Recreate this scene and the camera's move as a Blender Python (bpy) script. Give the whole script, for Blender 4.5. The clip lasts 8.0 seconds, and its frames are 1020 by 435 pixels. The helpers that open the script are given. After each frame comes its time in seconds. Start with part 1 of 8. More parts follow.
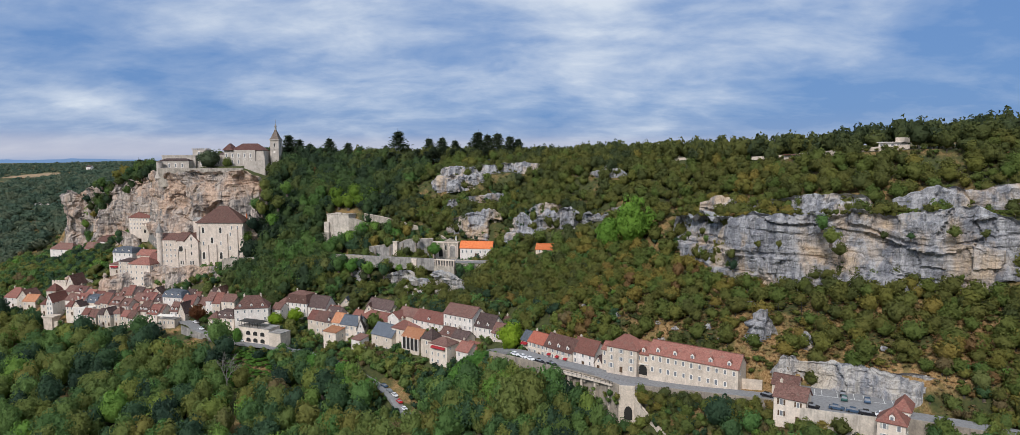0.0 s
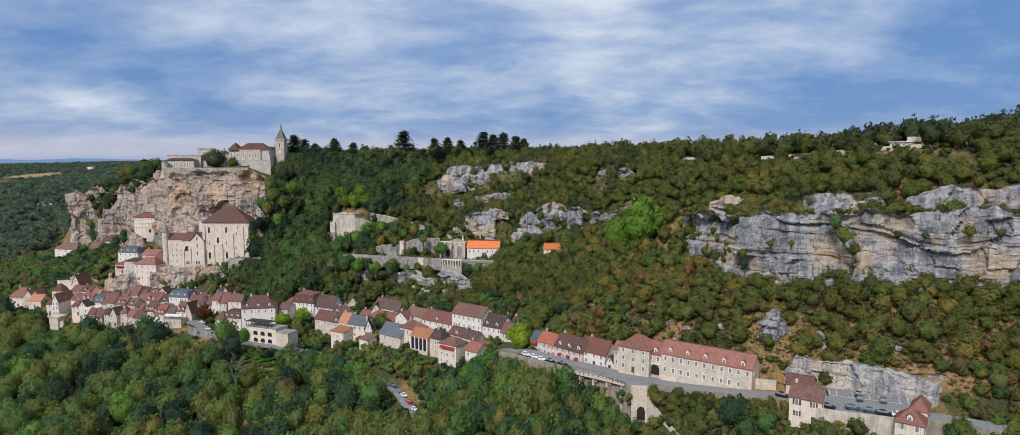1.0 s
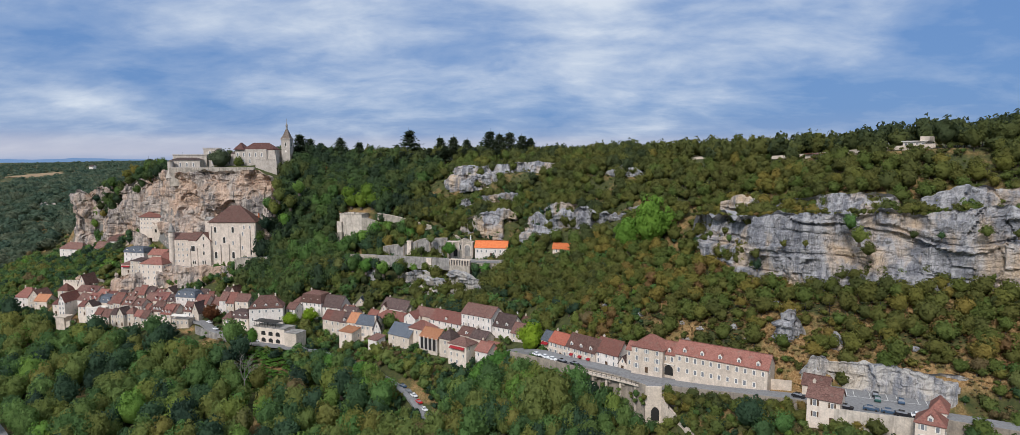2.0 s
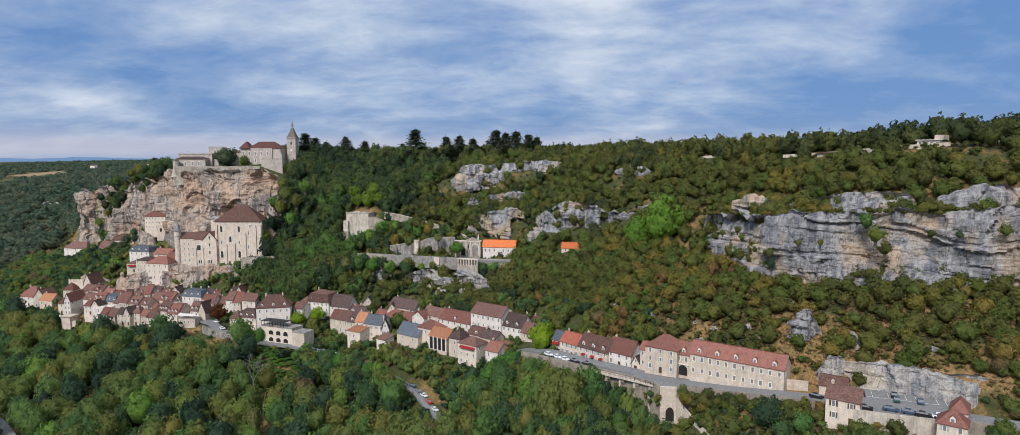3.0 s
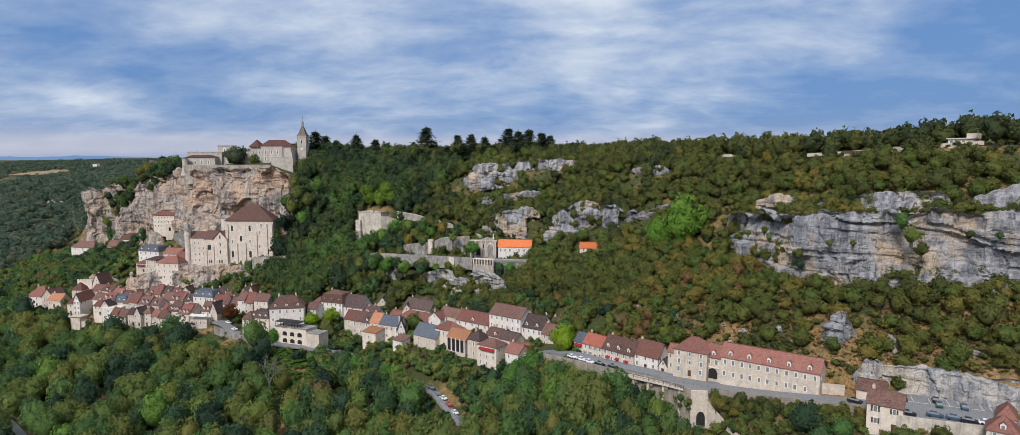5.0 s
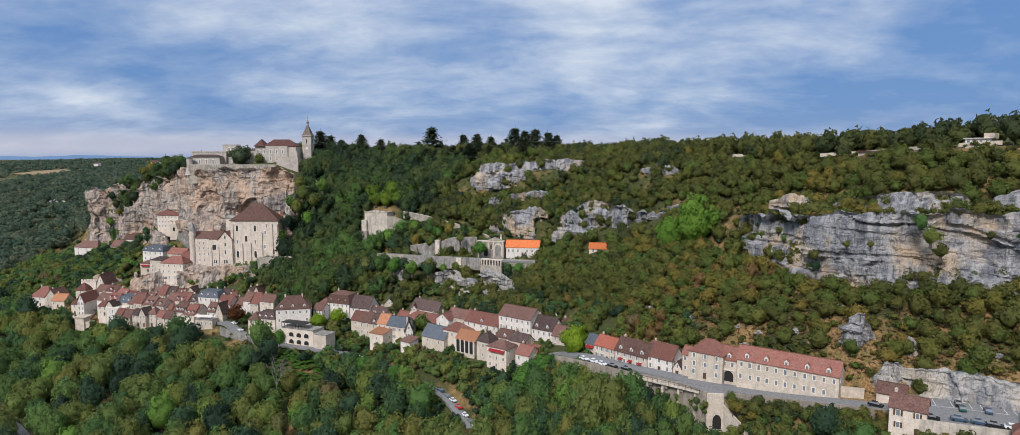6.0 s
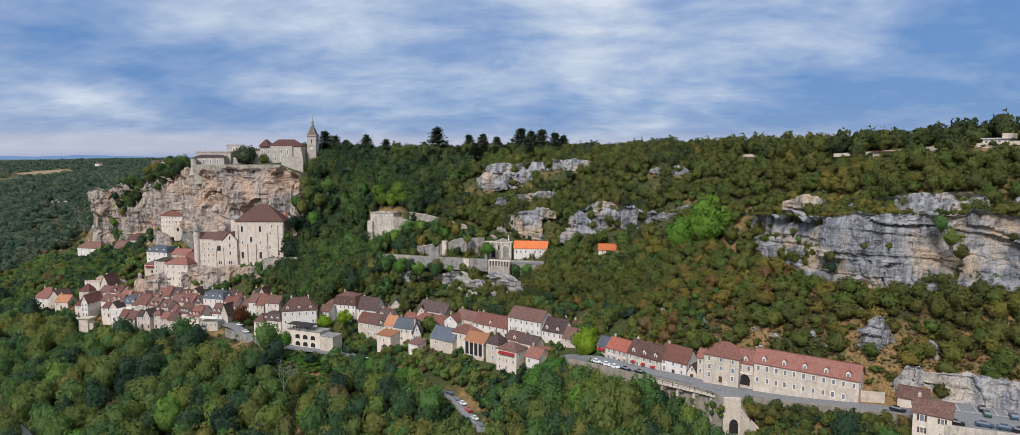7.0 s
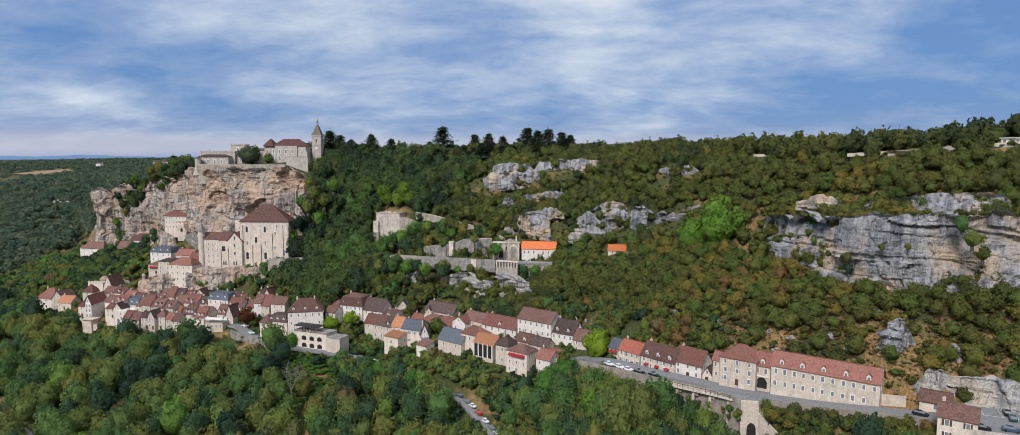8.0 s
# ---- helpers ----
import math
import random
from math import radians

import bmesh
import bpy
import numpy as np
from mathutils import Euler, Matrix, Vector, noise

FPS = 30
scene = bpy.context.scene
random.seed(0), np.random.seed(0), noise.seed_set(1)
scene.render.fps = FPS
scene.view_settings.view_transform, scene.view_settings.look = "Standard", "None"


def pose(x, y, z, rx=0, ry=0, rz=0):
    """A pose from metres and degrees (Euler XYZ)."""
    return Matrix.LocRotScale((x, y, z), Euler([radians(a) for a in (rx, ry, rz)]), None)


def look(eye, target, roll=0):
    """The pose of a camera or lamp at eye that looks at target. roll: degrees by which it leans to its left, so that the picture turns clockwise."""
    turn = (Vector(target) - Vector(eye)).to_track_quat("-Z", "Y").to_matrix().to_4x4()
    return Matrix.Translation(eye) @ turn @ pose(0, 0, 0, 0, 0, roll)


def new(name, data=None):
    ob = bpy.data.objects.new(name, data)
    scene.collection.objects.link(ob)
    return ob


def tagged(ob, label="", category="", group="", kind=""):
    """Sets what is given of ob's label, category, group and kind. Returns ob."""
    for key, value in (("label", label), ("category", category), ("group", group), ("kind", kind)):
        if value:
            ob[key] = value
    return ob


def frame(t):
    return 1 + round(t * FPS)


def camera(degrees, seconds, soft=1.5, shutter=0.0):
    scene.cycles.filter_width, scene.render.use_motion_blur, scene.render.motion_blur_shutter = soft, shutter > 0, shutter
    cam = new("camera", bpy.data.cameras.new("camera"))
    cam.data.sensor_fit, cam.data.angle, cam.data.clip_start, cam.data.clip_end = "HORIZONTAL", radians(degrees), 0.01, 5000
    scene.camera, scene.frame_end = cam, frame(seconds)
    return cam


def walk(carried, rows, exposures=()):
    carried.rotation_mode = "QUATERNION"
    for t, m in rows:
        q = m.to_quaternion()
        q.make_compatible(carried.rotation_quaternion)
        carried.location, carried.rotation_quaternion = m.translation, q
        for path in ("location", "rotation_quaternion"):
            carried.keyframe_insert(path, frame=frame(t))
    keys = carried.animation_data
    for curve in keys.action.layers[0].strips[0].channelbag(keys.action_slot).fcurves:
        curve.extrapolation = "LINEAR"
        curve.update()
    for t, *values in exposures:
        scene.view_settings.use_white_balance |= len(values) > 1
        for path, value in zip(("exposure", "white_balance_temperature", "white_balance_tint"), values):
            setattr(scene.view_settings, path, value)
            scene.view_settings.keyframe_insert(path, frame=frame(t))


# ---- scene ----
# ---------------------------------------------------------------- camera
cam = camera(76.3, 8.0, soft=0.5)
METRES, EYE, TILT, LEAN, TURN = 42.0, 120.0, -5.0, 0.0, 0.0
ROWS = [
    (0.0, 0.0, 0.0, 0.0, -0.0, 0.0, 0.0),
    (0.5, -0.0502, 0.0065, 0.0004, -0.0, -0.0, 0.01),
    (1.0, -0.1046, 0.0147, -0.001, -0.01, -0.02, 0.01),
    (1.5, -0.1615, 0.025, -0.0008, -0.01, -0.03, 0.01),
    (3.0, -0.3354, 0.0736, -0.0005, -0.02, -0.12, 0.01),
    (3.5, -0.3927, 0.0989, 0.003, -0.03, -0.18, 0.01),
    (4.0, -0.4487, 0.1281, 0.004, -0.02, -0.19, 0.0),
    (4.5, -0.504, 0.1599, 0.0088, -0.02, -0.24, 0.0),
    (6.0, -0.6699, 0.2657, 0.013, -0.01, -0.24, -0.07),
    (6.5, -0.724, 0.3052, 0.0192, -0.01, -0.25, -0.07),
    (7.0, -0.7762, 0.3459, 0.0226, 0.01, -0.24, -0.08),
    (7.5, -0.8296, 0.3868, 0.0233, 0.02, -0.23, -0.09),
    (8.0, -0.8847, 0.4272, 0.025, 0.01, -0.23, -0.1),
]
walk(cam, [(t, pose(0, 0, EYE, TILT, LEAN, TURN) @ pose(METRES * x, METRES * y, METRES * z, 90 + pitch, roll, yaw)) for t, x, y, z, yaw, pitch, roll in ROWS], exposures=[(0.0, 0.52), (8.0, 0.52)])

# ---------------------------------------------------------------- sky and sun
SUN_HEIGHT, SUN_TURN = 38.0, 206.0   # degrees above the horizon; clockwise from north (+y)


def node(nt, kind, **kw):
    n = nt.nodes.new(kind)
    for k, v in kw.items():
        n.inputs[k].default_value = v
    return n


def ramp(nt, stops, src):
    n = nt.nodes.new("ShaderNodeValToRGB")
    e = n.color_ramp.elements
    while len(e) < len(stops):
        e.new(0.5)
    for el, (p, c) in zip(e, stops):
        el.position = p
        el.color = (*c, 1) if len(c) == 3 else c
    nt.links.new(src, n.inputs[0])
    return n.outputs[0]


def grey(a):
    return (a, a, a)


def mixc(nt, fac, a, b, blend="MIX"):
    n = nt.nodes.new("ShaderNodeMix")
    n.data_type, n.blend_type = "RGBA", blend
    for sock, val in ((n.inputs[0], fac), (n.inputs[6], a), (n.inputs[7], b)):
        if isinstance(val, bpy.types.NodeSocket):
            nt.links.new(val, sock)
        elif isinstance(val, (int, float)):
            sock.default_value = val
        else:
            sock.default_value = (*val, 1)
    return n.outputs[2]


def maths(nt, op, a, b=0.0, clamp=False):
    n = nt.nodes.new("ShaderNodeMath")
    n.operation, n.use_clamp = op, clamp
    for sock, val in ((n.inputs[0], a), (n.inputs[1], b)):
        if isinstance(val, bpy.types.NodeSocket):
            nt.links.new(val, sock)
        else:
            sock.default_value = val
    return n.outputs[0]


def make_sky():
    w = bpy.data.worlds.new("sky")
    scene.world = w
    w.use_nodes = True
    nt = w.node_tree
    nt.nodes.clear()
    out = nt.nodes.new("ShaderNodeOutputWorld")
    bg = nt.nodes.new("ShaderNodeBackground")
    nt.links.new(bg.outputs[0], out.inputs[0])
    sky = nt.nodes.new("ShaderNodeTexSky")
    sky.sky_type, sky.sun_disc = "NISHITA", False
    sky.sun_elevation, sky.sun_rotation = radians(SUN_HEIGHT), radians(SUN_TURN)
    tc = nt.nodes.new("ShaderNodeTexCoord")
    sep = nt.nodes.new("ShaderNodeSeparateXYZ")
    nt.links.new(tc.outputs["Generated"], sep.inputs[0])
    # level cloud sheets seen at a low angle: the view direction is carried up to a plane
    up = maths(nt, "ADD", maths(nt, "MAXIMUM", sep.outputs[2], 0.0), 0.26)
    flat = nt.nodes.new("ShaderNodeCombineXYZ")
    nt.links.new(maths(nt, "DIVIDE", sep.outputs[0], up), flat.inputs[0])
    nt.links.new(maths(nt, "DIVIDE", sep.outputs[1], up), flat.inputs[1])

    def layer(loc, turn, stretch, scale, detail, rough, dist):
        mp = nt.nodes.new("ShaderNodeMapping")
        mp.inputs["Location"].default_value = loc
        mp.inputs["Rotation"].default_value = (0, 0, radians(turn))
        mp.inputs["Scale"].default_value = (stretch, 1.0, 1.0)
        nt.links.new(flat.outputs[0], mp.inputs[0])
        n = node(nt, "ShaderNodeTexNoise", Scale=scale, Detail=detail, Roughness=rough, Distortion=dist)
        nt.links.new(mp.outputs[0], n.inputs["Vector"])
        return n.outputs[0]

    big = layer((1.3, 0.4, 0.2), 10, 0.95, 1.1, 5.0, 0.5, 0.3)
    mid = layer((3.7, 1.2, 2.0), 16, 0.8, 2.9, 7.0, 0.55, 0.35)
    fine = layer((0.4, 7.2, 5.0), 6, 0.7, 8.0, 7.0, 0.6, 0.3)
    dens = maths(nt, "ADD", maths(nt, "MULTIPLY", big, 0.45), maths(nt, "ADD", maths(nt, "MULTIPLY", mid, 0.38), maths(nt, "MULTIPLY", fine, 0.17)))
    # thinner, brighter cloud straight ahead and high, heavier cloud to both sides
    side = maths(nt, "MULTIPLY", maths(nt, "ABSOLUTE", maths(nt, "ADD", sep.outputs[0], 0.19)), -0.115)
    dens = maths(nt, "ADD", dens, maths(nt, "ADD", side, maths(nt, "ADD", maths(nt, "MULTIPLY", sep.outputs[2], 0.40), -0.03)))
    cover = ramp(nt, [(0.38, grey(0)), (0.47, grey(0.22)), (0.55, grey(0.55)), (0.64, grey(1))], dens)
    blue = mixc(nt, 1.0, sky.outputs[0], (0.035, 0.040, 0.047), "MULTIPLY")
    dark = mixc(nt, 0.8, blue, (0.100, 0.203, 0.425))
    cloud = mixc(nt, cover, dark, (0.455, 0.508, 0.585))
    # a paler, slightly pink band over the horizon
    band = ramp(nt, [(0.0, grey(0.35)), (0.010, grey(0.75)), (0.026, grey(0.6)), (0.040, grey(0.1)), (0.07, grey(0.0))], sep.outputs[2])
    col = mixc(nt, band, cloud, (0.41, 0.41, 0.47))
    nt.links.new(col, bg.inputs[0])
    bg.inputs[1].default_value = 1.0


make_sky()
lamp = bpy.data.lights.new("sun", "SUN")
lamp.energy, lamp.angle, lamp.color = 2.15, radians(14), (1.0, 0.95, 0.915)
sun = new("sun", lamp)
_a, _e = radians(SUN_TURN), radians(SUN_HEIGHT)
sun.matrix_world = look((0, 0, 400), (-math.sin(_a) * math.cos(_e) * 100, -math.cos(_a) * math.cos(_e) * 100, 400 - math.sin(_e) * 100))
# ---------------------------------------------------------------- materials
def material(name, rough=0.9):
    m = bpy.data.materials.new(name)
    m.use_nodes = True
    nt = m.node_tree
    b = nt.nodes["Principled BSDF"]
    b.inputs["Roughness"].default_value = rough
    b.inputs["Specular IOR Level"].default_value = 0.25
    return m, nt, b


def place(nt, kind="Object"):
    if kind == "World":
        return nt.nodes.new("ShaderNodeNewGeometry").outputs["Position"]
    return nt.nodes.new("ShaderNodeTexCoord").outputs[kind]


def noisy(nt, vec, scale, detail=5.0, rough=0.55, dist=0.0, stretch=None):
    if stretch:
        mp = nt.nodes.new("ShaderNodeMapping")
        mp.inputs["Scale"].default_value = stretch
        nt.links.new(vec, mp.inputs[0])
        vec = mp.outputs[0]
    n = node(nt, "ShaderNodeTexNoise", Scale=scale, Detail=detail, Roughness=rough, Distortion=dist)
    nt.links.new(vec, n.inputs["Vector"])
    return n.outputs[0]


def bump(nt, b, height, strength, distance):
    n = node(nt, "ShaderNodeBump", Strength=strength, Distance=distance)
    nt.links.new(height, n.inputs["Height"])
    nt.links.new(n.outputs[0], b.inputs["Normal"])


def own(nt):
    return nt.nodes.new("ShaderNodeObjectInfo").outputs["Random"]


def wall_material(name, a, c, stain=0.5, courses=0.0):
    """Rendered or rubble wall: two tones, rain streaks, grain."""
    m, nt, b = material(name)
    p = place(nt, "World")
    n1 = noisy(nt, p, 0.35, 6)
    n2 = noisy(nt, p, 2.2, 5)
    col = mixc(nt, ramp(nt, [(0.35, grey(0)), (0.68, grey(1))], n1), a, c)
    streak = noisy(nt, p, 0.9, 5, 0.6, 0.0, (1.0, 1.0, 0.14))
    dirt = ramp(nt, [(0.50, grey(0)), (0.74, grey(stain))], streak)
    col = mixc(nt, dirt, col, tuple(v * 0.52 for v in c))
    fine = ramp(nt, [(0.3, grey(0.84)), (0.7, grey(1.08))], n2)
    col = mixc(nt, 1.0, col, fine, "MULTIPLY")
    if courses:
        br = node(nt, "ShaderNodeTexVoronoi", Scale=courses)
        nt.links.new(p, br.inputs["Vector"])
        sc = nt.nodes.new("ShaderNodeSeparateColor")
        nt.links.new(br.outputs["Color"], sc.inputs[0])
        col = mixc(nt, 1.0, col, ramp(nt, [(0.0, grey(0.90)), (1.0, grey(1.05))], sc.outputs[0]), "MULTIPLY")
    nt.links.new(col, b.inputs["Base Color"])
    bump(nt, b, n2, 0.5, 0.08)
    return m


def roof_material(name, a, c, moss=(0.16, 0.15, 0.12)):
    """Clay or slate tiles: rows of single tiles with their own tone, lichen on top."""
    m, nt, b = material(name, 0.85)
    p = place(nt, "Object")
    vor = node(nt, "ShaderNodeTexVoronoi", Scale=2.6)
    mp = nt.nodes.new("ShaderNodeMapping")
    mp.inputs["Scale"].default_value = (1.0, 1.0, 0.9)
    nt.links.new(p, mp.inputs[0])
    nt.links.new(mp.outputs[0], vor.inputs["Vector"])
    sepc = nt.nodes.new("ShaderNodeSeparateColor")
    nt.links.new(vor.outputs["Color"], sepc.inputs[0])
    n1 = noisy(nt, place(nt, "World"), 0.5, 6)
    t = maths(nt, "ADD", maths(nt, "MULTIPLY", sepc.outputs[0], 0.5), maths(nt, "MULTIPLY", n1, 0.5))
    col = mixc(nt, ramp(nt, [(0.25, grey(0)), (0.75, grey(1))], t), a, c)
    lich = ramp(nt, [(0.54, grey(0)), (0.72, grey(0.6))], noisy(nt, place(nt, "World"), 0.8, 6, 0.65))
    col = mixc(nt, lich, col, moss)
    hue = node(nt, "ShaderNodeHueSaturation")
    nt.links.new(maths(nt, "ADD", maths(nt, "MULTIPLY", own(nt), 0.60), 0.66), hue.inputs["Value"])
    nt.links.new(col, hue.inputs["Color"])
    nt.links.new(hue.outputs[0], b.inputs["Base Color"])
    wv = node(nt, "ShaderNodeTexWave", Scale=1.7, Distortion=0.6)
    wv.bands_direction = "Z"
    nt.links.new(p, wv.inputs["Vector"])
    bump(nt, b, wv.outputs[0], 0.6, 0.06)
    return m


def plain(name, c, rough=0.6, metal=0.0, vary=0.15):
    m, nt, b = material(name, rough)
    n1 = noisy(nt, place(nt, "World"), 1.3, 4)
    f = ramp(nt, [(0.3, grey(1 - vary)), (0.7, grey(1 + vary * 0.5))], n1)
    nt.links.new(mixc(nt, 1.0, c, f, "MULTIPLY"), b.inputs["Base Color"])
    b.inputs["Metallic"].default_value = metal
    return m


def rock_material(name, light, dark, ochre, amount, lines=0.7):
    m, nt, b = material(name, 0.95)
    p = place(nt, "World")
    broad = noisy(nt, p, 0.045, 5, 0.6, 0.4)
    beds = noisy(nt, p, 0.5, 6, 0.65, 0.3, (0.22, 0.22, 1.7))
    runs = noisy(nt, p, 0.30, 6, 0.6, 0.2, (1.0, 1.0, 0.13))
    grain = noisy(nt, p, 1.7, 7, 0.65)
    col = mixc(nt, ramp(nt, [(0.40, grey(0)), (0.56, grey(1))], runs), dark, light)
    patch = maths(nt, "ADD", maths(nt, "MULTIPLY", broad, 0.62), maths(nt, "MULTIPLY", noisy(nt, p, 0.12, 5, 0.6, 0.3, (1.0, 1.0, 0.3)), 0.38))
    col = mixc(nt, ramp(nt, [(amount, grey(0)), (amount + 0.10, grey(0.85))], patch), col, ochre)
    crack = ramp(nt, [(0.30, grey(1 - 0.4 * lines)), (0.38, grey(1.0))], beds)
    col = mixc(nt, 1.0, col, crack, "MULTIPLY")
    thin = noisy(nt, p, 0.42, 5, 0.6, 0.5, (0.10, 0.10, 2.2))
    col = mixc(nt, 1.0, col, ramp(nt, [(0.46, grey(1)), (0.49, grey(1 - 0.09 * lines)), (0.52, grey(1))], thin), "MULTIPLY")
    joint = noisy(nt, p, 0.20, 6, 0.65, 0.6, (1.0, 1.0, 0.16))
    col = mixc(nt, 1.0, col, ramp(nt, [(0.475, grey(1)), (0.498, grey(0.60)), (0.52, grey(1))], joint), "MULTIPLY")
    black = noisy(nt, p, 0.55, 6, 0.62, 0.3, (1.0, 1.0, 0.08))
    col = mixc(nt, ramp(nt, [(0.56, grey(0)), (0.68, grey(0.6))], black), col, tuple(0.5 * q for q in dark))
    col = mixc(nt, 1.0, col, ramp(nt, [(0.3, grey(0.72)), (0.68, grey(1.12))], grain), "MULTIPLY")
    nt.links.new(col, b.inputs["Base Color"])
    h = maths(nt, "ADD", maths(nt, "MULTIPLY", beds, lines), maths(nt, "MULTIPLY", grain, 0.5))
    bump(nt, b, h, 1.0, 1.3)
    return m


def leaf_material(name, stops):
    """Leaves: each tree has its own tone, each leaf a little of its own."""
    m, nt, b = material(name, 0.75)
    att = nt.nodes.new("ShaderNodeAttribute")
    att.attribute_name = "tone"
    alone = maths(nt, "LESS_THAN", att.outputs["Fac"], 0.0005)
    tone = maths(nt, "ADD", att.outputs["Fac"], maths(nt, "MULTIPLY", own(nt), alone))
    col = ramp(nt, stops, tone)
    isl = nt.nodes.new("ShaderNodeNewGeometry").outputs["Random Per Island"]
    where = place(nt, "World")
    n1 = noisy(nt, where, 0.45, 3)
    n2 = noisy(nt, where, 1.5, 4, 0.6)
    v = maths(nt, "ADD", maths(nt, "MULTIPLY", isl, 0.16), maths(nt, "ADD", maths(nt, "MULTIPLY", n1, 0.55), maths(nt, "MULTIPLY", n2, 0.95)))
    bump(nt, b, n2, 0.9, 0.7)
    hue = node(nt, "ShaderNodeHueSaturation")
    nt.links.new(maths(nt, "ADD", v, 0.33), hue.inputs["Value"])
    nt.links.new(col, hue.inputs["Color"])
    nt.links.new(hue.outputs[0], b.inputs["Base Color"])
    b.inputs["Specular IOR Level"].default_value = 0.15
    thin = nt.nodes.new("ShaderNodeBsdfTranslucent")
    nt.links.new(hue.outputs[0], thin.inputs["Color"])
    both = node(nt, "ShaderNodeMixShader", Fac=0.42)
    nt.links.new(b.outputs[0], both.inputs[1])
    nt.links.new(thin.outputs[0], both.inputs[2])
    nt.links.new(both.outputs[0], nt.nodes["Material Output"].inputs["Surface"])
    return m


def ground_material():
    m, nt, b = material("hillside", 0.95)
    p = place(nt, "World")
    n1 = noisy(nt, p, 0.05, 6, 0.6)
    n2 = noisy(nt, p, 0.6, 6, 0.65)
    col = mixc(nt, ramp(nt, [(0.35, grey(0)), (0.62, grey(1))], n2), (0.036, 0.048, 0.017), (0.074, 0.080, 0.028))
    att = nt.nodes.new("ShaderNodeAttribute")
    att.attribute_name = "dry"
    n1 = maths(nt, "ADD", n1, maths(nt, "MULTIPLY", att.outputs["Fac"], 0.11))
    dry = ramp(nt, [(0.52, grey(0)), (0.64, grey(0.85))], n1)
    n3 = noisy(nt, p, 1.6, 6, 0.7, 0.3)
    n4 = noisy(nt, p, 0.22, 5, 0.6, 0.2)
    soil = mixc(nt, ramp(nt, [(0.42, grey(0)), (0.58, grey(1))], n3), (0.21, 0.108, 0.042), (0.38, 0.25, 0.12))
    soil = mixc(nt, ramp(nt, [(0.48, grey(0)), (0.62, grey(0.65))], n4), soil, mixc(nt, n3, (0.05, 0.055, 0.018), (0.15, 0.15, 0.05)))
    col = mixc(nt, dry, col, soil)
    nrm = nt.nodes.new("ShaderNodeSeparateXYZ")
    nt.links.new(nt.nodes.new("ShaderNodeNewGeometry").outputs["Normal"], nrm.inputs[0])
    steep = ramp(nt, [(0.24, grey(1)), (0.36, grey(0))], nrm.outputs[2])
    col = mixc(nt, steep, col, mixc(nt, n2, (0.10, 0.10, 0.095), (0.26, 0.25, 0.23)))
    nt.links.new(col, b.inputs["Base Color"])
    bump(nt, b, n2, 0.8, 0.5)
    return m


def glass_material():
    m, nt, b = material("window_glass", 0.12)
    b.inputs["Base Color"].default_value = (0.19, 0.20, 0.22, 1)
    b.inputs["Specular IOR Level"].default_value = 0.5
    return m


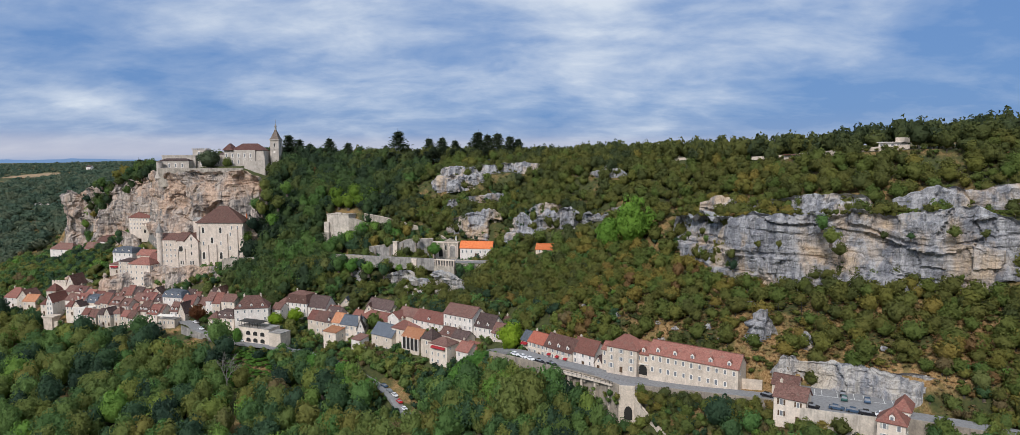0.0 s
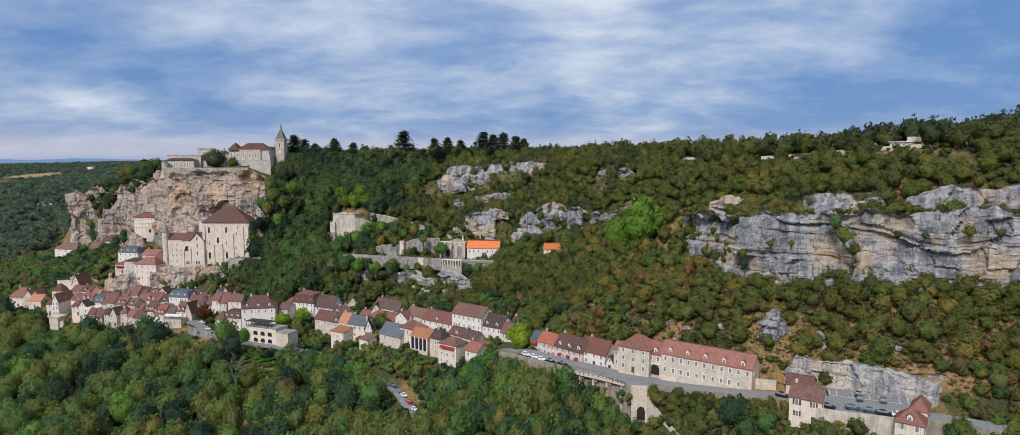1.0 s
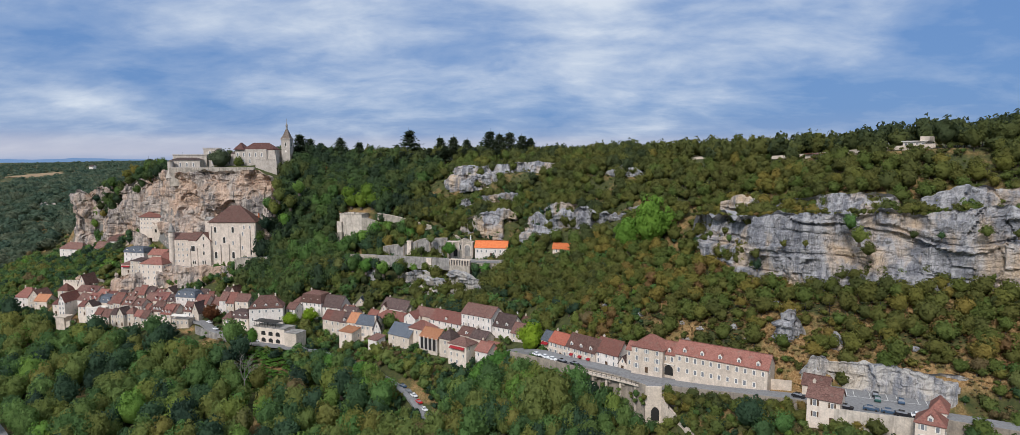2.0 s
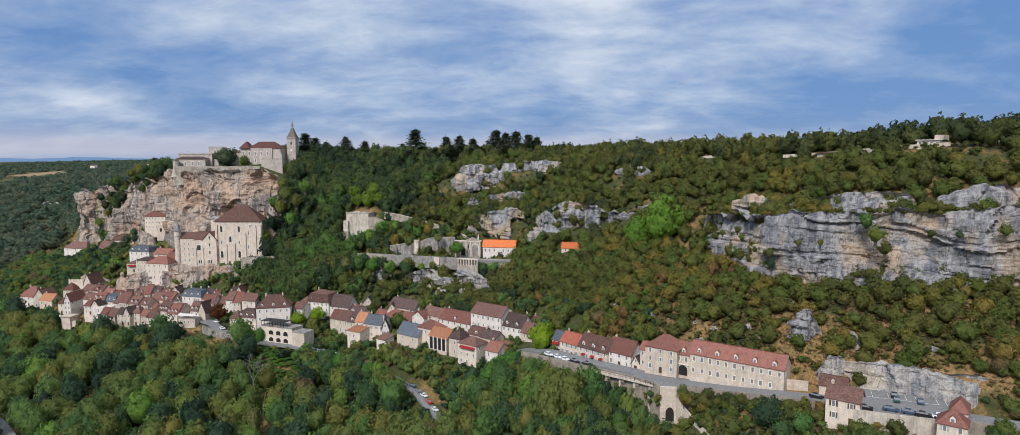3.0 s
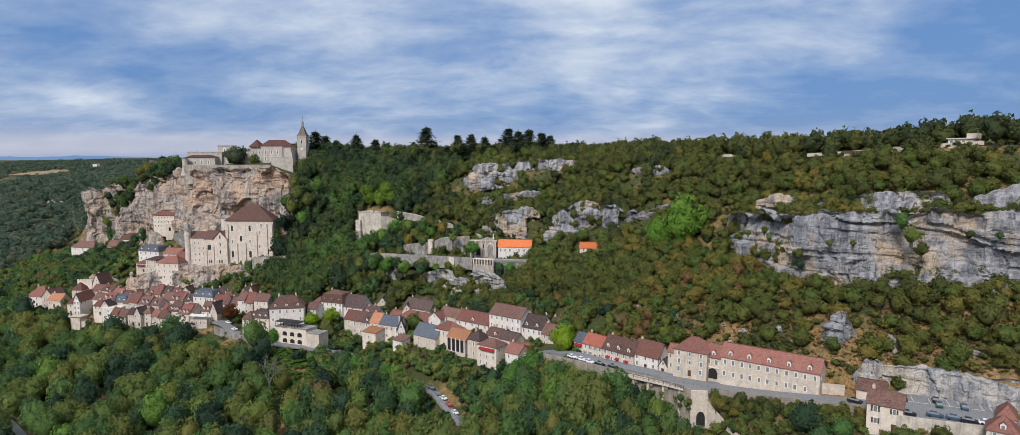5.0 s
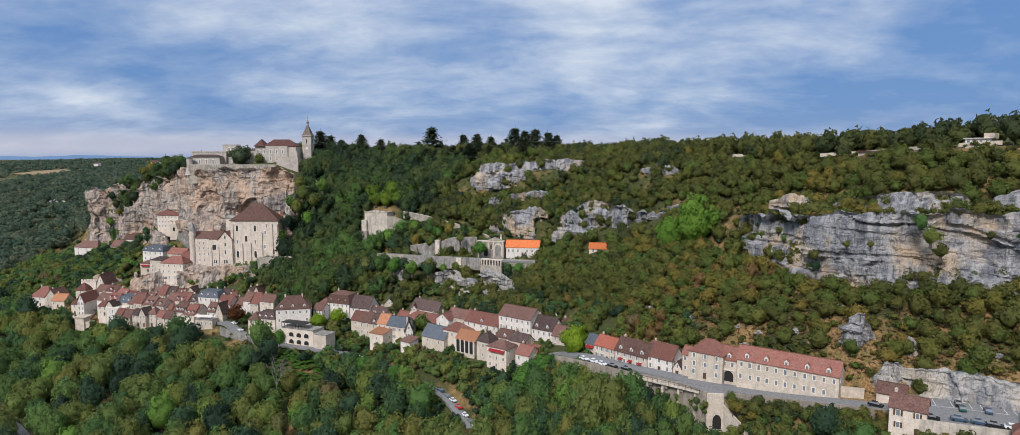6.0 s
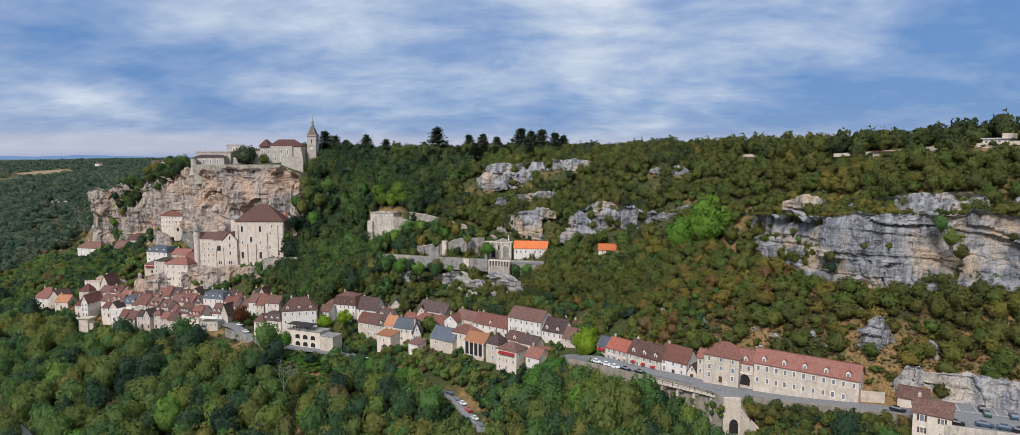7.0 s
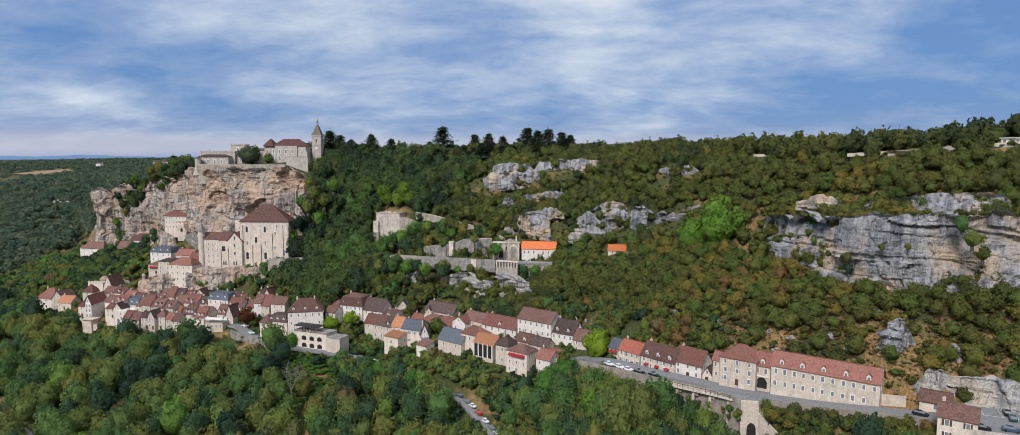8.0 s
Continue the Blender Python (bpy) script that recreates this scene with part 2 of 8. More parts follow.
M = {
    "ground": ground_material(),
    "white": wall_material("white_render", (0.78, 0.725, 0.675), (0.66, 0.60, 0.55), 0.4),
    "cream": wall_material("cream_render", (0.75, 0.65, 0.555), (0.63, 0.54, 0.455), 0.4),
    "stone": wall_material("pale_stone", (0.66, 0.57, 0.475), (0.51, 0.435, 0.36), 0.45, 1.8),
    "church": wall_material("church_stone", (0.73, 0.625, 0.535), (0.59, 0.50, 0.42), 0.45, 0.9),
    "castle_stone": wall_material("castle_stone", (0.52, 0.465, 0.41), (0.41, 0.365, 0.32), 0.55, 1.2),
    "weathered": wall_material("weathered_stone", (0.48, 0.425, 0.355), (0.26, 0.235, 0.20), 0.85, 1.2),
    "pale_masonry": wall_material("pale_masonry", (0.62, 0.55, 0.47), (0.44, 0.39, 0.335), 0.75, 0.8),
    "rubble": wall_material("rubble_stone", (0.36, 0.31, 0.25), (0.24, 0.21, 0.18), 0.7, 1.4),
    "grey_wall": wall_material("grey_masonry", (0.37, 0.35, 0.325), (0.19, 0.18, 0.17), 0.85, 1.0),
    "brown": roof_material("brown_tiles", (0.112, 0.057, 0.048), (0.20, 0.110, 0.090)),
    "red": roof_material("red_tiles", (0.150, 0.060, 0.050), (0.23, 0.10, 0.08)),
    "dark_red": roof_material("dark_red_tiles", (0.115, 0.050, 0.045), (0.19, 0.085, 0.072)),
    "pink": roof_material("pinkish_tiles", (0.190, 0.078, 0.062), (0.275, 0.124, 0.098)),
    "vermilion": roof_material("vermilion_tiles", (0.26, 0.075, 0.05), (0.35, 0.12, 0.08), (0.20, 0.12, 0.09)),
    "orange": roof_material("orange_tiles", (0.34, 0.14, 0.07), (0.44, 0.215, 0.12), (0.25, 0.15, 0.10)),
    "bright_orange": roof_material("bright_orange_tiles", (0.50, 0.12, 0.04), (0.60, 0.19, 0.07), (0.40, 0.15, 0.07)),
    "slate": roof_material("blue_slate", (0.066, 0.078, 0.096), (0.115, 0.132, 0.158), (0.10, 0.11, 0.12)),
    "stone_tiles": roof_material("stone_tiles", (0.105, 0.082, 0.068), (0.175, 0.14, 0.118)),
    "dark": roof_material("dark_tiles", (0.062, 0.042, 0.042), (0.118, 0.078, 0.070)),
    "glass": glass_material(),
    "dark_glass": plain("dark_leaded_glass", (0.05, 0.048, 0.046), 0.3, vary=0.3),
    # near-black for panels on uncut walls: the shade inside openings as a colour
    "opening": plain("painted_interior_shade", (0.025, 0.024, 0.023), 0.9),
    "frame": plain("painted_frame", (0.76, 0.72, 0.66), 0.7),
    "shutter": plain("painted_shutter", (0.42, 0.42, 0.40), 0.7),
    "wood": plain("dark_wood", (0.10, 0.06, 0.035), 0.7, vary=0.3),
    "iron": plain("dark_iron", (0.05, 0.05, 0.05), 0.5, 0.6),
    "asphalt": plain("asphalt", (0.23, 0.23, 0.235), 0.9, vary=0.25),
    "paint": plain("road_paint", (0.62, 0.62, 0.60), 0.8),
    "awning_red": plain("red_canvas", (0.30, 0.022, 0.028), 0.8),
    "awning_white": plain("pale_canvas", (0.68, 0.64, 0.58), 0.8),
    "rock_grey": rock_material("grey_limestone", (0.445, 0.44, 0.45), (0.215, 0.222, 0.246), (0.60, 0.46, 0.32), 0.50, 0.55),
    "rock_warm": rock_material("warm_limestone", (0.53, 0.455, 0.395), (0.215, 0.195, 0.185), (0.60, 0.43, 0.32), 0.475, 0.45),
    "rock_pale": rock_material("pale_quarry_limestone", (0.49, 0.465, 0.435), (0.25, 0.26, 0.285), (0.60, 0.52, 0.42), 0.485, 0.15),
    "oak": leaf_material("oak_leaves", [(0.0, (0.053, 0.073, 0.034)), (0.25, (0.099, 0.115, 0.036)), (0.5, (0.141, 0.143, 0.039)), (0.7, (0.108, 0.156, 0.039)), (0.85, (0.206, 0.180, 0.044)), (0.95, (0.240, 0.192, 0.050)), (1.0, (0.204, 0.126, 0.056))]),
    "valley": leaf_material("broad_leaves", [(0.0, (0.034, 0.063, 0.040)), (0.18, (0.057, 0.107, 0.054)), (0.36, (0.087, 0.160, 0.048)), (0.5, (0.160, 0.165, 0.046)), (0.64, (0.100, 0.200, 0.059)), (0.78, (0.192, 0.182, 0.052)), (0.92, (0.146, 0.279, 0.054)), (1.0, (0.171, 0.134, 0.065))]),
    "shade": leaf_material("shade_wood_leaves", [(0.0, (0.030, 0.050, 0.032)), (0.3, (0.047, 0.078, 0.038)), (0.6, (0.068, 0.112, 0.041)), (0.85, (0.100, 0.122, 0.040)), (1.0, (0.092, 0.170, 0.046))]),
    "cedar": leaf_material("cedar_needles", [(0.0, (0.056, 0.082, 0.050)), (1.0, (0.086, 0.112, 0.062))]),
    "vine": leaf_material("climber_leaves", [(0.0, (0.075, 0.165, 0.030)), (0.6, (0.100, 0.205, 0.036)), (1.0, (0.130, 0.215, 0.040))]),
    "plane": leaf_material("plane_leaves", [(0.0, (0.200, 0.305, 0.027)), (1.0, (0.245, 0.345, 0.032))]),
    "maple": leaf_material("maple_leaves", [(0.0, (0.125, 0.205, 0.030)), (1.0, (0.16, 0.235, 0.034))]),
    "ash": leaf_material("ash_leaves", [(0.0, (0.115, 0.225, 0.036)), (1.0, (0.145, 0.26, 0.040))]),
    "fresh": leaf_material("fresh_leaves", [(0.0, (0.088, 0.20, 0.042)), (1.0, (0.115, 0.235, 0.048))]),
    "russet": leaf_material("russet_leaves", [(0.0, (0.10, 0.035, 0.018)), (1.0, (0.13, 0.055, 0.022))]),
    "tuft": leaf_material("dry_grass", [(0.0, (0.18, 0.112, 0.046)), (0.5, (0.26, 0.165, 0.07)), (0.8, (0.13, 0.13, 0.045)), (1.0, (0.28, 0.22, 0.12))]),
    "dead_wood": plain("dead_wood", (0.21, 0.195, 0.175), 0.95, vary=0.2),
    "bark": plain("bark", (0.09, 0.075, 0.06), 0.95, vary=0.3),
    # leaves far off: aerial haze is put into this paler, bluer colour
    "hazed_leaf": leaf_material("hazed_distant_leaves", [(0.0, (0.058, 0.098, 0.070)), (0.5, (0.088, 0.128, 0.084)), (1.0, (0.135, 0.156, 0.100))]),
    "car_white": plain("white_car_paint", (0.75, 0.76, 0.77), 0.25, 0.0, 0.03),
    "car_black": plain("black_car_paint", (0.02, 0.02, 0.024), 0.2, 0.0, 0.03),
    "car_grey": plain("grey_car_paint", (0.22, 0.24, 0.26), 0.25, 0.3, 0.03),
    "car_blue": plain("blue_car_paint", (0.06, 0.10, 0.16), 0.25, 0.2, 0.03),
    "car_red": plain("red_car_paint", (0.45, 0.03, 0.03), 0.25, 0.0, 0.03),
    "car_green": plain("green_car_paint", (0.03, 0.09, 0.08), 0.25, 0.1, 0.03),
    "tyre": plain("tyre_rubber", (0.025, 0.025, 0.025), 0.9),
    "field": plain("stubble_field", (0.30, 0.21, 0.12), 0.95, vary=0.2),
    "statue": plain("white_stone", (0.75, 0.74, 0.71), 0.8),
}


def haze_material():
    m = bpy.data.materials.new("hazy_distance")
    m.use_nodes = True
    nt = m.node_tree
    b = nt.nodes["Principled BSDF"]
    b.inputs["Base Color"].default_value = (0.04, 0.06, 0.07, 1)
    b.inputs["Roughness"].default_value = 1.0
    # the blue haze is a glow given off by the hill surface itself
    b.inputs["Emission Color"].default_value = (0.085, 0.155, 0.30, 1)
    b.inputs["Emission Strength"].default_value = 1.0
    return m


M["haze"] = haze_material()
# ---------------------------------------------------------------- plan
# u runs along the valley (to the near end of the village), v runs up the hillside
def xy(u, v):
    return 0.8 * u + 0.6 * v, -0.6 * u + 0.8 * v


def uv(x, y):
    return 0.8 * x - 0.6 * y, 0.6 * x + 0.8 * y


# sections across the valley: v, z of the valley floor, slope foot, road edge, road, village back,
# cliff foot, cliff top, ledge foot, ledge top, plateau edge, plateau, far plateau
SECTIONS = {}


def station(u, *vz):
    SECTIONS[u] = vz


station(-4500, -1500, 110, -300, 60, 0, 40, 200, 60, 400, 75, 500, 80, 600, 85, 800, 95, 900, 98, 1000, 100, 1050, 101, 1200, 105, 1800, 115, 2600, 120, 4500, 124)
station(-2500, -1500, 110, -300, 20, 0, 5, 150, 15, 300, 40, 360, 50, 420, 60, 520, 75, 600, 82, 680, 88, 720, 90, 820, 95, 1200, 108, 2000, 118, 4500, 122)
station(-1600, -1500, 110, -300, 0, 0, -10, 120, 0, 200, 15, 240, 25, 280, 35, 360, 58, 420, 70, 460, 76, 480, 79, 560, 88, 900, 104, 1800, 116, 4500, 122)
station(-1200, -1500, 110, -300, -12, 40, -12, 150, 5, 200, 15, 235, 25, 270, 35, 374, 71, 395, 77, 430, 80, 440, 83, 520, 92, 800, 104, 1700, 116, 4500, 122)
station(-800, -1500, 110, -300, -12, 50, -12, 130, 8, 150, 12, 165, 16, 180, 20, 220, 36, 250, 48, 270, 58, 290, 66, 340, 80, 600, 100, 1500, 116, 4500, 122)
station(-665, -1500, 110, -300, -12, 60, -12, 120, -3, 140, 10, 150, 14, 160, 18, 200, 36, 215, 46, 240, 56, 250, 62, 290, 78, 600, 102, 1500, 116, 4500, 122)
station(-645, -1500, 110, -300, -12, 60, -12, 115, -3, 140, 11, 150, 16, 160, 20, 214, 43, 222, 86, 232, 89, 240, 91, 280, 94, 600, 106, 1500, 116, 4500, 122)
station(-600, -1500, 110, -300, -12, 62, -12, 115, -3, 150, 8.5, 164, 16, 170, 24, 218, 52, 226, 98, 236, 100, 245, 103, 280, 106, 600, 110, 1500, 116, 4500, 122)
station(-550, -1500, 110, -300, -12, 65, -12, 120, -2, 152, 11, 170, 20, 185, 30, 225, 63, 234, 106, 245, 110, 252, 112, 290, 114, 600, 112, 1500, 116, 4500, 122)
station(-500, -1500, 110, -300, -12, 66, -12, 125, -3, 149, 7, 174, 23, 195, 32, 218, 50, 228, 110, 240, 116, 250, 117, 300, 119, 600, 116, 1500, 116, 4500, 122)
station(-450, -1500, 110, -300, -12, 68, -12, 130, 0, 166, 17, 188, 25, 202, 34, 236, 49, 246, 108, 256, 116, 266, 117, 310, 119, 600, 118, 1500, 116, 4500, 122)
station(-410, -1500, 110, -300, -12, 70, -12, 135, 0, 182, 18, 200, 25, 232, 47, 240, 55, 258, 84, 270, 95, 300, 106, 335, 118, 600, 120, 1500, 117, 4500, 122)
station(-350, -1500, 110, -300, -12, 75, -12, 140, -2, 190, 15, 226, 27, 258, 55.5, 277, 57, 288, 80, 300, 88, 325, 101, 365, 120, 600, 121, 1500, 118, 4500, 122)
station(-300, -1500, 110, -300, -12, 82, -12, 145, -4, 196, 13, 234, 18.5, 258, 37, 292, 60.5, 307, 82, 334, 94, 346, 110, 380, 119, 600, 122, 1500, 118, 4500, 122)
station(-250, -1500, 110, -300, -12, 95, -12, 150, -3, 192, 8.5, 240, 30, 260, 38, 304, 62, 314, 80, 346, 97, 358, 112, 384, 119, 600, 124, 1500, 119, 4500, 122)
station(-238, -1500, 110, -300, -12, 98, -11, 152, -3, 193, 8, 239, 31, 259, 38.5, 310, 62.5, 320, 80, 344, 97, 356, 112, 383, 119.5, 600, 124, 1500, 119, 4500, 122)
station(-224, -1500, 110, -300, -12, 103, -10, 155, -3, 194, 7, 238, 32, 258, 39.5, 294, 64, 313, 80.5, 341, 96.5, 353, 112, 382, 120, 600, 125, 1500, 119, 4500, 122)
station(-200, -1500, 110, -300, -12, 110, -8, 160, -2, 196, 5.5, 236, 33, 256, 41, 289, 67, 316, 81, 336, 96, 348, 112, 380, 121, 600, 126, 1500, 120, 4500, 122)
station(-165, -1500, 110, -300, -12, 118, -4, 180, 16, 213, 30, 236, 36, 250, 46, 287, 70, 306, 82, 332, 101, 338, 107, 370, 121, 600, 127, 1500, 121, 4500, 122)
station(-150, -1500, 110, -300, -10, 120, 0, 180, 18, 211, 30, 236, 37, 248, 51, 286, 74, 300, 84, 330, 101, 336, 104, 365, 121, 600, 128, 1500, 122, 4500, 122)
station(-122, -1500, 110, -300, -10, 120, 0, 180, 18, 205, 28, 230, 41, 240, 54, 293, 78, 305, 90, 322, 102, 328, 105, 350, 121, 600, 131, 1500, 124, 4500, 122)
station(-99, -1500, 110, -300, -10, 120, 0, 174, 12, 202.5, 26, 227, 41.5, 237, 56, 271, 76, 281, 93, 296, 100.5, 300, 104, 331, 120, 600, 132, 1500, 127, 4500, 122)
station(-88, -1500, 110, -300, -10, 120, 0, 196, 23, 204, 36, 226, 42, 236, 57, 260, 75, 267, 95, 284, 100, 287, 104, 322, 120, 600, 133, 1500, 128, 4500, 122)
station(-50, -1500, 110, -300, -10, 120, 5, 184, 30, 195, 41, 221, 46, 226, 56, 253, 76, 259, 98, 264, 101, 268, 107, 298, 123, 600, 136, 1500, 132, 4500, 124)
station(0, -1500, 110, -300, -10, 120, 8, 165, 30, 188, 44, 219, 47.5, 223, 57, 252, 82, 258, 101, 262, 103, 266, 109, 298, 126, 600, 143, 1500, 138, 4500, 126)
station(80, -1500, 110, -300, -10, 120, 10, 160, 32, 180, 50, 205, 56, 212, 62, 250, 88, 257, 106, 263, 108, 268, 114, 300, 131, 600, 148, 1500, 142, 4500, 126)
station(300, -1500, 110, -300, -8, 110, 12, 150, 34, 175, 52, 200, 58, 210, 64, 248, 90, 255, 108, 262, 110, 268, 116, 300, 134, 600, 150, 1500, 144, 4500, 126)
station(1500, -1500, 110, -300, 0, 110, 15, 150, 36, 175, 55, 200, 60, 210, 66, 248, 92, 255, 110, 262, 112, 268, 118, 300, 136, 600, 150, 1500, 144, 4500, 126)
STATIONS = np.array(sorted(SECTIONS), float)
TABLE = np.array([SECTIONS[int(s)] for s in STATIONS], float).reshape(len(STATIONS), -1, 2)
CURVES = TABLE.shape[1]
for _k, _u in enumerate(STATIONS):
    # the rock faces stand in front of the ground
    if -660 < _u < -395 or -130 < _u < 200:
        TABLE[_k, 7:11, 0] += 9.0 if _u < -300 else 7.0


def section(u):
    """v and z of all the curves at u."""
    return (np.array([np.interp(u, STATIONS, TABLE[:, i, 0]) for i in range(CURVES)]),
            np.array([np.interp(u, STATIONS, TABLE[:, i, 1]) for i in range(CURVES)]))


def height_uv(u, v):
    vs, zs = section(u)
    return float(np.interp(v, vs, zs))


def height(x, y):
    return height_uv(*uv(x, y))


def rough_ground(x, y, far):
    p = Vector((x * 0.02, y * 0.02, 0.3))
    q = Vector((x * 0.11, y * 0.11, 7.3))
    return 1.6 * noise.noise(p) + 0.7 * noise.noise(q) + far * 9.0 * noise.noise(Vector((x * 0.0022, y * 0.0022, 3.1)))


def mesh_object(name, verts, faces, mat, parent=None, smooth=False):
    me = bpy.data.meshes.new(name)
    me.from_pydata(verts, [], faces)
    me.update()
    if mat:
        me.materials.append(mat)
    if smooth:
        me.polygons.foreach_set("use_smooth", [True] * len(me.polygons))
    ob = new(name, me)
    if parent:
        ob.parent = parent
    return ob


def build_ground():
    us = np.concatenate([-np.geomspace(4500, 700, 60), np.arange(-690, 90, 3.0), np.geomspace(95, 1500, 30)])
    counts = [10, 12, 8, 10, 8, 8, 8, 12, 8, 8, 10, 22, 20, 14]
    rows = []
    for u in us:
        vs, zs = section(u)
        vv, zz = [], []
        for i, n in enumerate(counts):
            f = np.arange(n) / n
            vv += list(vs[i] + (vs[i + 1] - vs[i]) * f)
            zz += list(zs[i] + (zs[i + 1] - zs[i]) * f)
        rows.append((vv + [vs[-1]], zz + [zs[-1]]))
    verts, faces = [], []
    n = len(rows[0][0])
    for u, (vv, zz) in zip(us, rows):
        for v, z in zip(vv, zz):
            x, y = xy(u, v)
            far = min(max((math.hypot(x, y) - 650) / 500, 0), 1)
            calm = 0.25 if 150 < v < 262 and -560 < u < 40 else 1.0
            verts.append((x, y, z + calm * rough_ground(x, y, far) - 0.4))
    for i in range(len(us) - 1):
        for j in range(n - 1):
            a = i * n + j
            faces.append((a, a + n, a + n + 1, a + 1))
    ob = mesh_object("ground", verts, faces, M["ground"], smooth=True)
    dry = ob.data.attributes.new("dry", "FLOAT", "POINT")
    for i, p in enumerate(ob.data.vertices):
        u, v = uv(p.co.x, p.co.y)
        dry.data[i].value = max(0.0, min(1.0, (u + 160) / 40)) * max(0.0, min(1.0, (v - 200) / 15)) * max(0.35, min(1.0, (262 - v) / 14)) if v < 300 else 0.0
    return tagged(ob, "steep green and dry-grass limestone hillside above a wooded valley", "hillside", kind="structure")


build_ground()
# ---------------------------------------------------------------- rock faces
OPEN_FRONTS = []   # u, v, how far the view in front stays open, and how many trees stay


def cliff(label, mat, line, step=1.0, deep=1.0, cap=4.0, seed=0.0, ragged=1.0, front=7.0, stay=0.12, taper=0.14, bed=1.0, tier=2.0):
    """A bedded limestone face along u, v, foot, top; it looks down the valley side."""
    pts = np.array(line, float)
    run = np.concatenate([[0], np.cumsum(np.hypot(np.diff(pts[:, 0]), np.diff(pts[:, 1])))])
    n = max(4, int(run[-1] / step))
    s = np.linspace(0, run[-1], n)
    cols = np.stack([np.interp(s, run, pts[:, i]) for i in range(4)], 1)
    tall = float((pts[:, 3] - pts[:, 2]).max())
    m = max(5, int(tall / step))
    verts, faces = [], []
    for i, (u, v, zb, zt) in enumerate(cols):
        a, b = cols[max(i - 2, 0)], cols[min(i + 2, n - 1)]
        du, dv = b[0] - a[0], b[1] - a[1]
        ln = math.hypot(du, dv) or 1.0
        nu, nv = dv / ln, -du / ln
        edge = min(1.0, min(i, n - 1 - i) / 4.0)
        ends = min(1.0, (min(i, n - 1 - i) + 0.5) / (taper * n)) ** 0.6
        top = zb + (zt - zb) * ends + ragged * edge * (2.2 * noise.noise(Vector((u * 0.09, v * 0.09, seed))) + 0.9 * noise.noise(Vector((u * 0.4, v * 0.4, seed + 5))))
        for j in range(m + 3):
            if j <= m:
                f = j / m
                z = zb - 3 + (top - zb + 3) * f
                q = Vector((u, v, z))
                warp = 0.4 * noise.noise(q * 0.03 + Vector((seed, 0, 0)))
                # beds of blocks, each set back or proud of the next, split by upright joints
                d = 0.0
                for thick, wide, amp in ((9.0, 11.0, 1.9), (3.6, 4.6, 0.85), (1.4, 2.2, 0.32)):
                    thick, wide = thick * bed, wide * bed
                    row = math.floor(z / thick + warp * 1.6 + 0.35 * noise.noise(Vector((u * 0.05, v * 0.05, thick))))
                    across = (u + 0.6 * v) / wide + 3.7 * noise.cell(Vector((row * 1.37, seed, thick))) + 0.5 * noise.noise(q * 0.12)
                    slot = math.floor(across)
                    d += amp * (noise.cell(Vector((slot * 1.73 + 0.5, row * 2.31 + 0.5, seed + thick))) - 0.5)
                    f1 = z / thick + warp * 1.6 - math.floor(z / thick + warp * 1.6)
                    d += amp * 0.22 * (f1 - 0.5)
                    if f1 < 0.10 and noise.noise(Vector((u * 0.06, v * 0.06, row * 3.1 + seed))) > 0.05:
                        d -= amp * 0.45
                    if across - slot < 0.07 and noise.cell(Vector((slot * 0.77, row * 1.9, seed))) > 0.35:
                        d -= amp * 0.6
                d += 4.2 * noise.noise(q * 0.045 + Vector((0, 3, seed))) - 2.6 * max(0.0, noise.noise(Vector((u * 0.07, v * 0.07, z * 0.13 + seed))) - 0.12) + 2.2 * noise.noise(Vector((u * 0.11, v * 0.11, z * 0.03 + seed)))
                d += 0.9 * noise.noise(Vector((u * 0.3, v * 0.3, z * 0.05))) + 0.3 * noise.noise(q * 0.6)
                d = d * deep * (0.3 + 0.7 * edge) + (1 - f) * 0.8 - f * 0.6
                if f > tier + 0.05 * noise.noise(Vector((u * 0.05, v * 0.05, seed + 2))):
                    d -= 1.8
            else:
                d = -cap * (j - m) / 2 - 0.6
                z = top + (0.25 if j == m + 1 else -1.2) + 0.5 * noise.noise(Vector((u * 0.3, v * 0.3, j)))
            if edge < 0.2 and j <= m:
                d -= 2.5 * (1 - edge * 5)
            x, y = xy(u + nu * d, v + nv * d)
            verts.append((x, y, z))
    k = m + 3
    for i in range(n - 1):
        for j in range(k - 1):
            a = i * k + j
            faces.append((a, a + k, a + k + 1, a + 1))
    for u, v, zb, zt in cols[::2]:
        OPEN_FRONTS.append((u, v, front, stay))
    ob = mesh_object("cliff", verts, faces, M[mat])
    return tagged(ob, label, "cliff", kind="structure")


cliff("long grey limestone cliff with ochre streaks above the woods", "rock_grey",
      [(-129, 301, 78, 92), (-121, 297, 76, 94.5), (-113, 283, 75, 95), (-88, 263, 73, 97), (-67, 255, 72, 100), (-50, 255, 74, 100), (-16, 254, 80, 103), (30, 252, 84, 104), (90, 250, 88, 107)], 0.54, 1.1, seed=1.0, front=2.0, taper=0.02, bed=1.5, ragged=1.5, tier=0.56)
cliff("upper grey limestone ledge over the long cliff", "rock_grey",
      [(-100, 291, 98, 101.5), (-80, 281, 99, 103.5), (-66, 273, 101, 106), (-50, 265, 102.5, 107.5), (-36, 266, 104, 107.5)], 0.6, 1.0, seed=2.0, front=4.0, stay=0.4, ragged=0.6, taper=0.05)
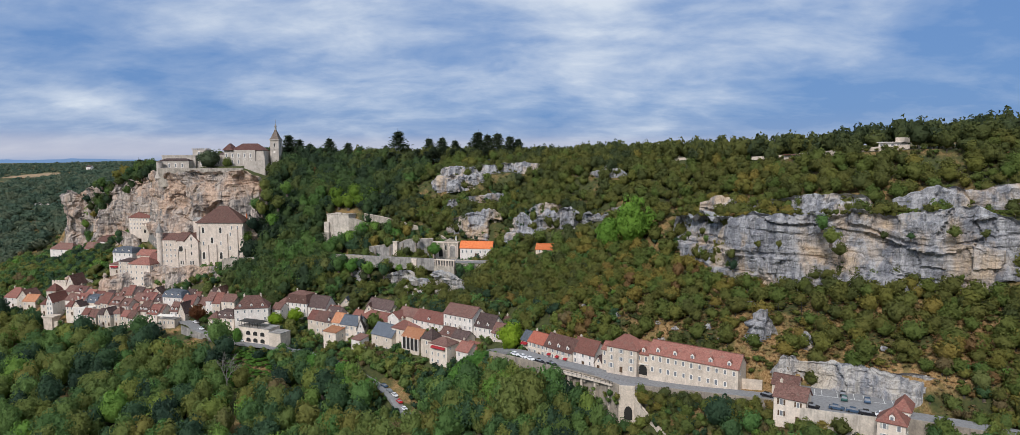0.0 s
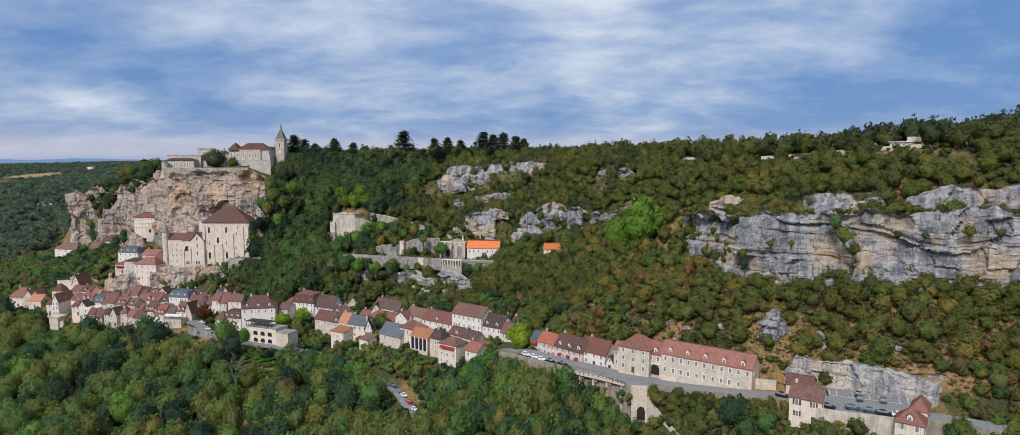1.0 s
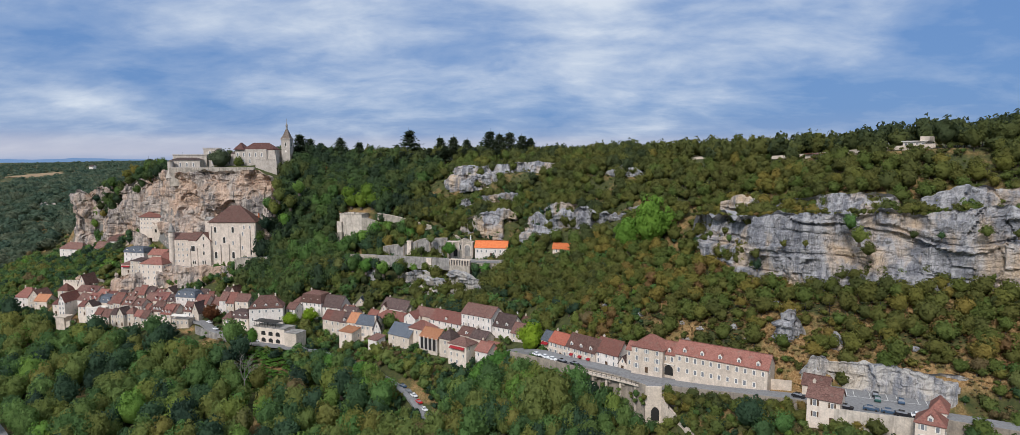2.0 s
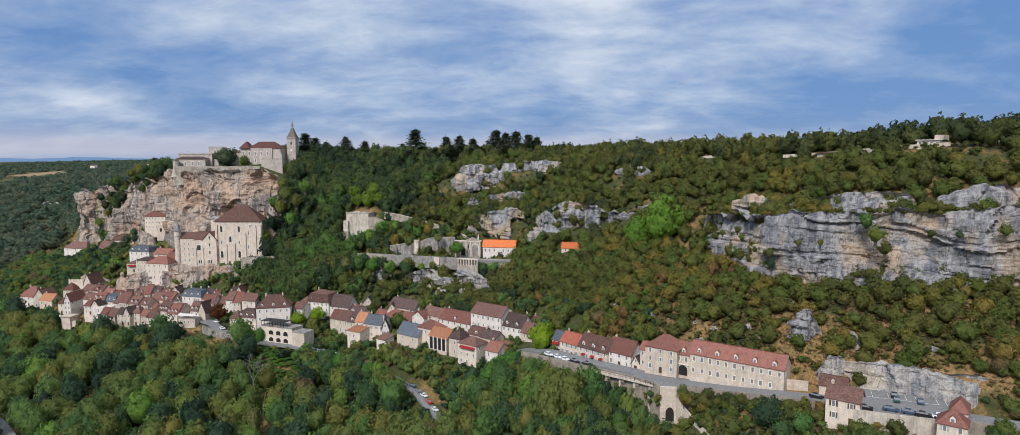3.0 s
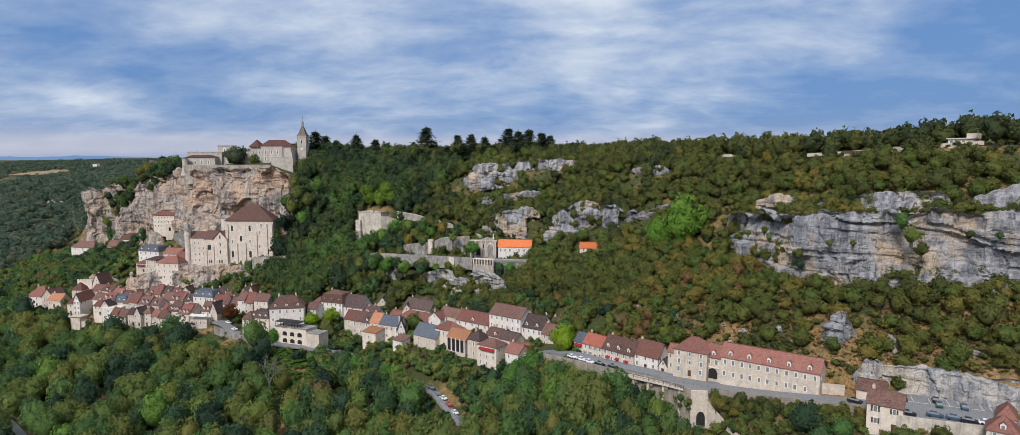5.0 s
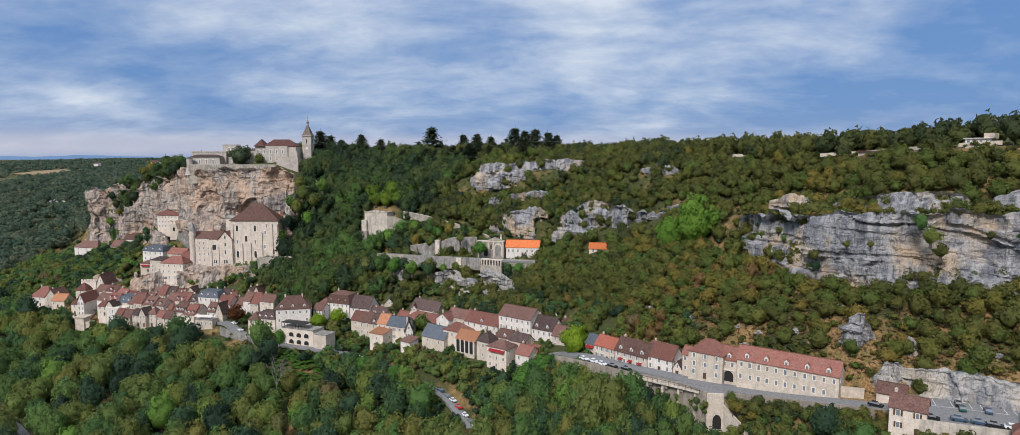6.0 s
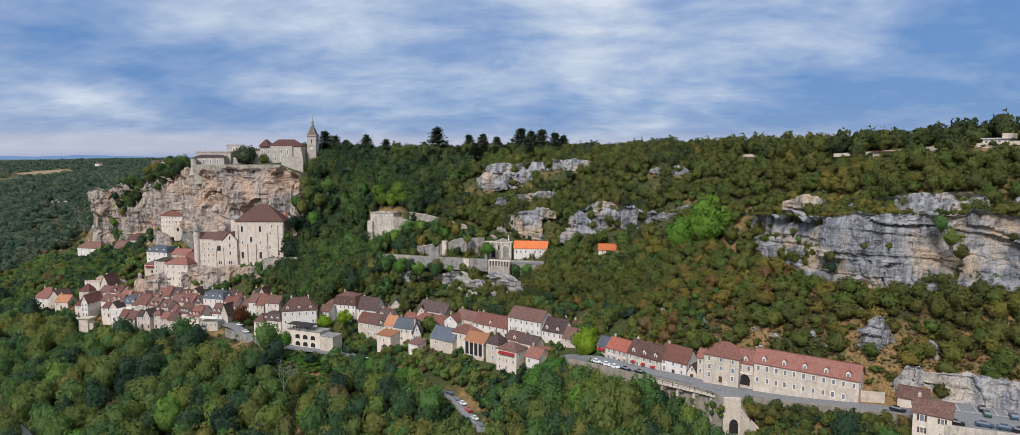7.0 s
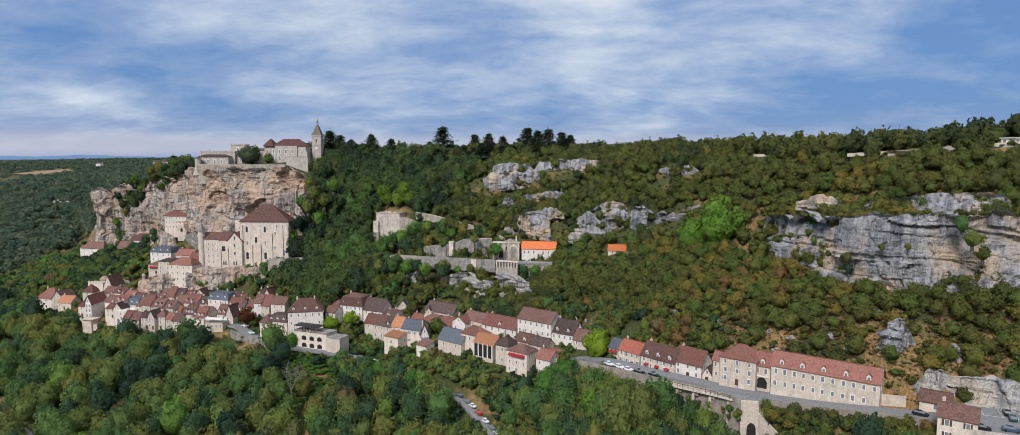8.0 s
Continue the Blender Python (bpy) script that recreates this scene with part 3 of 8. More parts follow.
cliff("short upper limestone ledge in the scrub", "rock_grey", [(-112, 297, 100, 102), (-102, 291, 99, 104), (-90, 286, 100, 103)], 0.7, 0.6, seed=13.0, front=4.0, stay=0.5)
cliff("upper limestone ledge near the plateau path", "rock_grey", [(-30, 267, 105.5, 108), (-20, 267, 106, 110), (6, 268, 107, 112), (40, 268, 108, 113)], 0.7, 0.7, seed=14.0, front=4.0, stay=0.45)
cliff("warm rock shelf under the cliff house", "rock_warm", [(-562, 226, 46, 60), (-553, 220, 45, 65), (-536, 220, 45, 65), (-524, 226, 46, 58)], 0.8, 0.7, seed=15.0)
cliff("tall warm limestone cliff under the castle", "rock_warm",
      [(-660, 234, 40, 86), (-650, 218, 40, 92), (-637, 215, 42, 94), (-629, 221, 46, 91), (-618, 225, 48, 96), (-607, 225, 48, 99), (-592, 222, 50, 99), (-560, 230, 56, 104), (-545, 233, 58, 107), (-520, 231, 52, 110.5),
       (-503, 228, 46, 111.5), (-481, 227, 45, 112), (-454, 241, 46, 112.5), (-430, 248, 46, 112.5), (-416, 252, 48, 111), (-405, 260, 52, 106)], 0.66, 1.4, seed=3.0, front=3.0, taper=0.03, bed=1.7)
cliff("grey-beige bedded rock below the sanctuary", "rock_warm",
      [(-514, 206, 28, 38), (-503, 190, 27, 40), (-492, 183, 27, 41), (-480, 184, 27, 40), (-473, 194, 30, 45), (-456, 202, 32, 48), (-443, 204, 33, 49), (-426, 216, 35, 49), (-398, 234, 42, 50)], 0.8, 0.8, seed=4.0)
cliff("pale rock outcrop behind the village roofs", "rock_pale", [(-338, 262, 36, 47), (-328, 259, 35, 54), (-314, 262, 37, 53), (-306, 266, 40, 48)], 0.6, 1.0, seed=5.0, front=4.0, stay=0.5)
cliff("broken pale rock face under the terrace lane", "rock_pale", [(-300, 266, 38, 50), (-290, 264, 37, 52), (-278, 266, 38, 55), (-266, 264, 39, 52), (-254, 268, 42, 50)], 0.6, 1.2, seed=21.0, front=4.0, stay=0.6)
cliff("grey rock step below the colonnade", "rock_pale", [(-262, 270, 46, 52), (-254, 267, 45, 57), (-244, 268, 46, 57), (-234, 272, 49, 53)], 0.6, 1.0, seed=22.0, front=4.0, stay=0.3)
cliff("grey rock band below the wooded plateau", "rock_grey",
      [(-322, 339, 105, 111), (-312, 337.5, 106, 115.5), (-295, 345, 107, 116), (-275, 356, 109, 117.5), (-258, 362, 111.5, 118.5), (-244, 366, 113.5, 118)], 0.6, 0.8, seed=6.0, ragged=0.7, front=11.0, stay=0.08, taper=0.05)
cliff("blocky grey rock step under the plateau band", "rock_grey",
      [(-323, 335, 99, 105), (-313, 333, 100, 109.5), (-300, 336, 101, 110.5), (-289, 342, 103, 110.5), (-280, 347, 105, 109)], 0.6, 1.3, seed=31.0, ragged=1.5, front=11.0, stay=0.08, taper=0.06, bed=1.3)
cliff("thin pale rock ledge in the wooded slope", "rock_grey", [(-296, 319, 87, 92), (-284, 326, 88, 96), (-270, 333, 90, 98), (-257, 340, 93, 98)], 0.6, 0.9, seed=32.0, front=9.0, stay=0.15, taper=0.08)
cliff("small pale rock ledge beside the oak wood", "rock_grey", [(-232, 322, 86, 90), (-222, 321, 86, 94), (-208, 324, 87, 94.5), (-196, 328, 90, 94)], 0.6, 1.2, seed=33.0, front=8.0, stay=0.2)
cliff("broken rock outcrop among the oaks", "rock_grey", [(-178, 322, 84, 90), (-171, 319, 83, 95), (-163, 320, 84, 94), (-156, 324, 87, 91)], 0.6, 1.3, seed=34.0, front=5.0, stay=0.3)
cliff("grey rock knob in the wooded slope", "rock_grey", [(-203, 345, 100, 112), (-187, 342, 97, 116), (-170, 345, 102, 114)], 0.8, 0.8, seed=7.0)
cliff("grey rock face beside the terrace road", "rock_grey", [(-281, 303, 66, 79), (-272, 303.5, 66, 85), (-262, 306, 67, 89), (-252, 311, 70, 88.5), (-242, 317, 75, 86)], 0.6, 1.3, seed=8.0, ragged=1.5, taper=0.06, bed=1.3)
cliff("broken grey rock band in the wooded slope", "rock_grey", [(-238, 314, 75, 83), (-225, 310, 71, 90), (-216, 308.5, 72, 86), (-208, 311, 73, 89.5), (-194, 311, 73, 92), (-181, 313, 76, 90), (-166, 318, 80, 88)], 0.55, 1.6, seed=9.0, front=9.0, stay=0.2, ragged=2.2, taper=0.05, bed=1.4)
cliff("pale quarried rock wall behind the parking", "rock_pale", [(-62, 224, 44, 52), (-56, 221, 44, 55.5), (-44, 219.5, 44, 56), (-30, 219.5, 44, 56.5), (-16, 220, 44, 57), (-8, 221, 45, 56.5), (0, 224, 47, 55)], 0.5, 0.62, seed=10.0, ragged=1.4)
cliff("grey rock rib above the outbuilding", "rock_grey", [(-71, 236, 51, 56), (-67, 230, 47, 66), (-62, 228, 46, 68), (-58, 230, 48, 64), (-55, 235, 52, 58)], 0.5, 1.0, seed=11.0)


def boulder(u, v, r, tall, seed):
    """A rounded limestone block half sunk in the slope."""
    bm = bmesh.new()
    bmesh.ops.create_icosphere(bm, subdivisions=3, radius=1.0)
    for w in bm.verts:
        q = w.co.copy()
        k = 1 + 0.45 * noise.noise(q * 1.1 + Vector((seed, 0, 0))) + 0.4 * (noise.cell(q * 2.3 + Vector((seed, seed, 0))) - 0.5) + 0.16 * noise.noise(q * 4.5 + Vector((0, seed, 0)))
        w.co = Vector((q.x * r * k, q.y * r * k, q.z * r * tall * k))
    me = bpy.data.meshes.new("boulder")
    bm.to_mesh(me)
    bm.free()
    me.materials.append(M["rock_grey"])
    ob = new("boulder", me)
    x, y = xy(u, v)
    ob.location = (x, y, height_uv(u, v) + r * tall * 0.35)
    ob.rotation_euler = (0, 0, seed)
    OPEN_FRONTS.append((u, v, 5.0, 0.15))
    tagged(ob, "weathered grey limestone boulder on the dry slope", "boulder", "boulders on the slope")


for k, (u, v, r, tall) in enumerate(((-48, 230, 2.4, 1.4), (-101, 233, 1.7, 0.8), (-97, 236, 1.3, 0.7), (-105, 238, 1.1, 0.7), (-84, 236, 1.3, 0.9), (-78, 232, 1.1, 0.8), (-126, 244, 1.6, 0.7), (-26, 231, 1.2, 0.7), (-147, 252, 1.3, 0.8), (-72, 247, 1.6, 1.0))):
    boulder(u, v, r, tall, 1.7 * k)
cliff("pale rock bands on the far wooded valley side", "rock_pale", [(-1060, 316, 50, 58), (-1030, 312, 50, 63), (-990, 308, 51, 62), (-945, 305, 54, 62)], 1.2, 1.2, seed=16.0, ragged=1.8)
cliff("pale rock bands low on the far valley side", "rock_pale", [(-930, 287, 43, 51), (-900, 278, 43, 55), (-870, 270, 43, 54), (-845, 264, 44, 51)], 1.2, 1.2, seed=17.0, ragged=1.8)
cliff("grey rocks at the end of the village", "rock_warm", [(-560, 186, 22, 32), (-545, 181, 20, 36), (-528, 184, 22, 34), (-515, 190, 24, 30)], 0.8, 0.9, seed=18.0)
# ---------------------------------------------------------------- building kit
def part(name, bm, mat, parent, label=""):
    me = bpy.data.meshes.new(name)
    bm.to_mesh(me)
    bm.free()
    if mat:
        me.materials.append(mat)
    ob = new(name, me)
    ob.parent = parent
    if label:
        tagged(ob, label)
    return ob


def shared(name, me, parent, loc=(0, 0, 0), rz=0.0, scale=(1, 1, 1)):
    ob = new(name, me)
    ob.parent = parent
    ob.location, ob.rotation_euler, ob.scale = loc, (0, 0, rz), scale
    return ob


def box(bm, x0, x1, y0, y1, z0, z1):
    vs = [bm.verts.new(p) for p in ((x0, y0, z0), (x1, y0, z0), (x1, y1, z0), (x0, y1, z0), (x0, y0, z1), (x1, y0, z1), (x1, y1, z1), (x0, y1, z1))]
    for f in ((3, 2, 1, 0), (4, 5, 6, 7), (0, 1, 5, 4), (1, 2, 6, 5), (2, 3, 7, 6), (3, 0, 4, 7)):
        bm.faces.new([vs[i] for i in f])


def solid(bm, pts, faces):
    vs = [bm.verts.new(p) for p in pts]
    for f in faces:
        bm.faces.new([vs[i] for i in f])


def slab(bm, quad, thick):
    """A roof plane: the corners of its top, thickened downwards."""
    n = len(quad)
    top = [bm.verts.new(p) for p in quad]
    low = [bm.verts.new((p[0], p[1], p[2] - thick)) for p in quad]
    bm.faces.new(top)
    bm.faces.new(low[::-1])
    for i in range(n):
        j = (i + 1) % n
        bm.faces.new((top[j], top[i], low[i], low[j]))


def mesh_of(name, mat, *boxes):
    bm = bmesh.new()
    for b in boxes:
        box(bm, *b)
    me = bpy.data.meshes.new(name)
    bm.to_mesh(me)
    bm.free()
    me.materials.append(mat)
    return me


def ring_mesh(name, mat, w, t, z0, z1, sill, y0=-0.10, y1=0.04):
    """A window surround in one piece: outer and inner rectangle, drawn out; the sill is wider."""
    o = [(-w - t - 0.06, z0 - sill), (w + t + 0.06, z0 - sill), (w + t, z1 + t), (-w - t, z1 + t)]
    i = [(-w, z0), (w, z0), (w, z1), (-w, z1)]
    bm = bmesh.new()
    v = [[bm.verts.new((p[0], y, p[1])) for p in c] for y in (y0, y1) for c in (o, i)]
    for k in range(4):
        j = (k + 1) % 4
        bm.faces.new((v[0][k], v[0][j], v[1][j], v[1][k]))
        bm.faces.new((v[2][j], v[2][k], v[3][k], v[3][j]))
        bm.faces.new((v[0][j], v[0][k], v[2][k], v[2][j]))
        bm.faces.new((v[1][k], v[1][j], v[3][j], v[3][k]))
    me = bpy.data.meshes.new(name)
    bm.to_mesh(me)
    bm.free()
    me.materials.append(mat)
    return me


# windows stand in the plane y = 0 of a facade that looks to -y
WIN_FRAME = ring_mesh("window", M["frame"], 0.45, 0.20, -0.80, 0.68, 0.14)
WIN_PANE = mesh_of("pane", M["glass"], (-0.47, 0.47, -0.035, -0.015, -0.80, 0.68))
SHUTTER = mesh_of("shutter", M["shutter"], (-0.26, 0.26, -0.13, -0.07, -0.80, 0.74))
SHUTTER_DARK = mesh_of("shutter", M["wood"], (-0.26, 0.26, -0.13, -0.07, -0.80, 0.74))
DOOR_LEAF = mesh_of("door", M["wood"], (-0.6, 0.6, -0.08, 0.03, 0.0, 2.15))


def window(parent, loc, rz, size=1.0, shutters=0, tall=1.0):
    w = shared("window", WIN_FRAME, parent, loc, rz, (size * 0.95, 1, size * tall * 1.08))
    shared("pane", WIN_PANE, w)
    if shutters:
        me = SHUTTER if shutters == 1 else SHUTTER_DARK
        for s in (-0.9, 0.9):
            shared("shutter", me, w, (s, 0, 0))
    return w


def arch_mesh(name, w, h, mat, y0=-0.06, y1=0.06, n=8):
    """A round-headed panel, w wide and h high, its foot at z = 0."""
    pts = [(-w / 2, 0), (w / 2, 0)] + [(w / 2 * math.cos(a), h - w / 2 + w / 2 * math.sin(a)) for a in [math.pi * i / n for i in range(n + 1)]]
    bm = bmesh.new()
    fr = [bm.verts.new((p[0], y0, p[1])) for p in pts]
    bk = [bm.verts.new((p[0], y1, p[1])) for p in pts]
    bm.faces.new(fr)
    bm.faces.new(bk[::-1])
    for i in range(len(pts)):
        j = (i + 1) % len(pts)
        bm.faces.new((fr[j], fr[i], bk[i], bk[j]))
    me = bpy.data.meshes.new(name)
    bm.to_mesh(me)
    bm.free()
    me.materials.append(mat)
    return me


ARCH_DARK_PANEL = arch_mesh("arch", 3.0, 3.4, M["opening"], -0.06, 0.02)


def chimney(parent, x, y, z, tall=1.6, mat="stone"):
    bm = bmesh.new()
    box(bm, x - 0.38, x + 0.38, y - 0.3, y + 0.3, z - 2.0, z + tall)
    box(bm, x - 0.46, x + 0.46, y - 0.38, y + 0.38, z + tall - 0.25, z + tall - 0.08)
    box(bm, x - 0.22, x + 0.22, y - 0.16, y + 0.16, z + tall, z + tall + 0.35)
    part("chimney", bm, M[mat], parent)


def dormer(parent, x, y, z, roof, wall):
    """A small gabled dormer with a pale front that looks to -y."""
    bm = bmesh.new()
    solid(bm, [(x - .65, y, z - .3), (x + .65, y, z - .3), (x + .65, y, z + 1.25), (x, y, z + 1.85), (x - .65, y, z + 1.25),
               (x - .65, y + 2.0, z - .3), (x + .65, y + 2.0, z - .3), (x + .65, y + 2.0, z + 1.25), (x, y + 2.0, z + 1.85), (x - .65, y + 2.0, z + 1.25)],
          [(0, 1, 2, 3, 4), (9, 8, 7, 6, 5), (1, 6, 7, 2), (5, 0, 4, 9), (2, 7, 8, 3), (3, 8, 9, 4), (0, 5, 6, 1)])
    d = part("dormer", bm, M["frame"], parent, "small pale gabled dormer")
    bm = bmesh.new()
    for s in (-1, 1):
        slab(bm, [(x, y - .12, z + 2.0), (x, y + 2.4, z + 2.0), (x + s * .85, y + 2.4, z + 1.2), (x + s * .85, y - .12, z + 1.2)][::s], 0.1)
    part("dormer_roof", bm, M[roof], d)
    shared("pane", WIN_PANE, d, (x, y - 0.03, z + 0.62), 0, (0.75, 1, 0.6))


def house(label, x, y, z, yaw, L, D, h, rh, kind="gable", wall="white", roof="brown", rows=2, cols=3, chimneys=1, dormers=0, shutters=0,
          sides="r", lift=0.0, door=1, below=5.0, name="house", group="village houses", extra=""):
    """A house with its front along +x from its front left corner. kind: gable, front (gable to the front), hip, mansard, shed, flat."""
    root = new(name)
    root.matrix_world = pose(x, y, z, 0, 0, yaw)
    tagged(root, label, "house", group)
    bm = bmesh.new()
    box(bm, 0, L, 0, D, -below, h)
    if kind == "gable":
        solid(bm, [(0, 0, h), (0, D, h), (0, D / 2, h + rh), (L, 0, h), (L, D, h), (L, D / 2, h + rh)], [(0, 2, 1), (3, 4, 5), (0, 3, 5, 2), (4, 1, 2, 5)])
    elif kind == "front":
        solid(bm, [(0, 0, h), (L, 0, h), (L / 2, 0, h + rh), (0, D, h), (L, D, h), (L / 2, D, h + rh)], [(0, 1, 2), (4, 3, 5), (1, 4, 5, 2), (3, 0, 2, 5)])
    elif kind == "shed":
        solid(bm, [(0, 0, h), (L, 0, h), (0, D, h), (L, D, h), (0, D, h + rh), (L, D, h + rh)], [(0, 1, 5, 4), (3, 2, 4, 5), (1, 3, 5), (2, 0, 4)])
    part("wall", bm, M[wall], root)
    o, t, c = 0.4, 0.22, 0.12
    slopes, ridge = [], None
    k = rh / (D / 2)
    if kind == "gable":
        zl = h + c - o * k
        slopes.append(([(-o, -o, zl), (L + o, -o, zl), (L + o, D / 2, h + rh + c), (-o, D / 2, h + rh + c)], t))
        slopes.append(([(L + o, D + o, zl), (-o, D + o, zl), (-o, D / 2, h + rh + c), (L + o, D / 2, h + rh + c)], t))
        ridge = (-o, L + o, D / 2 - 0.14, D / 2 + 0.14, h + rh + c - 0.05, h + rh + c + 0.12)
    elif kind == "front":
        k = rh / (L / 2)
        zl = h + c - o * k
        slopes.append(([(-o, D + o, zl), (-o, -o, zl), (L / 2, -o, h + rh + c), (L / 2, D + o, h + rh + c)], t))
        slopes.append(([(L + o, -o, zl), (L + o, D + o, zl), (L / 2, D + o, h + rh + c), (L / 2, -o, h + rh + c)], t))
        ridge = (L / 2 - 0.14, L / 2 + 0.14, -o, D + o, h + rh + c - 0.05, h + rh + c + 0.12)
    elif kind in ("hip", "mansard"):
        zl = h + c - o * k * 0.6
        if kind == "mansard":
            i = min(1.1, D * 0.16)
            a = [(-o, -o, zl), (L + o, -o, zl), (L + o, D + o, zl), (-o, D + o, zl)]
            b = [(i, i, h + rh * 0.72), (L - i, i, h + rh * 0.72), (L - i, D - i, h + rh * 0.72), (i, D - i, h + rh * 0.72)]
            r = [(D / 2, D / 2, h + rh), (L - D / 2, D / 2, h + rh)] if L > D else [(L / 2, L / 2, h + rh), (L / 2, D - L / 2, h + rh)]
            for q in range(4):
                slopes.append(([a[q], a[(q + 1) % 4], b[(q + 1) % 4], b[q]], t))
            a = b
        else:
            a = [(-o, -o, zl), (L + o, -o, zl), (L + o, D + o, zl), (-o, D + o, zl)]
            r = [(D / 2, D / 2, h + rh), (L - D / 2, D / 2, h + rh)] if L >= D else [(L / 2, L / 2, h + rh), (L / 2, D - L / 2, h + rh)]
        if L >= D:
            quads = [[a[0], a[1], r[1], r[0]], [a[2], a[3], r[0], r[1]], [a[1], a[2], r[1]], [a[3], a[0], r[0]]]
        else:
            quads = [[a[1], a[2], r[1], r[0]], [a[3], a[0], r[0], r[1]], [a[0], a[1], r[0]], [a[2], a[3], r[1]]]
        for q in quads:
            slopes.append((q, t))
    elif kind == "shed":
        k = rh / D
        slopes.append(([(-o, -o, h + c - o * k), (L + o, -o, h + c - o * k), (L + o, D + o, h + rh + c + o * k), (-o, D + o, h + rh + c + o * k)], t))
    else:
        ridge = (-0.15, L + 0.15, -0.15, D + 0.15, h - 0.05, h + 0.3)
    for quad, thick in slopes:
        bm = bmesh.new()
        slab(bm, quad, thick)
        part("roof_slope", bm, M[roof], root)
    if ridge:
        bm = bmesh.new()
        box(bm, *ridge)
        part("ridge" if slopes else "flat_roof", bm, M[roof], root)
    rng = random.Random(int(x * 13 + y * 7))
    # openings, facade by facade
    faces = [("f", L, cols)]
    if "r" in sides:
        faces.append(("r", D, max(1, round(D / 4))))
    if "l" in sides:
        faces.append(("l", D, max(1, round(D / 4))))
    step = (h - 0.6 - lift) / max(rows, 1)
    for side, width, n in faces:
        for r in range(rows):
            for q in range(n):
                if side != "f" and rng.random() < 0.35:
                    continue
                s = width * (q + 0.5) / n + rng.uniform(-0.15, 0.15)
                zc = lift + 0.6 + step * (r + 0.55)
                if r == 0 and side == "f" and door and q == n // 2:
                    shared("door", DOOR_LEAF, root, (s, 0, lift + 0.1))
                    continue
                if rng.random() < 0.08:
                    continue
                loc, rz = ((s, 0, zc), 0) if side == "f" else ((L, s, zc), radians(90)) if side == "r" else ((0, D - s, zc), radians(-90))
                window(root, loc, rz, rng.uniform(0.85, 1.05), shutters if rng.random() < 0.75 else 0)
    if kind == "front" and rh > 2:
        window(root, (L / 2, 0, h + rh * 0.35), 0, 0.75)
    for i in range(chimneys):
        cx = L * (0.12 if i == 0 else 0.9 if i == 1 else 0.5)
        if kind in ("hip", "mansard"):
            cx = L * (0.25 + 0.5 * i)
        cy = D * (0.55 if kind != "front" else 0.35)
        chimney(root, cx if kind != "front" else L * 0.3, cy, h + (rh if kind != "flat" else 0.2) * 0.85)
    for i in range(dormers):
        dx = L * (i + 0.5) / dormers
        dy = D * (0.05 if kind != "mansard" else 0.02)
        dormer(root, dx, dy, h + (k * dy if kind != "mansard" else 0.45), roof, wall)
    if extra == "arcade":
        for r in range(3):
            for q in range(3):
                ax = L * (0.30 + 0.24 * q)
                shared("arch", ARCH_DARK_PANEL, root, (ax, 0, 0.8 + 3.9 * r), 0, (1, 1, 0.95 if r == 0 else 0.7))
        bm = bmesh.new()
        box(bm, -0.3, L * 0.75, -0.5, D - 1, h + 0.3, h + 0.5)
        part("terrace_floor", bm, M["grey_wall"], root)
        for q in range(9):
            bm = bmesh.new()
            box(bm, L * 0.09 * q, L * 0.09 * q + 0.18, -0.3, -0.1, h + 0.5, h + 3.0)
            part("post", bm, M["iron"], root)
        bm = bmesh.new()
        box(bm, -0.3, L * 0.75, -0.5, D - 3, h + 3.0, h + 3.2)
        part("canopy", bm, M["iron"], root, "dark flat terrace canopy")
    if extra == "pillars":
        # flat dark sheet on the wall, coloured as the gallery's shade
        bm = bmesh.new()
        box(bm, 0.3, L - 0.3, -0.09, -0.01, -3.4, h - 0.3)
        part("gallery_shade_panel", bm, M["opening"], root, "dark panel for the shade of the gallery between pillars")
        for q in range(5):
            bm = bmesh.new()
            px = 0.2 + (L - 0.9) * q / 4
            box(bm, px, px + 0.55, -0.45, 0.0, -4.0, h)
            part("pillar", bm, M["white"], root)
        bm = bmesh.new()
        box(bm, -0.3, L + 0.3, -0.6, 0, -6.5, -3.5)
        part("gallery_base", bm, M["stone"], root)
    if extra == "garage":
        shared("arch", ARCH_DARK_PANEL, root, (L / 2, 0, 0.2), 0, (1.15, 1, 1.1))
        bm = bmesh.new()
        box(bm, 0.4, L - 0.4, -0.5, 0, 4.2, 4.5)
        part("balcony", bm, M["frame"], root)
    if extra in ("red_awning", "pale_awning"):
        bm = bmesh.new()
        w0, zt = (0.15 * L, h - 0.9) if extra == "red_awning" else (0.2, h + 3.0)
        slab(bm, [(w0, -1.5, zt - 0.8), (L - w0 * 0.5, -1.5, zt - 0.8), (L - w0 * 0.5, 1.0 if extra != "red_awning" else 0.0, zt), (w0, 1.0 if extra != "red_awning" else 0.0, zt)], 0.08)
        part("awning", bm, M["awning_red" if extra == "red_awning" else "awning_white"], root, "red canvas awning" if extra == "red_awning" else "pale canvas awning")
    if extra == "shopfront":
        for q in range(3):
            bm = bmesh.new()
            ax = L * (0.2 + 0.3 * q)
            slab(bm, [(ax - 0.9, -1.2, 2.2), (ax + 0.9, -1.2, 2.2), (ax + 0.9, 0, 2.8), (ax - 0.9, 0, 2.8)], 0.06)
            part("awning", bm, M["awning_red"], root, "small red awning")
    if extra == "merlons":
        for q in range(5):
            bm = bmesh.new()
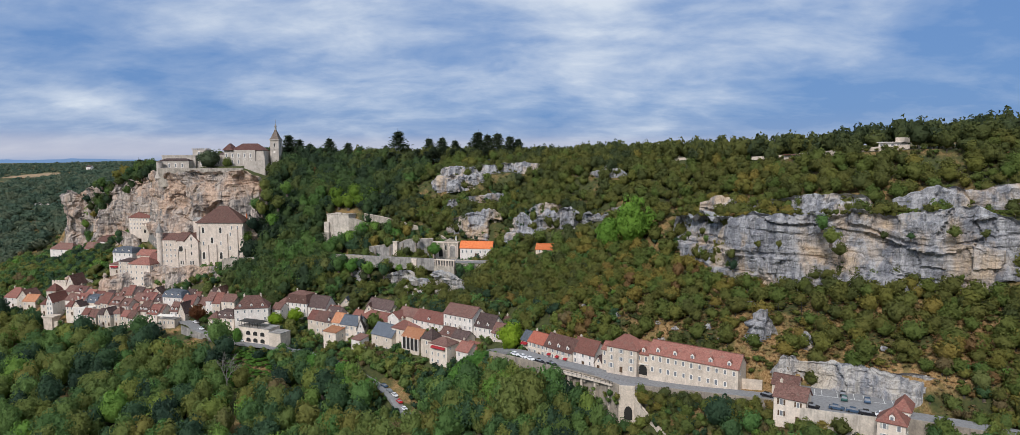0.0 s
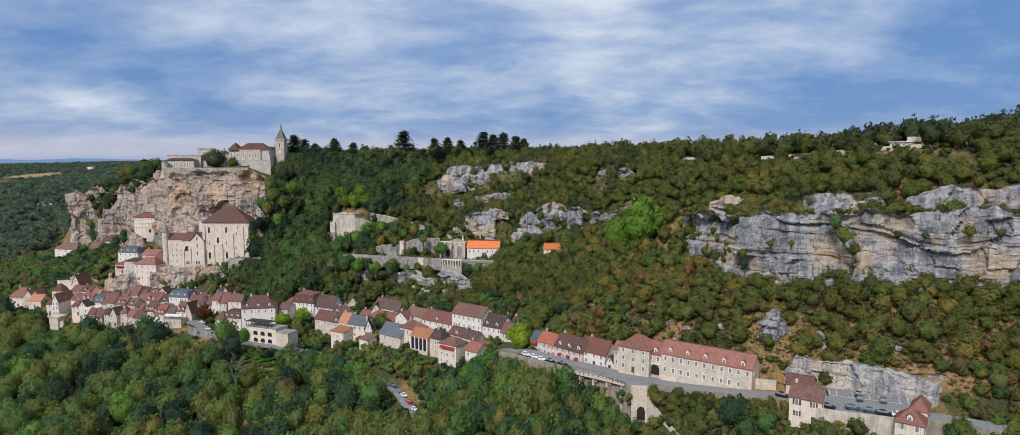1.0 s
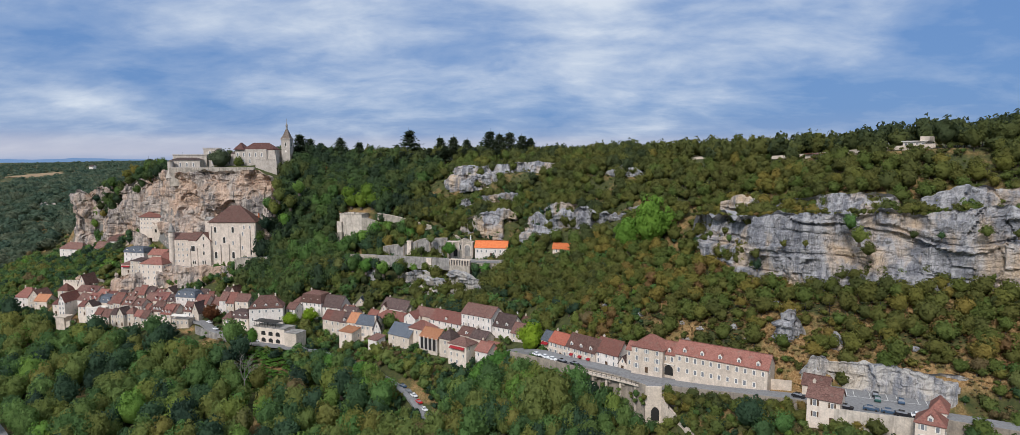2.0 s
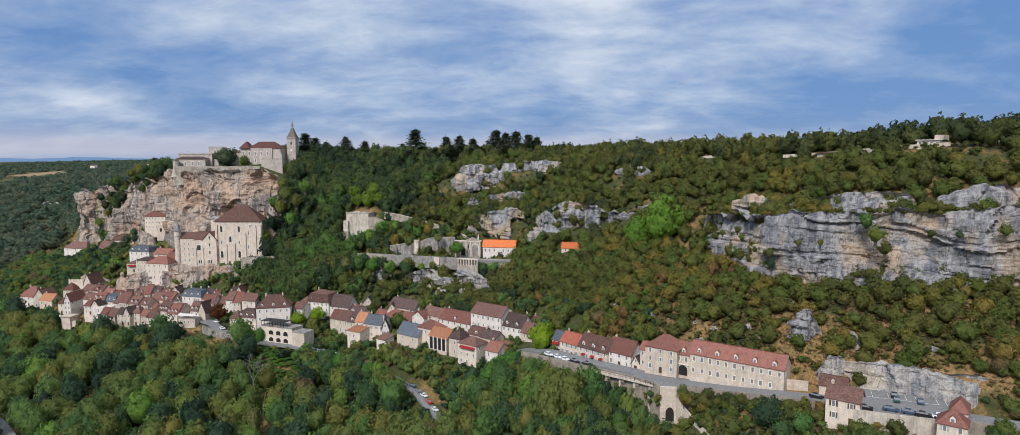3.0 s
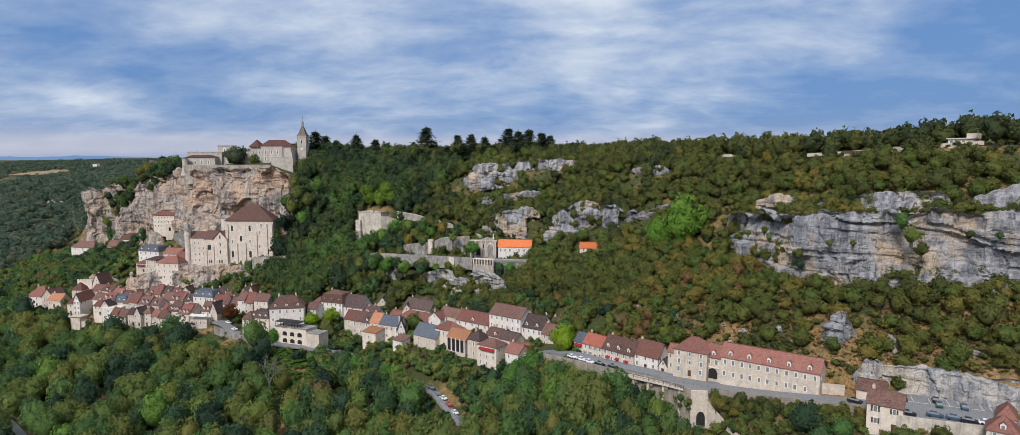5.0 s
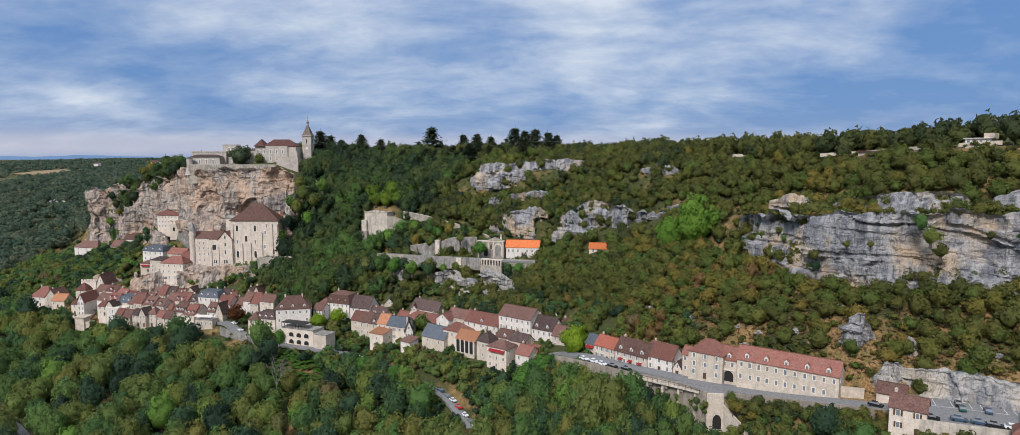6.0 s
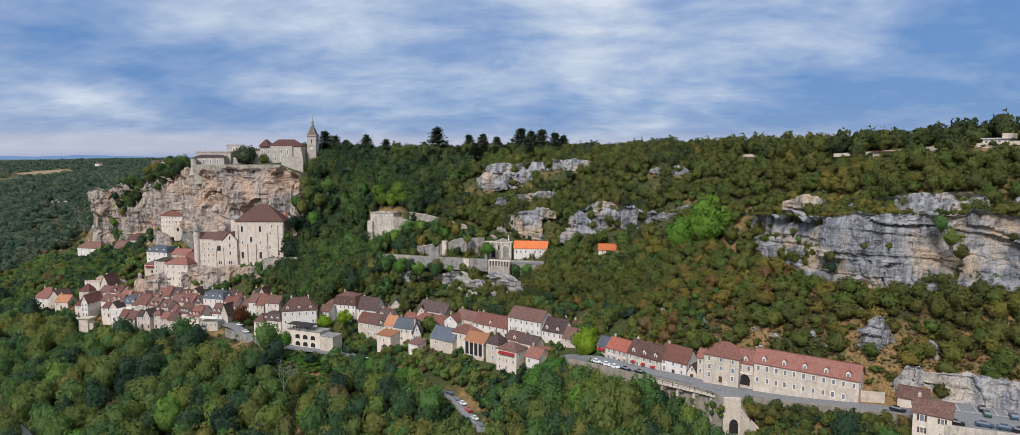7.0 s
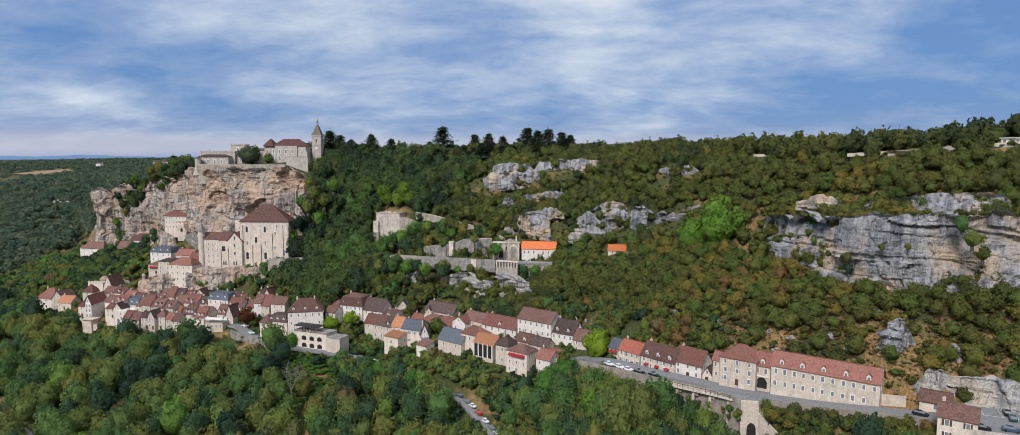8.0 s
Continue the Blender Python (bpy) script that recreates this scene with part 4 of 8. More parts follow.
            box(bm, L * q / 5, L * q / 5 + 1.2, 0, 0.6, h, h + 1.3)
            part("merlon", bm, M[wall], root)
    FOOTPRINTS.append((x, y, radians(yaw), L, D))
    return root


FOOTPRINTS = []
# ---------------------------------------------------------------- roads and retaining walls
ROAD_LINES = []


def smooth_line(pts, step=2.0):
    p = np.array(pts, float)
    q = [p[0]]
    for i in range(len(p) - 1):
        a, b, c, d = p[max(i - 1, 0)], p[i], p[i + 1], p[min(i + 2, len(p) - 1)]
        n = max(2, int(np.linalg.norm(c - b) / step))
        for k in range(1, n + 1):
            t = k / n
            q.append(0.5 * (2 * b + (c - a) * t + (2 * a - 5 * b + 4 * c - d) * t * t + (3 * b - a - 3 * c + d) * t ** 3))
    return np.array(q)


def strip(name, line, width, mat, lift=0.0, thick=0.6, off=0.0):
    """A road-like band along a line of x, y, z, with its own thickness."""
    verts, faces = [], []
    for i in range(len(line)):
        d = line[min(i + 1, len(line) - 1)] - line[max(i - 1, 0)]
        ln = math.hypot(d[0], d[1]) or 1
        n = np.array([-d[1] / ln, d[0] / ln])
        for s, z in ((-0.5, 0), (0.5, 0), (0.5, -thick), (-0.5, -thick)):
            c = line[i][:2] + n * (off + s * width)
            verts.append((c[0], c[1], line[i][2] + lift + z))
    for i in range(len(line) - 1):
        for j in range(4):
            a, b = i * 4 + j, i * 4 + (j + 1) % 4
            faces.append((a, b, b + 4, a + 4))
    faces += [(3, 2, 1, 0), tuple(len(verts) - 4 + k for k in range(4))]
    return mesh_object(name, verts, faces, M[mat])


def low_wall(name, label, line, top, foot, thick, mat, off=0.0, category="wall"):
    """A masonry wall along a line, from foot below the line to top above it."""
    l2 = np.array(line, float).copy()
    l2[:, 2] += top
    ob = strip(name, l2, thick, mat, 0.0, top + foot, off)
    return tagged(ob, label, category, kind="structure")


def road(label, pts, width, name="road"):
    line = smooth_line(pts)
    for p in line:
        p[2] = max(p[2], height(p[0], p[1]) + 0.35)
    tagged(strip(name, line, width, "asphalt", 0.15, 1.2), label, "road", kind="structure")
    for x, y, z in line[::2]:
        ROAD_LINES.append((x, y, width))
    return line


MAIN = road("grey asphalt village road curving along the hillside",
            [(150, 146, 50.5), (129, 164, 49.5), (117, 173, 49), (106, 180.5, 48.4), (95, 188.5, 47.6), (84, 198.5, 45.8), (73, 209, 43.6), (60, 219.5, 41.6), (45, 232, 40.2), (30, 247, 39.2), (14, 264, 38), (3, 277.5, 37), (-8, 296, 32.5)], 6.5)
LOWER = road("narrow grey lane winding below the village",
             [(-26, 252, 1.5), (-37.5, 267, 4.5), (-48, 283, 7.2), (-58, 297, 10.5), (-84, 322, 15.5), (-110, 339, 17), (-131, 352, 17.6), (-156, 362, 17.6), (-182, 377, 18.8), (-195, 389, 21.5), (-210, 399, 21)], 5.5)
road("grey valley road among the trees", [(-150, 150, 2), (-178, 205, -4), (-205, 245, -6), (-236, 282, -6), (-275, 316, -6), (-330, 350, -6)], 6.0)
road("pale terrace lane on a retaining wall", [(-190, 432, 54.5), (-158, 429, 56), (-135, 425, 57.5), (-105, 414, 59.5), (-85, 404, 60), (-55, 392, 60.5), (-30, 382, 61), (-14, 373, 62)], 5.0)
# the parking beside the quarried rock
PARK = smooth_line([(87, 199, 46.9), (91, 196, 47.3), (101, 189.4, 48.0), (113, 182.4, 48.7)])
tagged(strip("parking", PARK, 23.0, "asphalt", 0.05, 1.6), "grey asphalt parking with painted bays", "parking", kind="structure")
for q in PARK[::2]:
    ROAD_LINES.append((q[0], q[1], 21.0))
for i in range(10):
    k = 0.15 + 0.8 * i / 9
    p0 = PARK[int(k * (len(PARK) - 1))]
    bay = np.array([(p0[0] + 0.6 * s - 0.25 * s, p0[1] + 0.8 * s, p0[2] + 0.07) for s in (2.5, 5.5, 9.0)])
    tagged(strip("bay_line", bay, 0.16, "paint", 0.0, 0.02), "white painted bay line on the parking", "road marking", kind="structure")
tagged(strip("bay_line", np.array([(p[0] + 1.3, p[1] + 1.75, p[2] + 0.07) for p in PARK[2:-2]]), 0.2, "paint", 0.0, 0.02), "white painted edge line of the parking", "road marking", kind="structure")
low_wall("retaining_wall", "pale stone retaining wall under the parking", smooth_line([(84.5, 183.6, 47.6), (93, 178.6, 48), (102.5, 173.4, 48.6)]), 0.8, 7.0, 0.6, "pale_masonry")
low_wall("retaining_wall", "short broken pale stone wall on the bank", smooth_line([(68.5, 205, 40.2), (71.5, 199, 40.4), (74.5, 193.5, 40.4)]), 1.4, 3.0, 0.6, "pale_masonry")
EDGE = smooth_line([(-9, 276, 36.6), (4, 264, 37.4), (16, 251.5, 38.2), (24, 243.5, 38.8), (32.2, 234.5, 39.4), (38.7, 224.8, 39.8)])
low_wall("retaining_wall", "tall mottled stone retaining wall under the road", EDGE, 0.9, 13.0, 0.7, "rubble")
VIADUCT_END = smooth_line([(38.7, 224.8, 39.8), (41.4, 224.3, 39.9), (44.2, 223.7, 40.0)])
low_wall("retaining_wall", "pale stone viaduct wall with an arch", VIADUCT_END, 0.5, 20.0, 0.8, "stone")
RAMP = smooth_line([(44.2, 223.7, 36.0), (47.0, 217.5, 33.0), (51.5, 209.0, 29.4), (56, 200, 25.4)])
low_wall("retaining_wall", "pale stone ramp wall falling from the viaduct corner", RAMP, 0.6, 12.0, 0.8, "stone")
low_wall("retaining_wall", "grey stone garden wall above the road", smooth_line([(77, 216, 44), (84, 210.5, 45)]), 2.2, 2.0, 0.6, "stone")
low_wall("retaining_wall", "grey stained retaining wall under the terrace lane", smooth_line([(-92, 405, 60.0), (-85, 401.5, 60.2), (-55, 389.5, 60.7), (-45.5, 385.4, 60.8)]), 0.7, 6.5, 0.7, "grey_wall")
UPPER = smooth_line([(-90, 412.5, 64.6), (-81, 411.4, 66.0), (-72.2, 410, 67.0), (-66, 408, 69.6), (-59.3, 406, 70.6), (-48, 402.5, 71.2)])
low_wall("retaining_wall", "grey stone retaining wall above the terrace lane", UPPER, 0.4, 12.0, 0.7, "grey_wall")
low_wall("retaining_wall", "dark grey stone wall between the rock faces", smooth_line([(-53, 425, 86.2), (-45, 422.5, 86.4), (-36.8, 420, 86.4)]), 0.4, 8.0, 0.7, "grey_wall")
low_wall("retaining_wall", "pale broken stone wall behind the bastion", smooth_line([(-106, 446, 82.6), (-99, 445, 80.0), (-92, 443.5, 80.4), (-85, 440, 81.4)]), 0.4, 6.0, 0.7, "weathered")
low_wall("retaining_wall", "stone retaining wall beside the lane to the sanctuary", smooth_line([(-192, 429, 54.3), (-160, 426.3, 56), (-135, 422.3, 57.3), (-110, 413, 59.4), (-92, 405, 60.0)]), 0.6, 9.0, 0.7, "weathered")
low_wall("retaining_wall", "stone wall under the lane beside the convent house", smooth_line([(-31, 380.4, 61.0), (-22, 376, 61.5), (-14, 370.4, 62)]), 0.5, 9.0, 0.7, "weathered")
ZIGZAG = smooth_line([(-98, 436, 83.6), (-84.3, 430, 81.8), (-67.6, 425, 78.0), (-51.1, 419.5, 73.8), (-40.2, 408, 70.0)])
low_wall("retaining_wall", "stone wall of the zigzag path", ZIGZAG, 0.9, 3.6, 0.6, "weathered")
low_wall("retaining_wall", "pale stone wall along the plateau road", smooth_line([(118, 318, 121.5), (134, 296, 123), (142, 275, 124.5), (158, 258, 126)]), 0.4, 1.2, 0.6, "stone")
low_wall("retaining_wall", "stone parapet along the square", smooth_line([(-196, 380, 21.2), (-180, 372, 18.6), (-168, 366, 17.9)]), 0.9, 4.0, 0.6, "grey_wall")


def keep_open(line, far, stay=0.12):
    for p in line[::2]:
        OPEN_FRONTS.append((*uv(p[0], p[1]), far, stay))


keep_open(smooth_line([(118, 318, 0), (134, 296, 0), (142, 275, 0), (158, 258, 0), (170, 245, 0)]), 9.0, 0.3)
keep_open(smooth_line([(92, 381, 0), (104, 377, 0), (112, 370, 0)]), 10.0)
keep_open(smooth_line([(-118, 432, 0), (-85, 402, 0), (-55, 390, 0), (-30, 379, 0)]), 4.0, 0.4)
keep_open(smooth_line([(-100, 440, 0), (-60, 421, 0), (-36, 400, 0)]), 3.0, 0.5)
keep_open(smooth_line([(-26, 252, 0), (-37, 267, 0), (-48, 283, 0), (-53, 290, 0)]), 15.0, 0.0)
keep_open(smooth_line([(-88, 321, 0), (-98, 330, 0)]), 4.0, 0.5)
keep_open(smooth_line([(-108, 338, 0), (-118, 344, 0)]), 5.0, 0.3)
keep_open(smooth_line([(-150, 358, 0), (-182, 375, 0), (-198, 383, 0), (-212, 387, 0), (-222, 391, 0)]), 13.0, 0.15)
keep_open(smooth_line([(12, 357, 0), (24, 351, 0)]), 9.0, 0.1)
SOUTH = smooth_line([(44.6, 224.6, 40.1), (58, 217.0, 41.3), (71, 206.5, 43.3), (79.5, 198.5, 45.0), (84.5, 193.5, 46.2)])
low_wall("retaining_wall", "low mossy stone wall on the outer road edge", SOUTH, 0.55, 8.0, 0.5, "rubble")
low_wall("retaining_wall", "low stone wall on the outer edge of the rising road", smooth_line([(106.5, 175.2, 48.8), (114, 169.8, 49.2), (126, 161, 49.8), (146, 143.5, 50.8)]), 0.4, 8.0, 0.5, "rubble")
tagged(strip("coping", np.array([(p[0], p[1], p[2] + 0.62) for p in UPPER]), 1.1, "stone", 0.0, 0.2), "pale stone coping on the terrace wall", "coping", kind="structure")
tagged(strip("coping", np.array([(p[0], p[1], p[2] + 1.1) for p in ZIGZAG]), 1.0, "church", 0.0, 0.2), "pale stone coping of the zigzag path", "coping", kind="structure")
for _p in UPPER[2::4]:
    _ob = mesh_object("wall_buttress", [(_p[0] + a, _p[1] + b - 0.8, _p[2] + c) for a in (-0.5, 0.5) for b in (-0.5, 0.5) for c in (-7.4, -0.6)],
                      [(0, 1, 3, 2), (4, 6, 7, 5), (0, 4, 5, 1), (2, 3, 7, 6), (1, 5, 7, 3), (0, 2, 6, 4)], M["rubble"])
    tagged(_ob, "weathered stone buttress on the terrace wall", "buttress", kind="structure")
keep_open(EDGE[6:], 6.0, 0.0)
keep_open(VIADUCT_END, 24.0, 0.0)
keep_open(np.array([(p[0] - 4, p[1] - 1, p[2]) for p in VIADUCT_END]), 22.0, 0.0)
keep_open(RAMP, 9.0, 0.08)
keep_open(smooth_line([(-14, 371, 0), (4, 366, 0)]), 3.0)
low_wall("retaining_wall", "short pale stone wall on the wooded plateau", smooth_line([(92, 383, 121), (104, 379, 121.5), (112, 372, 122)]), 0.5, 1.5, 0.6, "stone")
# ---------------------------------------------------------------- village houses
house('cream two-storey cottage with brown tiled roof beside the parking', 78.6, 188.0, 43.1, -37, 8.9, 7, 7.4, 2.8, roof='brown', wall='cream', rows=2, cols=2, shutters=2)
house('small cream outbuilding with old brown tiled roof', 85.8, 207.0, 44.2, -37, 7.8, 6, 3.4, 2.6, roof='brown', wall='cream', rows=1, cols=1, chimneys=0, door=0)
house('tall pale house with hipped red tiled roof by the road', 98.1, 168.0, 42.1, -37, 6.6, 6.5, 9.0, 3.4, kind='hip', roof='pink', wall='cream', rows=3, cols=2, shutters=1, dormers=1, chimneys=0)
house('pale house wing with weathered red tiled roof', 108.4, 178.0, 42.2, -37, 4.1, 8, 8.0, 3, kind='hip', roof='pink', wall='cream', rows=2, cols=2, chimneys=0)
house('long two-storey stone lodging with pinkish tiled roof and dormers', 50.4, 230.0, 42.1, -37, 32.0, 8.5, 8.8, 3.8, roof='pink', wall='stone', rows=2, cols=11, dormers=5, chimneys=0, door=0)
house('recessed stone link building with an arched garage door', 46.9, 236.0, 40.9, -37, 5.5, 8.5, 8.2, 3.6, roof='pink', wall='stone', rows=1, cols=2, dormers=1, chimneys=0, lift=3.5, door=0, sides='', extra='garage')
house('three-storey stone house with hipped pinkish tiled roof', 36.7, 241.0, 40.9, -37, 12.4, 10, 9.5, 4.2, kind='hip', roof='pink', wall='stone', rows=3, cols=3, chimneys=0, shutters=1)
house('narrow stone annexe with pink tiled roof', 35.6, 245.0, 40.4, -37, 2.3, 6, 7.5, 2.4, roof='pink', wall='stone', rows=2, cols=1, chimneys=0, door=0)
house('white house with long red roof and blank gable', 25.1, 258.0, 37.8, -45, 11.3, 8, 5.8, 4.6, roof='pink', wall='white', rows=2, cols=3, chimneys=1)
house('low cream garage with a gable to the road', 33.2, 249.0, 38.1, -40, 3.6, 6, 3.2, 2.6, kind='front', roof='dark', wall='cream', rows=1, cols=1, chimneys=0)
house('stone inn with steep brown roof and small dormers', 14.5, 268.0, 37.0, -47, 15.3, 8, 5.6, 4.6, roof='brown', wall='stone', rows=2, cols=5, dormers=3, chimneys=1, shutters=1, extra='shopfront')
house('cream house with orange-red tiled roof on the street', 8.0, 281.0, 34.7, -47, 10.4, 8, 6.2, 3.6, roof='vermilion', wall='cream', rows=2, cols=4, chimneys=1, shutters=1)
house('small street house with blue slate roof and red awning', 5.0, 288.0, 33.6, -47, 5.0, 7, 6.2, 3.4, roof='slate', wall='cream', rows=2, cols=2, chimneys=0, extra='red_awning')
house('back house with red tiled roof', 12.3, 300.0, 33.6, -47, 10.1, 7, 6.0, 3.6, roof='vermilion', wall='stone', rows=1, cols=2, chimneys=1)
house('large white three-storey hotel with brown tiled roof', -33.5, 322.0, 32.2, -37, 18.9, 11, 11.5, 4.2, roof='brown', wall='white', rows=3, cols=6, chimneys=0, door=0)
house('white hotel wing with dark tiled roof and dormers', -18.1, 312.0, 31.4, -37, 11.8, 10, 8.6, 5.2, roof='dark', wall='white', rows=2, cols=4, dormers=2, chimneys=1, sides='r')
house('stone street house with brown roof beside the plane tree', -8.7, 303.0, 32.3, -37, 7.0, 8, 6.5, 4, roof='brown', wall='stone', rows=2, cols=2, chimneys=1)
house('low house with old brown roof behind the hotel', -4.5, 318.0, 34.1, -37, 10.9, 7, 5.0, 3, roof='brown', wall='stone', rows=1, cols=2, chimneys=1)
house('tall cream house with red awnings under a brown roof', -38.8, 306.0, 18.9, -37, 11.4, 9, 14.0, 2.8, kind='hip', roof='brown', wall='cream', rows=4, cols=3, chimneys=0, door=0, sides='r', extra='red_awning')
house('cream gabled house with pink tiled roof above the trees', -25.5, 300.0, 22.6, -37, 7.3, 9, 8.5, 3.4, roof='pink', wall='white', rows=2, cols=2, chimneys=1, sides='r')
house('small pink-roofed lean-to house', -21.1, 303.0, 26.0, -37, 6.5, 6, 5.5, 2.4, roof='pink', wall='white', rows=1, cols=1, chimneys=0)
house('old house with patched brown roofs and chimneys', -34.8, 315.0, 26.9, -37, 10.3, 8, 8.0, 3, roof='brown', wall='stone', rows=2, cols=2, chimneys=2, dormers=1)
house('narrow brown-roofed house over the alley', -28.4, 309.0, 27.9, -37, 9.2, 7, 7.0, 3, roof='dark', wall='stone', rows=1, cols=2, chimneys=1)
house('tall narrow stone tower house with dark hipped roof', -43.8, 313.0, 19.5, -37, 7.5, 8, 14.0, 4.2, kind='hip', roof='dark', wall='stone', rows=3, cols=1, chimneys=1, door=0)
house('terrace house with orange tiled roof on square pillars', -54.6, 322.0, 29.0, -37, 12.0, 9, 3.0, 3.8, kind='gable', roof='orange', wall='stone', rows=0, cols=1, chimneys=0, door=0, sides='', below=6.0, extra='pillars')
house('cream house with hipped orange-pink roof', -61.5, 331.0, 25.0, -37, 12.0, 9, 9.0, 3.6, kind='hip', roof='pink', wall='cream', rows=2, cols=3, chimneys=1, sides='r')
house('long house with mottled orange-brown tiled roof', -51.0, 338.0, 29.8, -37, 21.0, 9, 7.0, 4.4, roof='red', wall='white', rows=2, cols=5, chimneys=1, dormers=1)
house('house with brown roof and stone chimneys under the rock', -61.7, 352.0, 29.9, -37, 14.1, 8, 6.0, 3.6, roof='brown', wall='stone', rows=1, cols=3, chimneys=2)
house('small white house with brown roof', -67.1, 350.0, 27.9, -37, 8.7, 7, 7.0, 3.0, kind='front', roof='red', wall='white', rows=1, cols=2, chimneys=1)
house('stone chapel-like house with dark slate roof', -73.1, 336.0, 20.1, -37, 15.4, 10, 9.5, 5.0, roof='slate', wall='stone', rows=2, cols=2, chimneys=0, sides='l', door=0)
house('white gabled house with dark brown roof', -83.1, 345.0, 16.6, 10, 4.1, 13, 12.0, 5.6, kind='front', roof='dark', wall='white', rows=3, cols=3, chimneys=1, sides='r')
house('cream house with blue-grey slate roof', -94.5, 355.0, 17.2, -24, 12.4, 9, 12.5, 4.2, roof='slate', wall='cream', rows=3, cols=4, chimneys=1, shutters=1)
house('narrow house with bright orange tiled roof', -100.9, 361.0, 16.8, -24, 6.4, 9, 12.5, 4.4, roof='orange', wall='cream', rows=3, cols=2, chimneys=1)
house('narrow stone house with dark brown roof', -106.1, 365.0, 16.3, -24, 5.6, 9, 12.0, 4.4, roof='dark', wall='stone', rows=3, cols=1, chimneys=1, dormers=1)
house('tall stone house with brown roof facing the gardens', -112.6, 368.0, 16.1, -24, 7.5, 9, 12.5, 4.4, roof='brown', wall='stone', rows=3, cols=2, chimneys=2)
house('stone house end with reddish roof', -118.0, 372.0, 16.4, -24, 5.7, 9, 12.0, 4.2, roof='red', wall='stone', rows=3, cols=1, chimneys=1)
house('flat cream annexe with orange mono-pitch roof', -103.2, 352.0, 14.9, -30, 9.3, 7, 11.5, 1.4, kind='shed', roof='orange', wall='cream', rows=2, cols=1, chimneys=0)
house('low white shop with grey roof', -84.3, 338.0, 19.9, -37, 6.8, 6, 6.0, 1.5, kind='shed', roof='brown', wall='white', rows=1, cols=1, chimneys=0)
house('small gabled grey-roofed stone house', -102.3, 385.0, 26.6, 0, 7.1, 8, 7.0, 4.2, kind='front', roof='slate', wall='stone', rows=1, cols=2, chimneys=0)
house('low house with orange-red roof in the back lane', -93.3, 375.0, 22.5, -37, 12.6, 8, 6.0, 4, roof='pink', wall='stone', rows=1, cols=2, chimneys=1)
house('back-lane house with pinkish roof', -84.5, 370.0, 23.7, -37, 13.9, 8, 6.0, 3.8, roof='red', wall='cream', rows=1, cols=2, chimneys=1)
house('white house with long dark brown roof below the rock', -85.0, 378.0, 28.9, -37, 20.7, 9, 5.5, 4.6, roof='dark', wall='white', rows=1, cols=4, chimneys=1)
house('white house with hipped brown roof', -141.7, 390.0, 25.7, -20, 7.2, 8, 8.0, 3.4, kind='hip', roof='brown', wall='white', rows=3, cols=2, chimneys=0)
house('large white hotel with mansard brown roof and dormers', -135.4, 387.0, 25.1, -20, 14.7, 11, 10.0, 6.5, kind='mansard', roof='brown', wall='white', rows=3, cols=5, chimneys=1, dormers=3)
house('dark brown roofed house behind the hotel', -121.2, 383.0, 26.3, -25, 13.4, 10, 7.0, 6, roof='dark', wall='white', rows=2, cols=3, chimneys=1)
house('red roofed house by the hotel', -113.8, 380.0, 24.8, -25, 12.7, 8, 6.0, 3.5, roof='pink', wall='cream', rows=1, cols=3, chimneys=2)
house('big white corner hotel with hipped reddish-brown roof', -160.2, 371.0, 24.9, 12, 18.6, 11, 9.5, 6.5, kind='hip', roof='brown', wall='white', rows=2, cols=5, dormers=3, chimneys=2, sides='lr')
house('cream arcade building under the hotel terrace', -153.7, 362.0, 13.4, -22, 21.1, 9, 13.0, 0.3, kind='flat', roof='grey_wall', wall='cream', rows=0, cols=1, chimneys=0, door=0, sides='', extra='arcade')
house('pale garden wall building beside the arcade', -133.4, 352.0, 15.3, -22, 8.1, 8, 10.0, 0.3, kind='flat', roof='grey_wall', wall='stone', rows=0, cols=1, chimneys=0, door=0, sides='')
house('pair of cream houses with dark mansard roofs', -173.3, 377.0, 20.0, -15, 11.7, 8, 8.0, 4.6, kind='mansard', roof='dark', wall='cream', rows=2, cols=3, dormers=3, chimneys=1)
house('small cream house with hipped brown roof by the square', -177.9, 376.0, 19.4, -15, 6.3, 7, 8.0, 4.0, kind='hip', roof='brown', wall='cream', rows=2, cols=1, chimneys=0)
house('white house with brown roof behind the square', -190.4, 400.0, 24.1, -15, 4.8, 9, 9, 4.4, roof='brown', wall='white', rows=2, cols=2, chimneys=1)
house('narrow stone village house with pink tiled roof', -185.8, 398.8, 23.7, -15, 5.7, 9, 8.2, 5.5, roof='pink', wall='stone', rows=2, cols=2, chimneys=1)
house('house with dark pinkish roof', -178.8, 396.0, 25.6, -15, 9.4, 9, 8.0, 3.6, roof='brown', wall='cream', rows=2, cols=2, chimneys=1)
house('house with grey-pink roof under the rock', -203.5, 405.0, 22.8, -15, 5.7, 9, 8, 4.2, roof='brown', wall='stone', rows=2, cols=2, chimneys=1)
house('narrow stone village house with brown tiled roof', -198.0, 403.5, 22.4, -15, 7.5, 9, 7.2, 3.9, roof='brown', wall='stone', rows=2, cols=2, chimneys=1)
house('house with reddish gable roof', -207.0, 402.0, 21.6, -15, 8.8, 9, 9.0, 4.6, kind='gable', roof='red', wall='cream', rows=2, cols=2, chimneys=1)
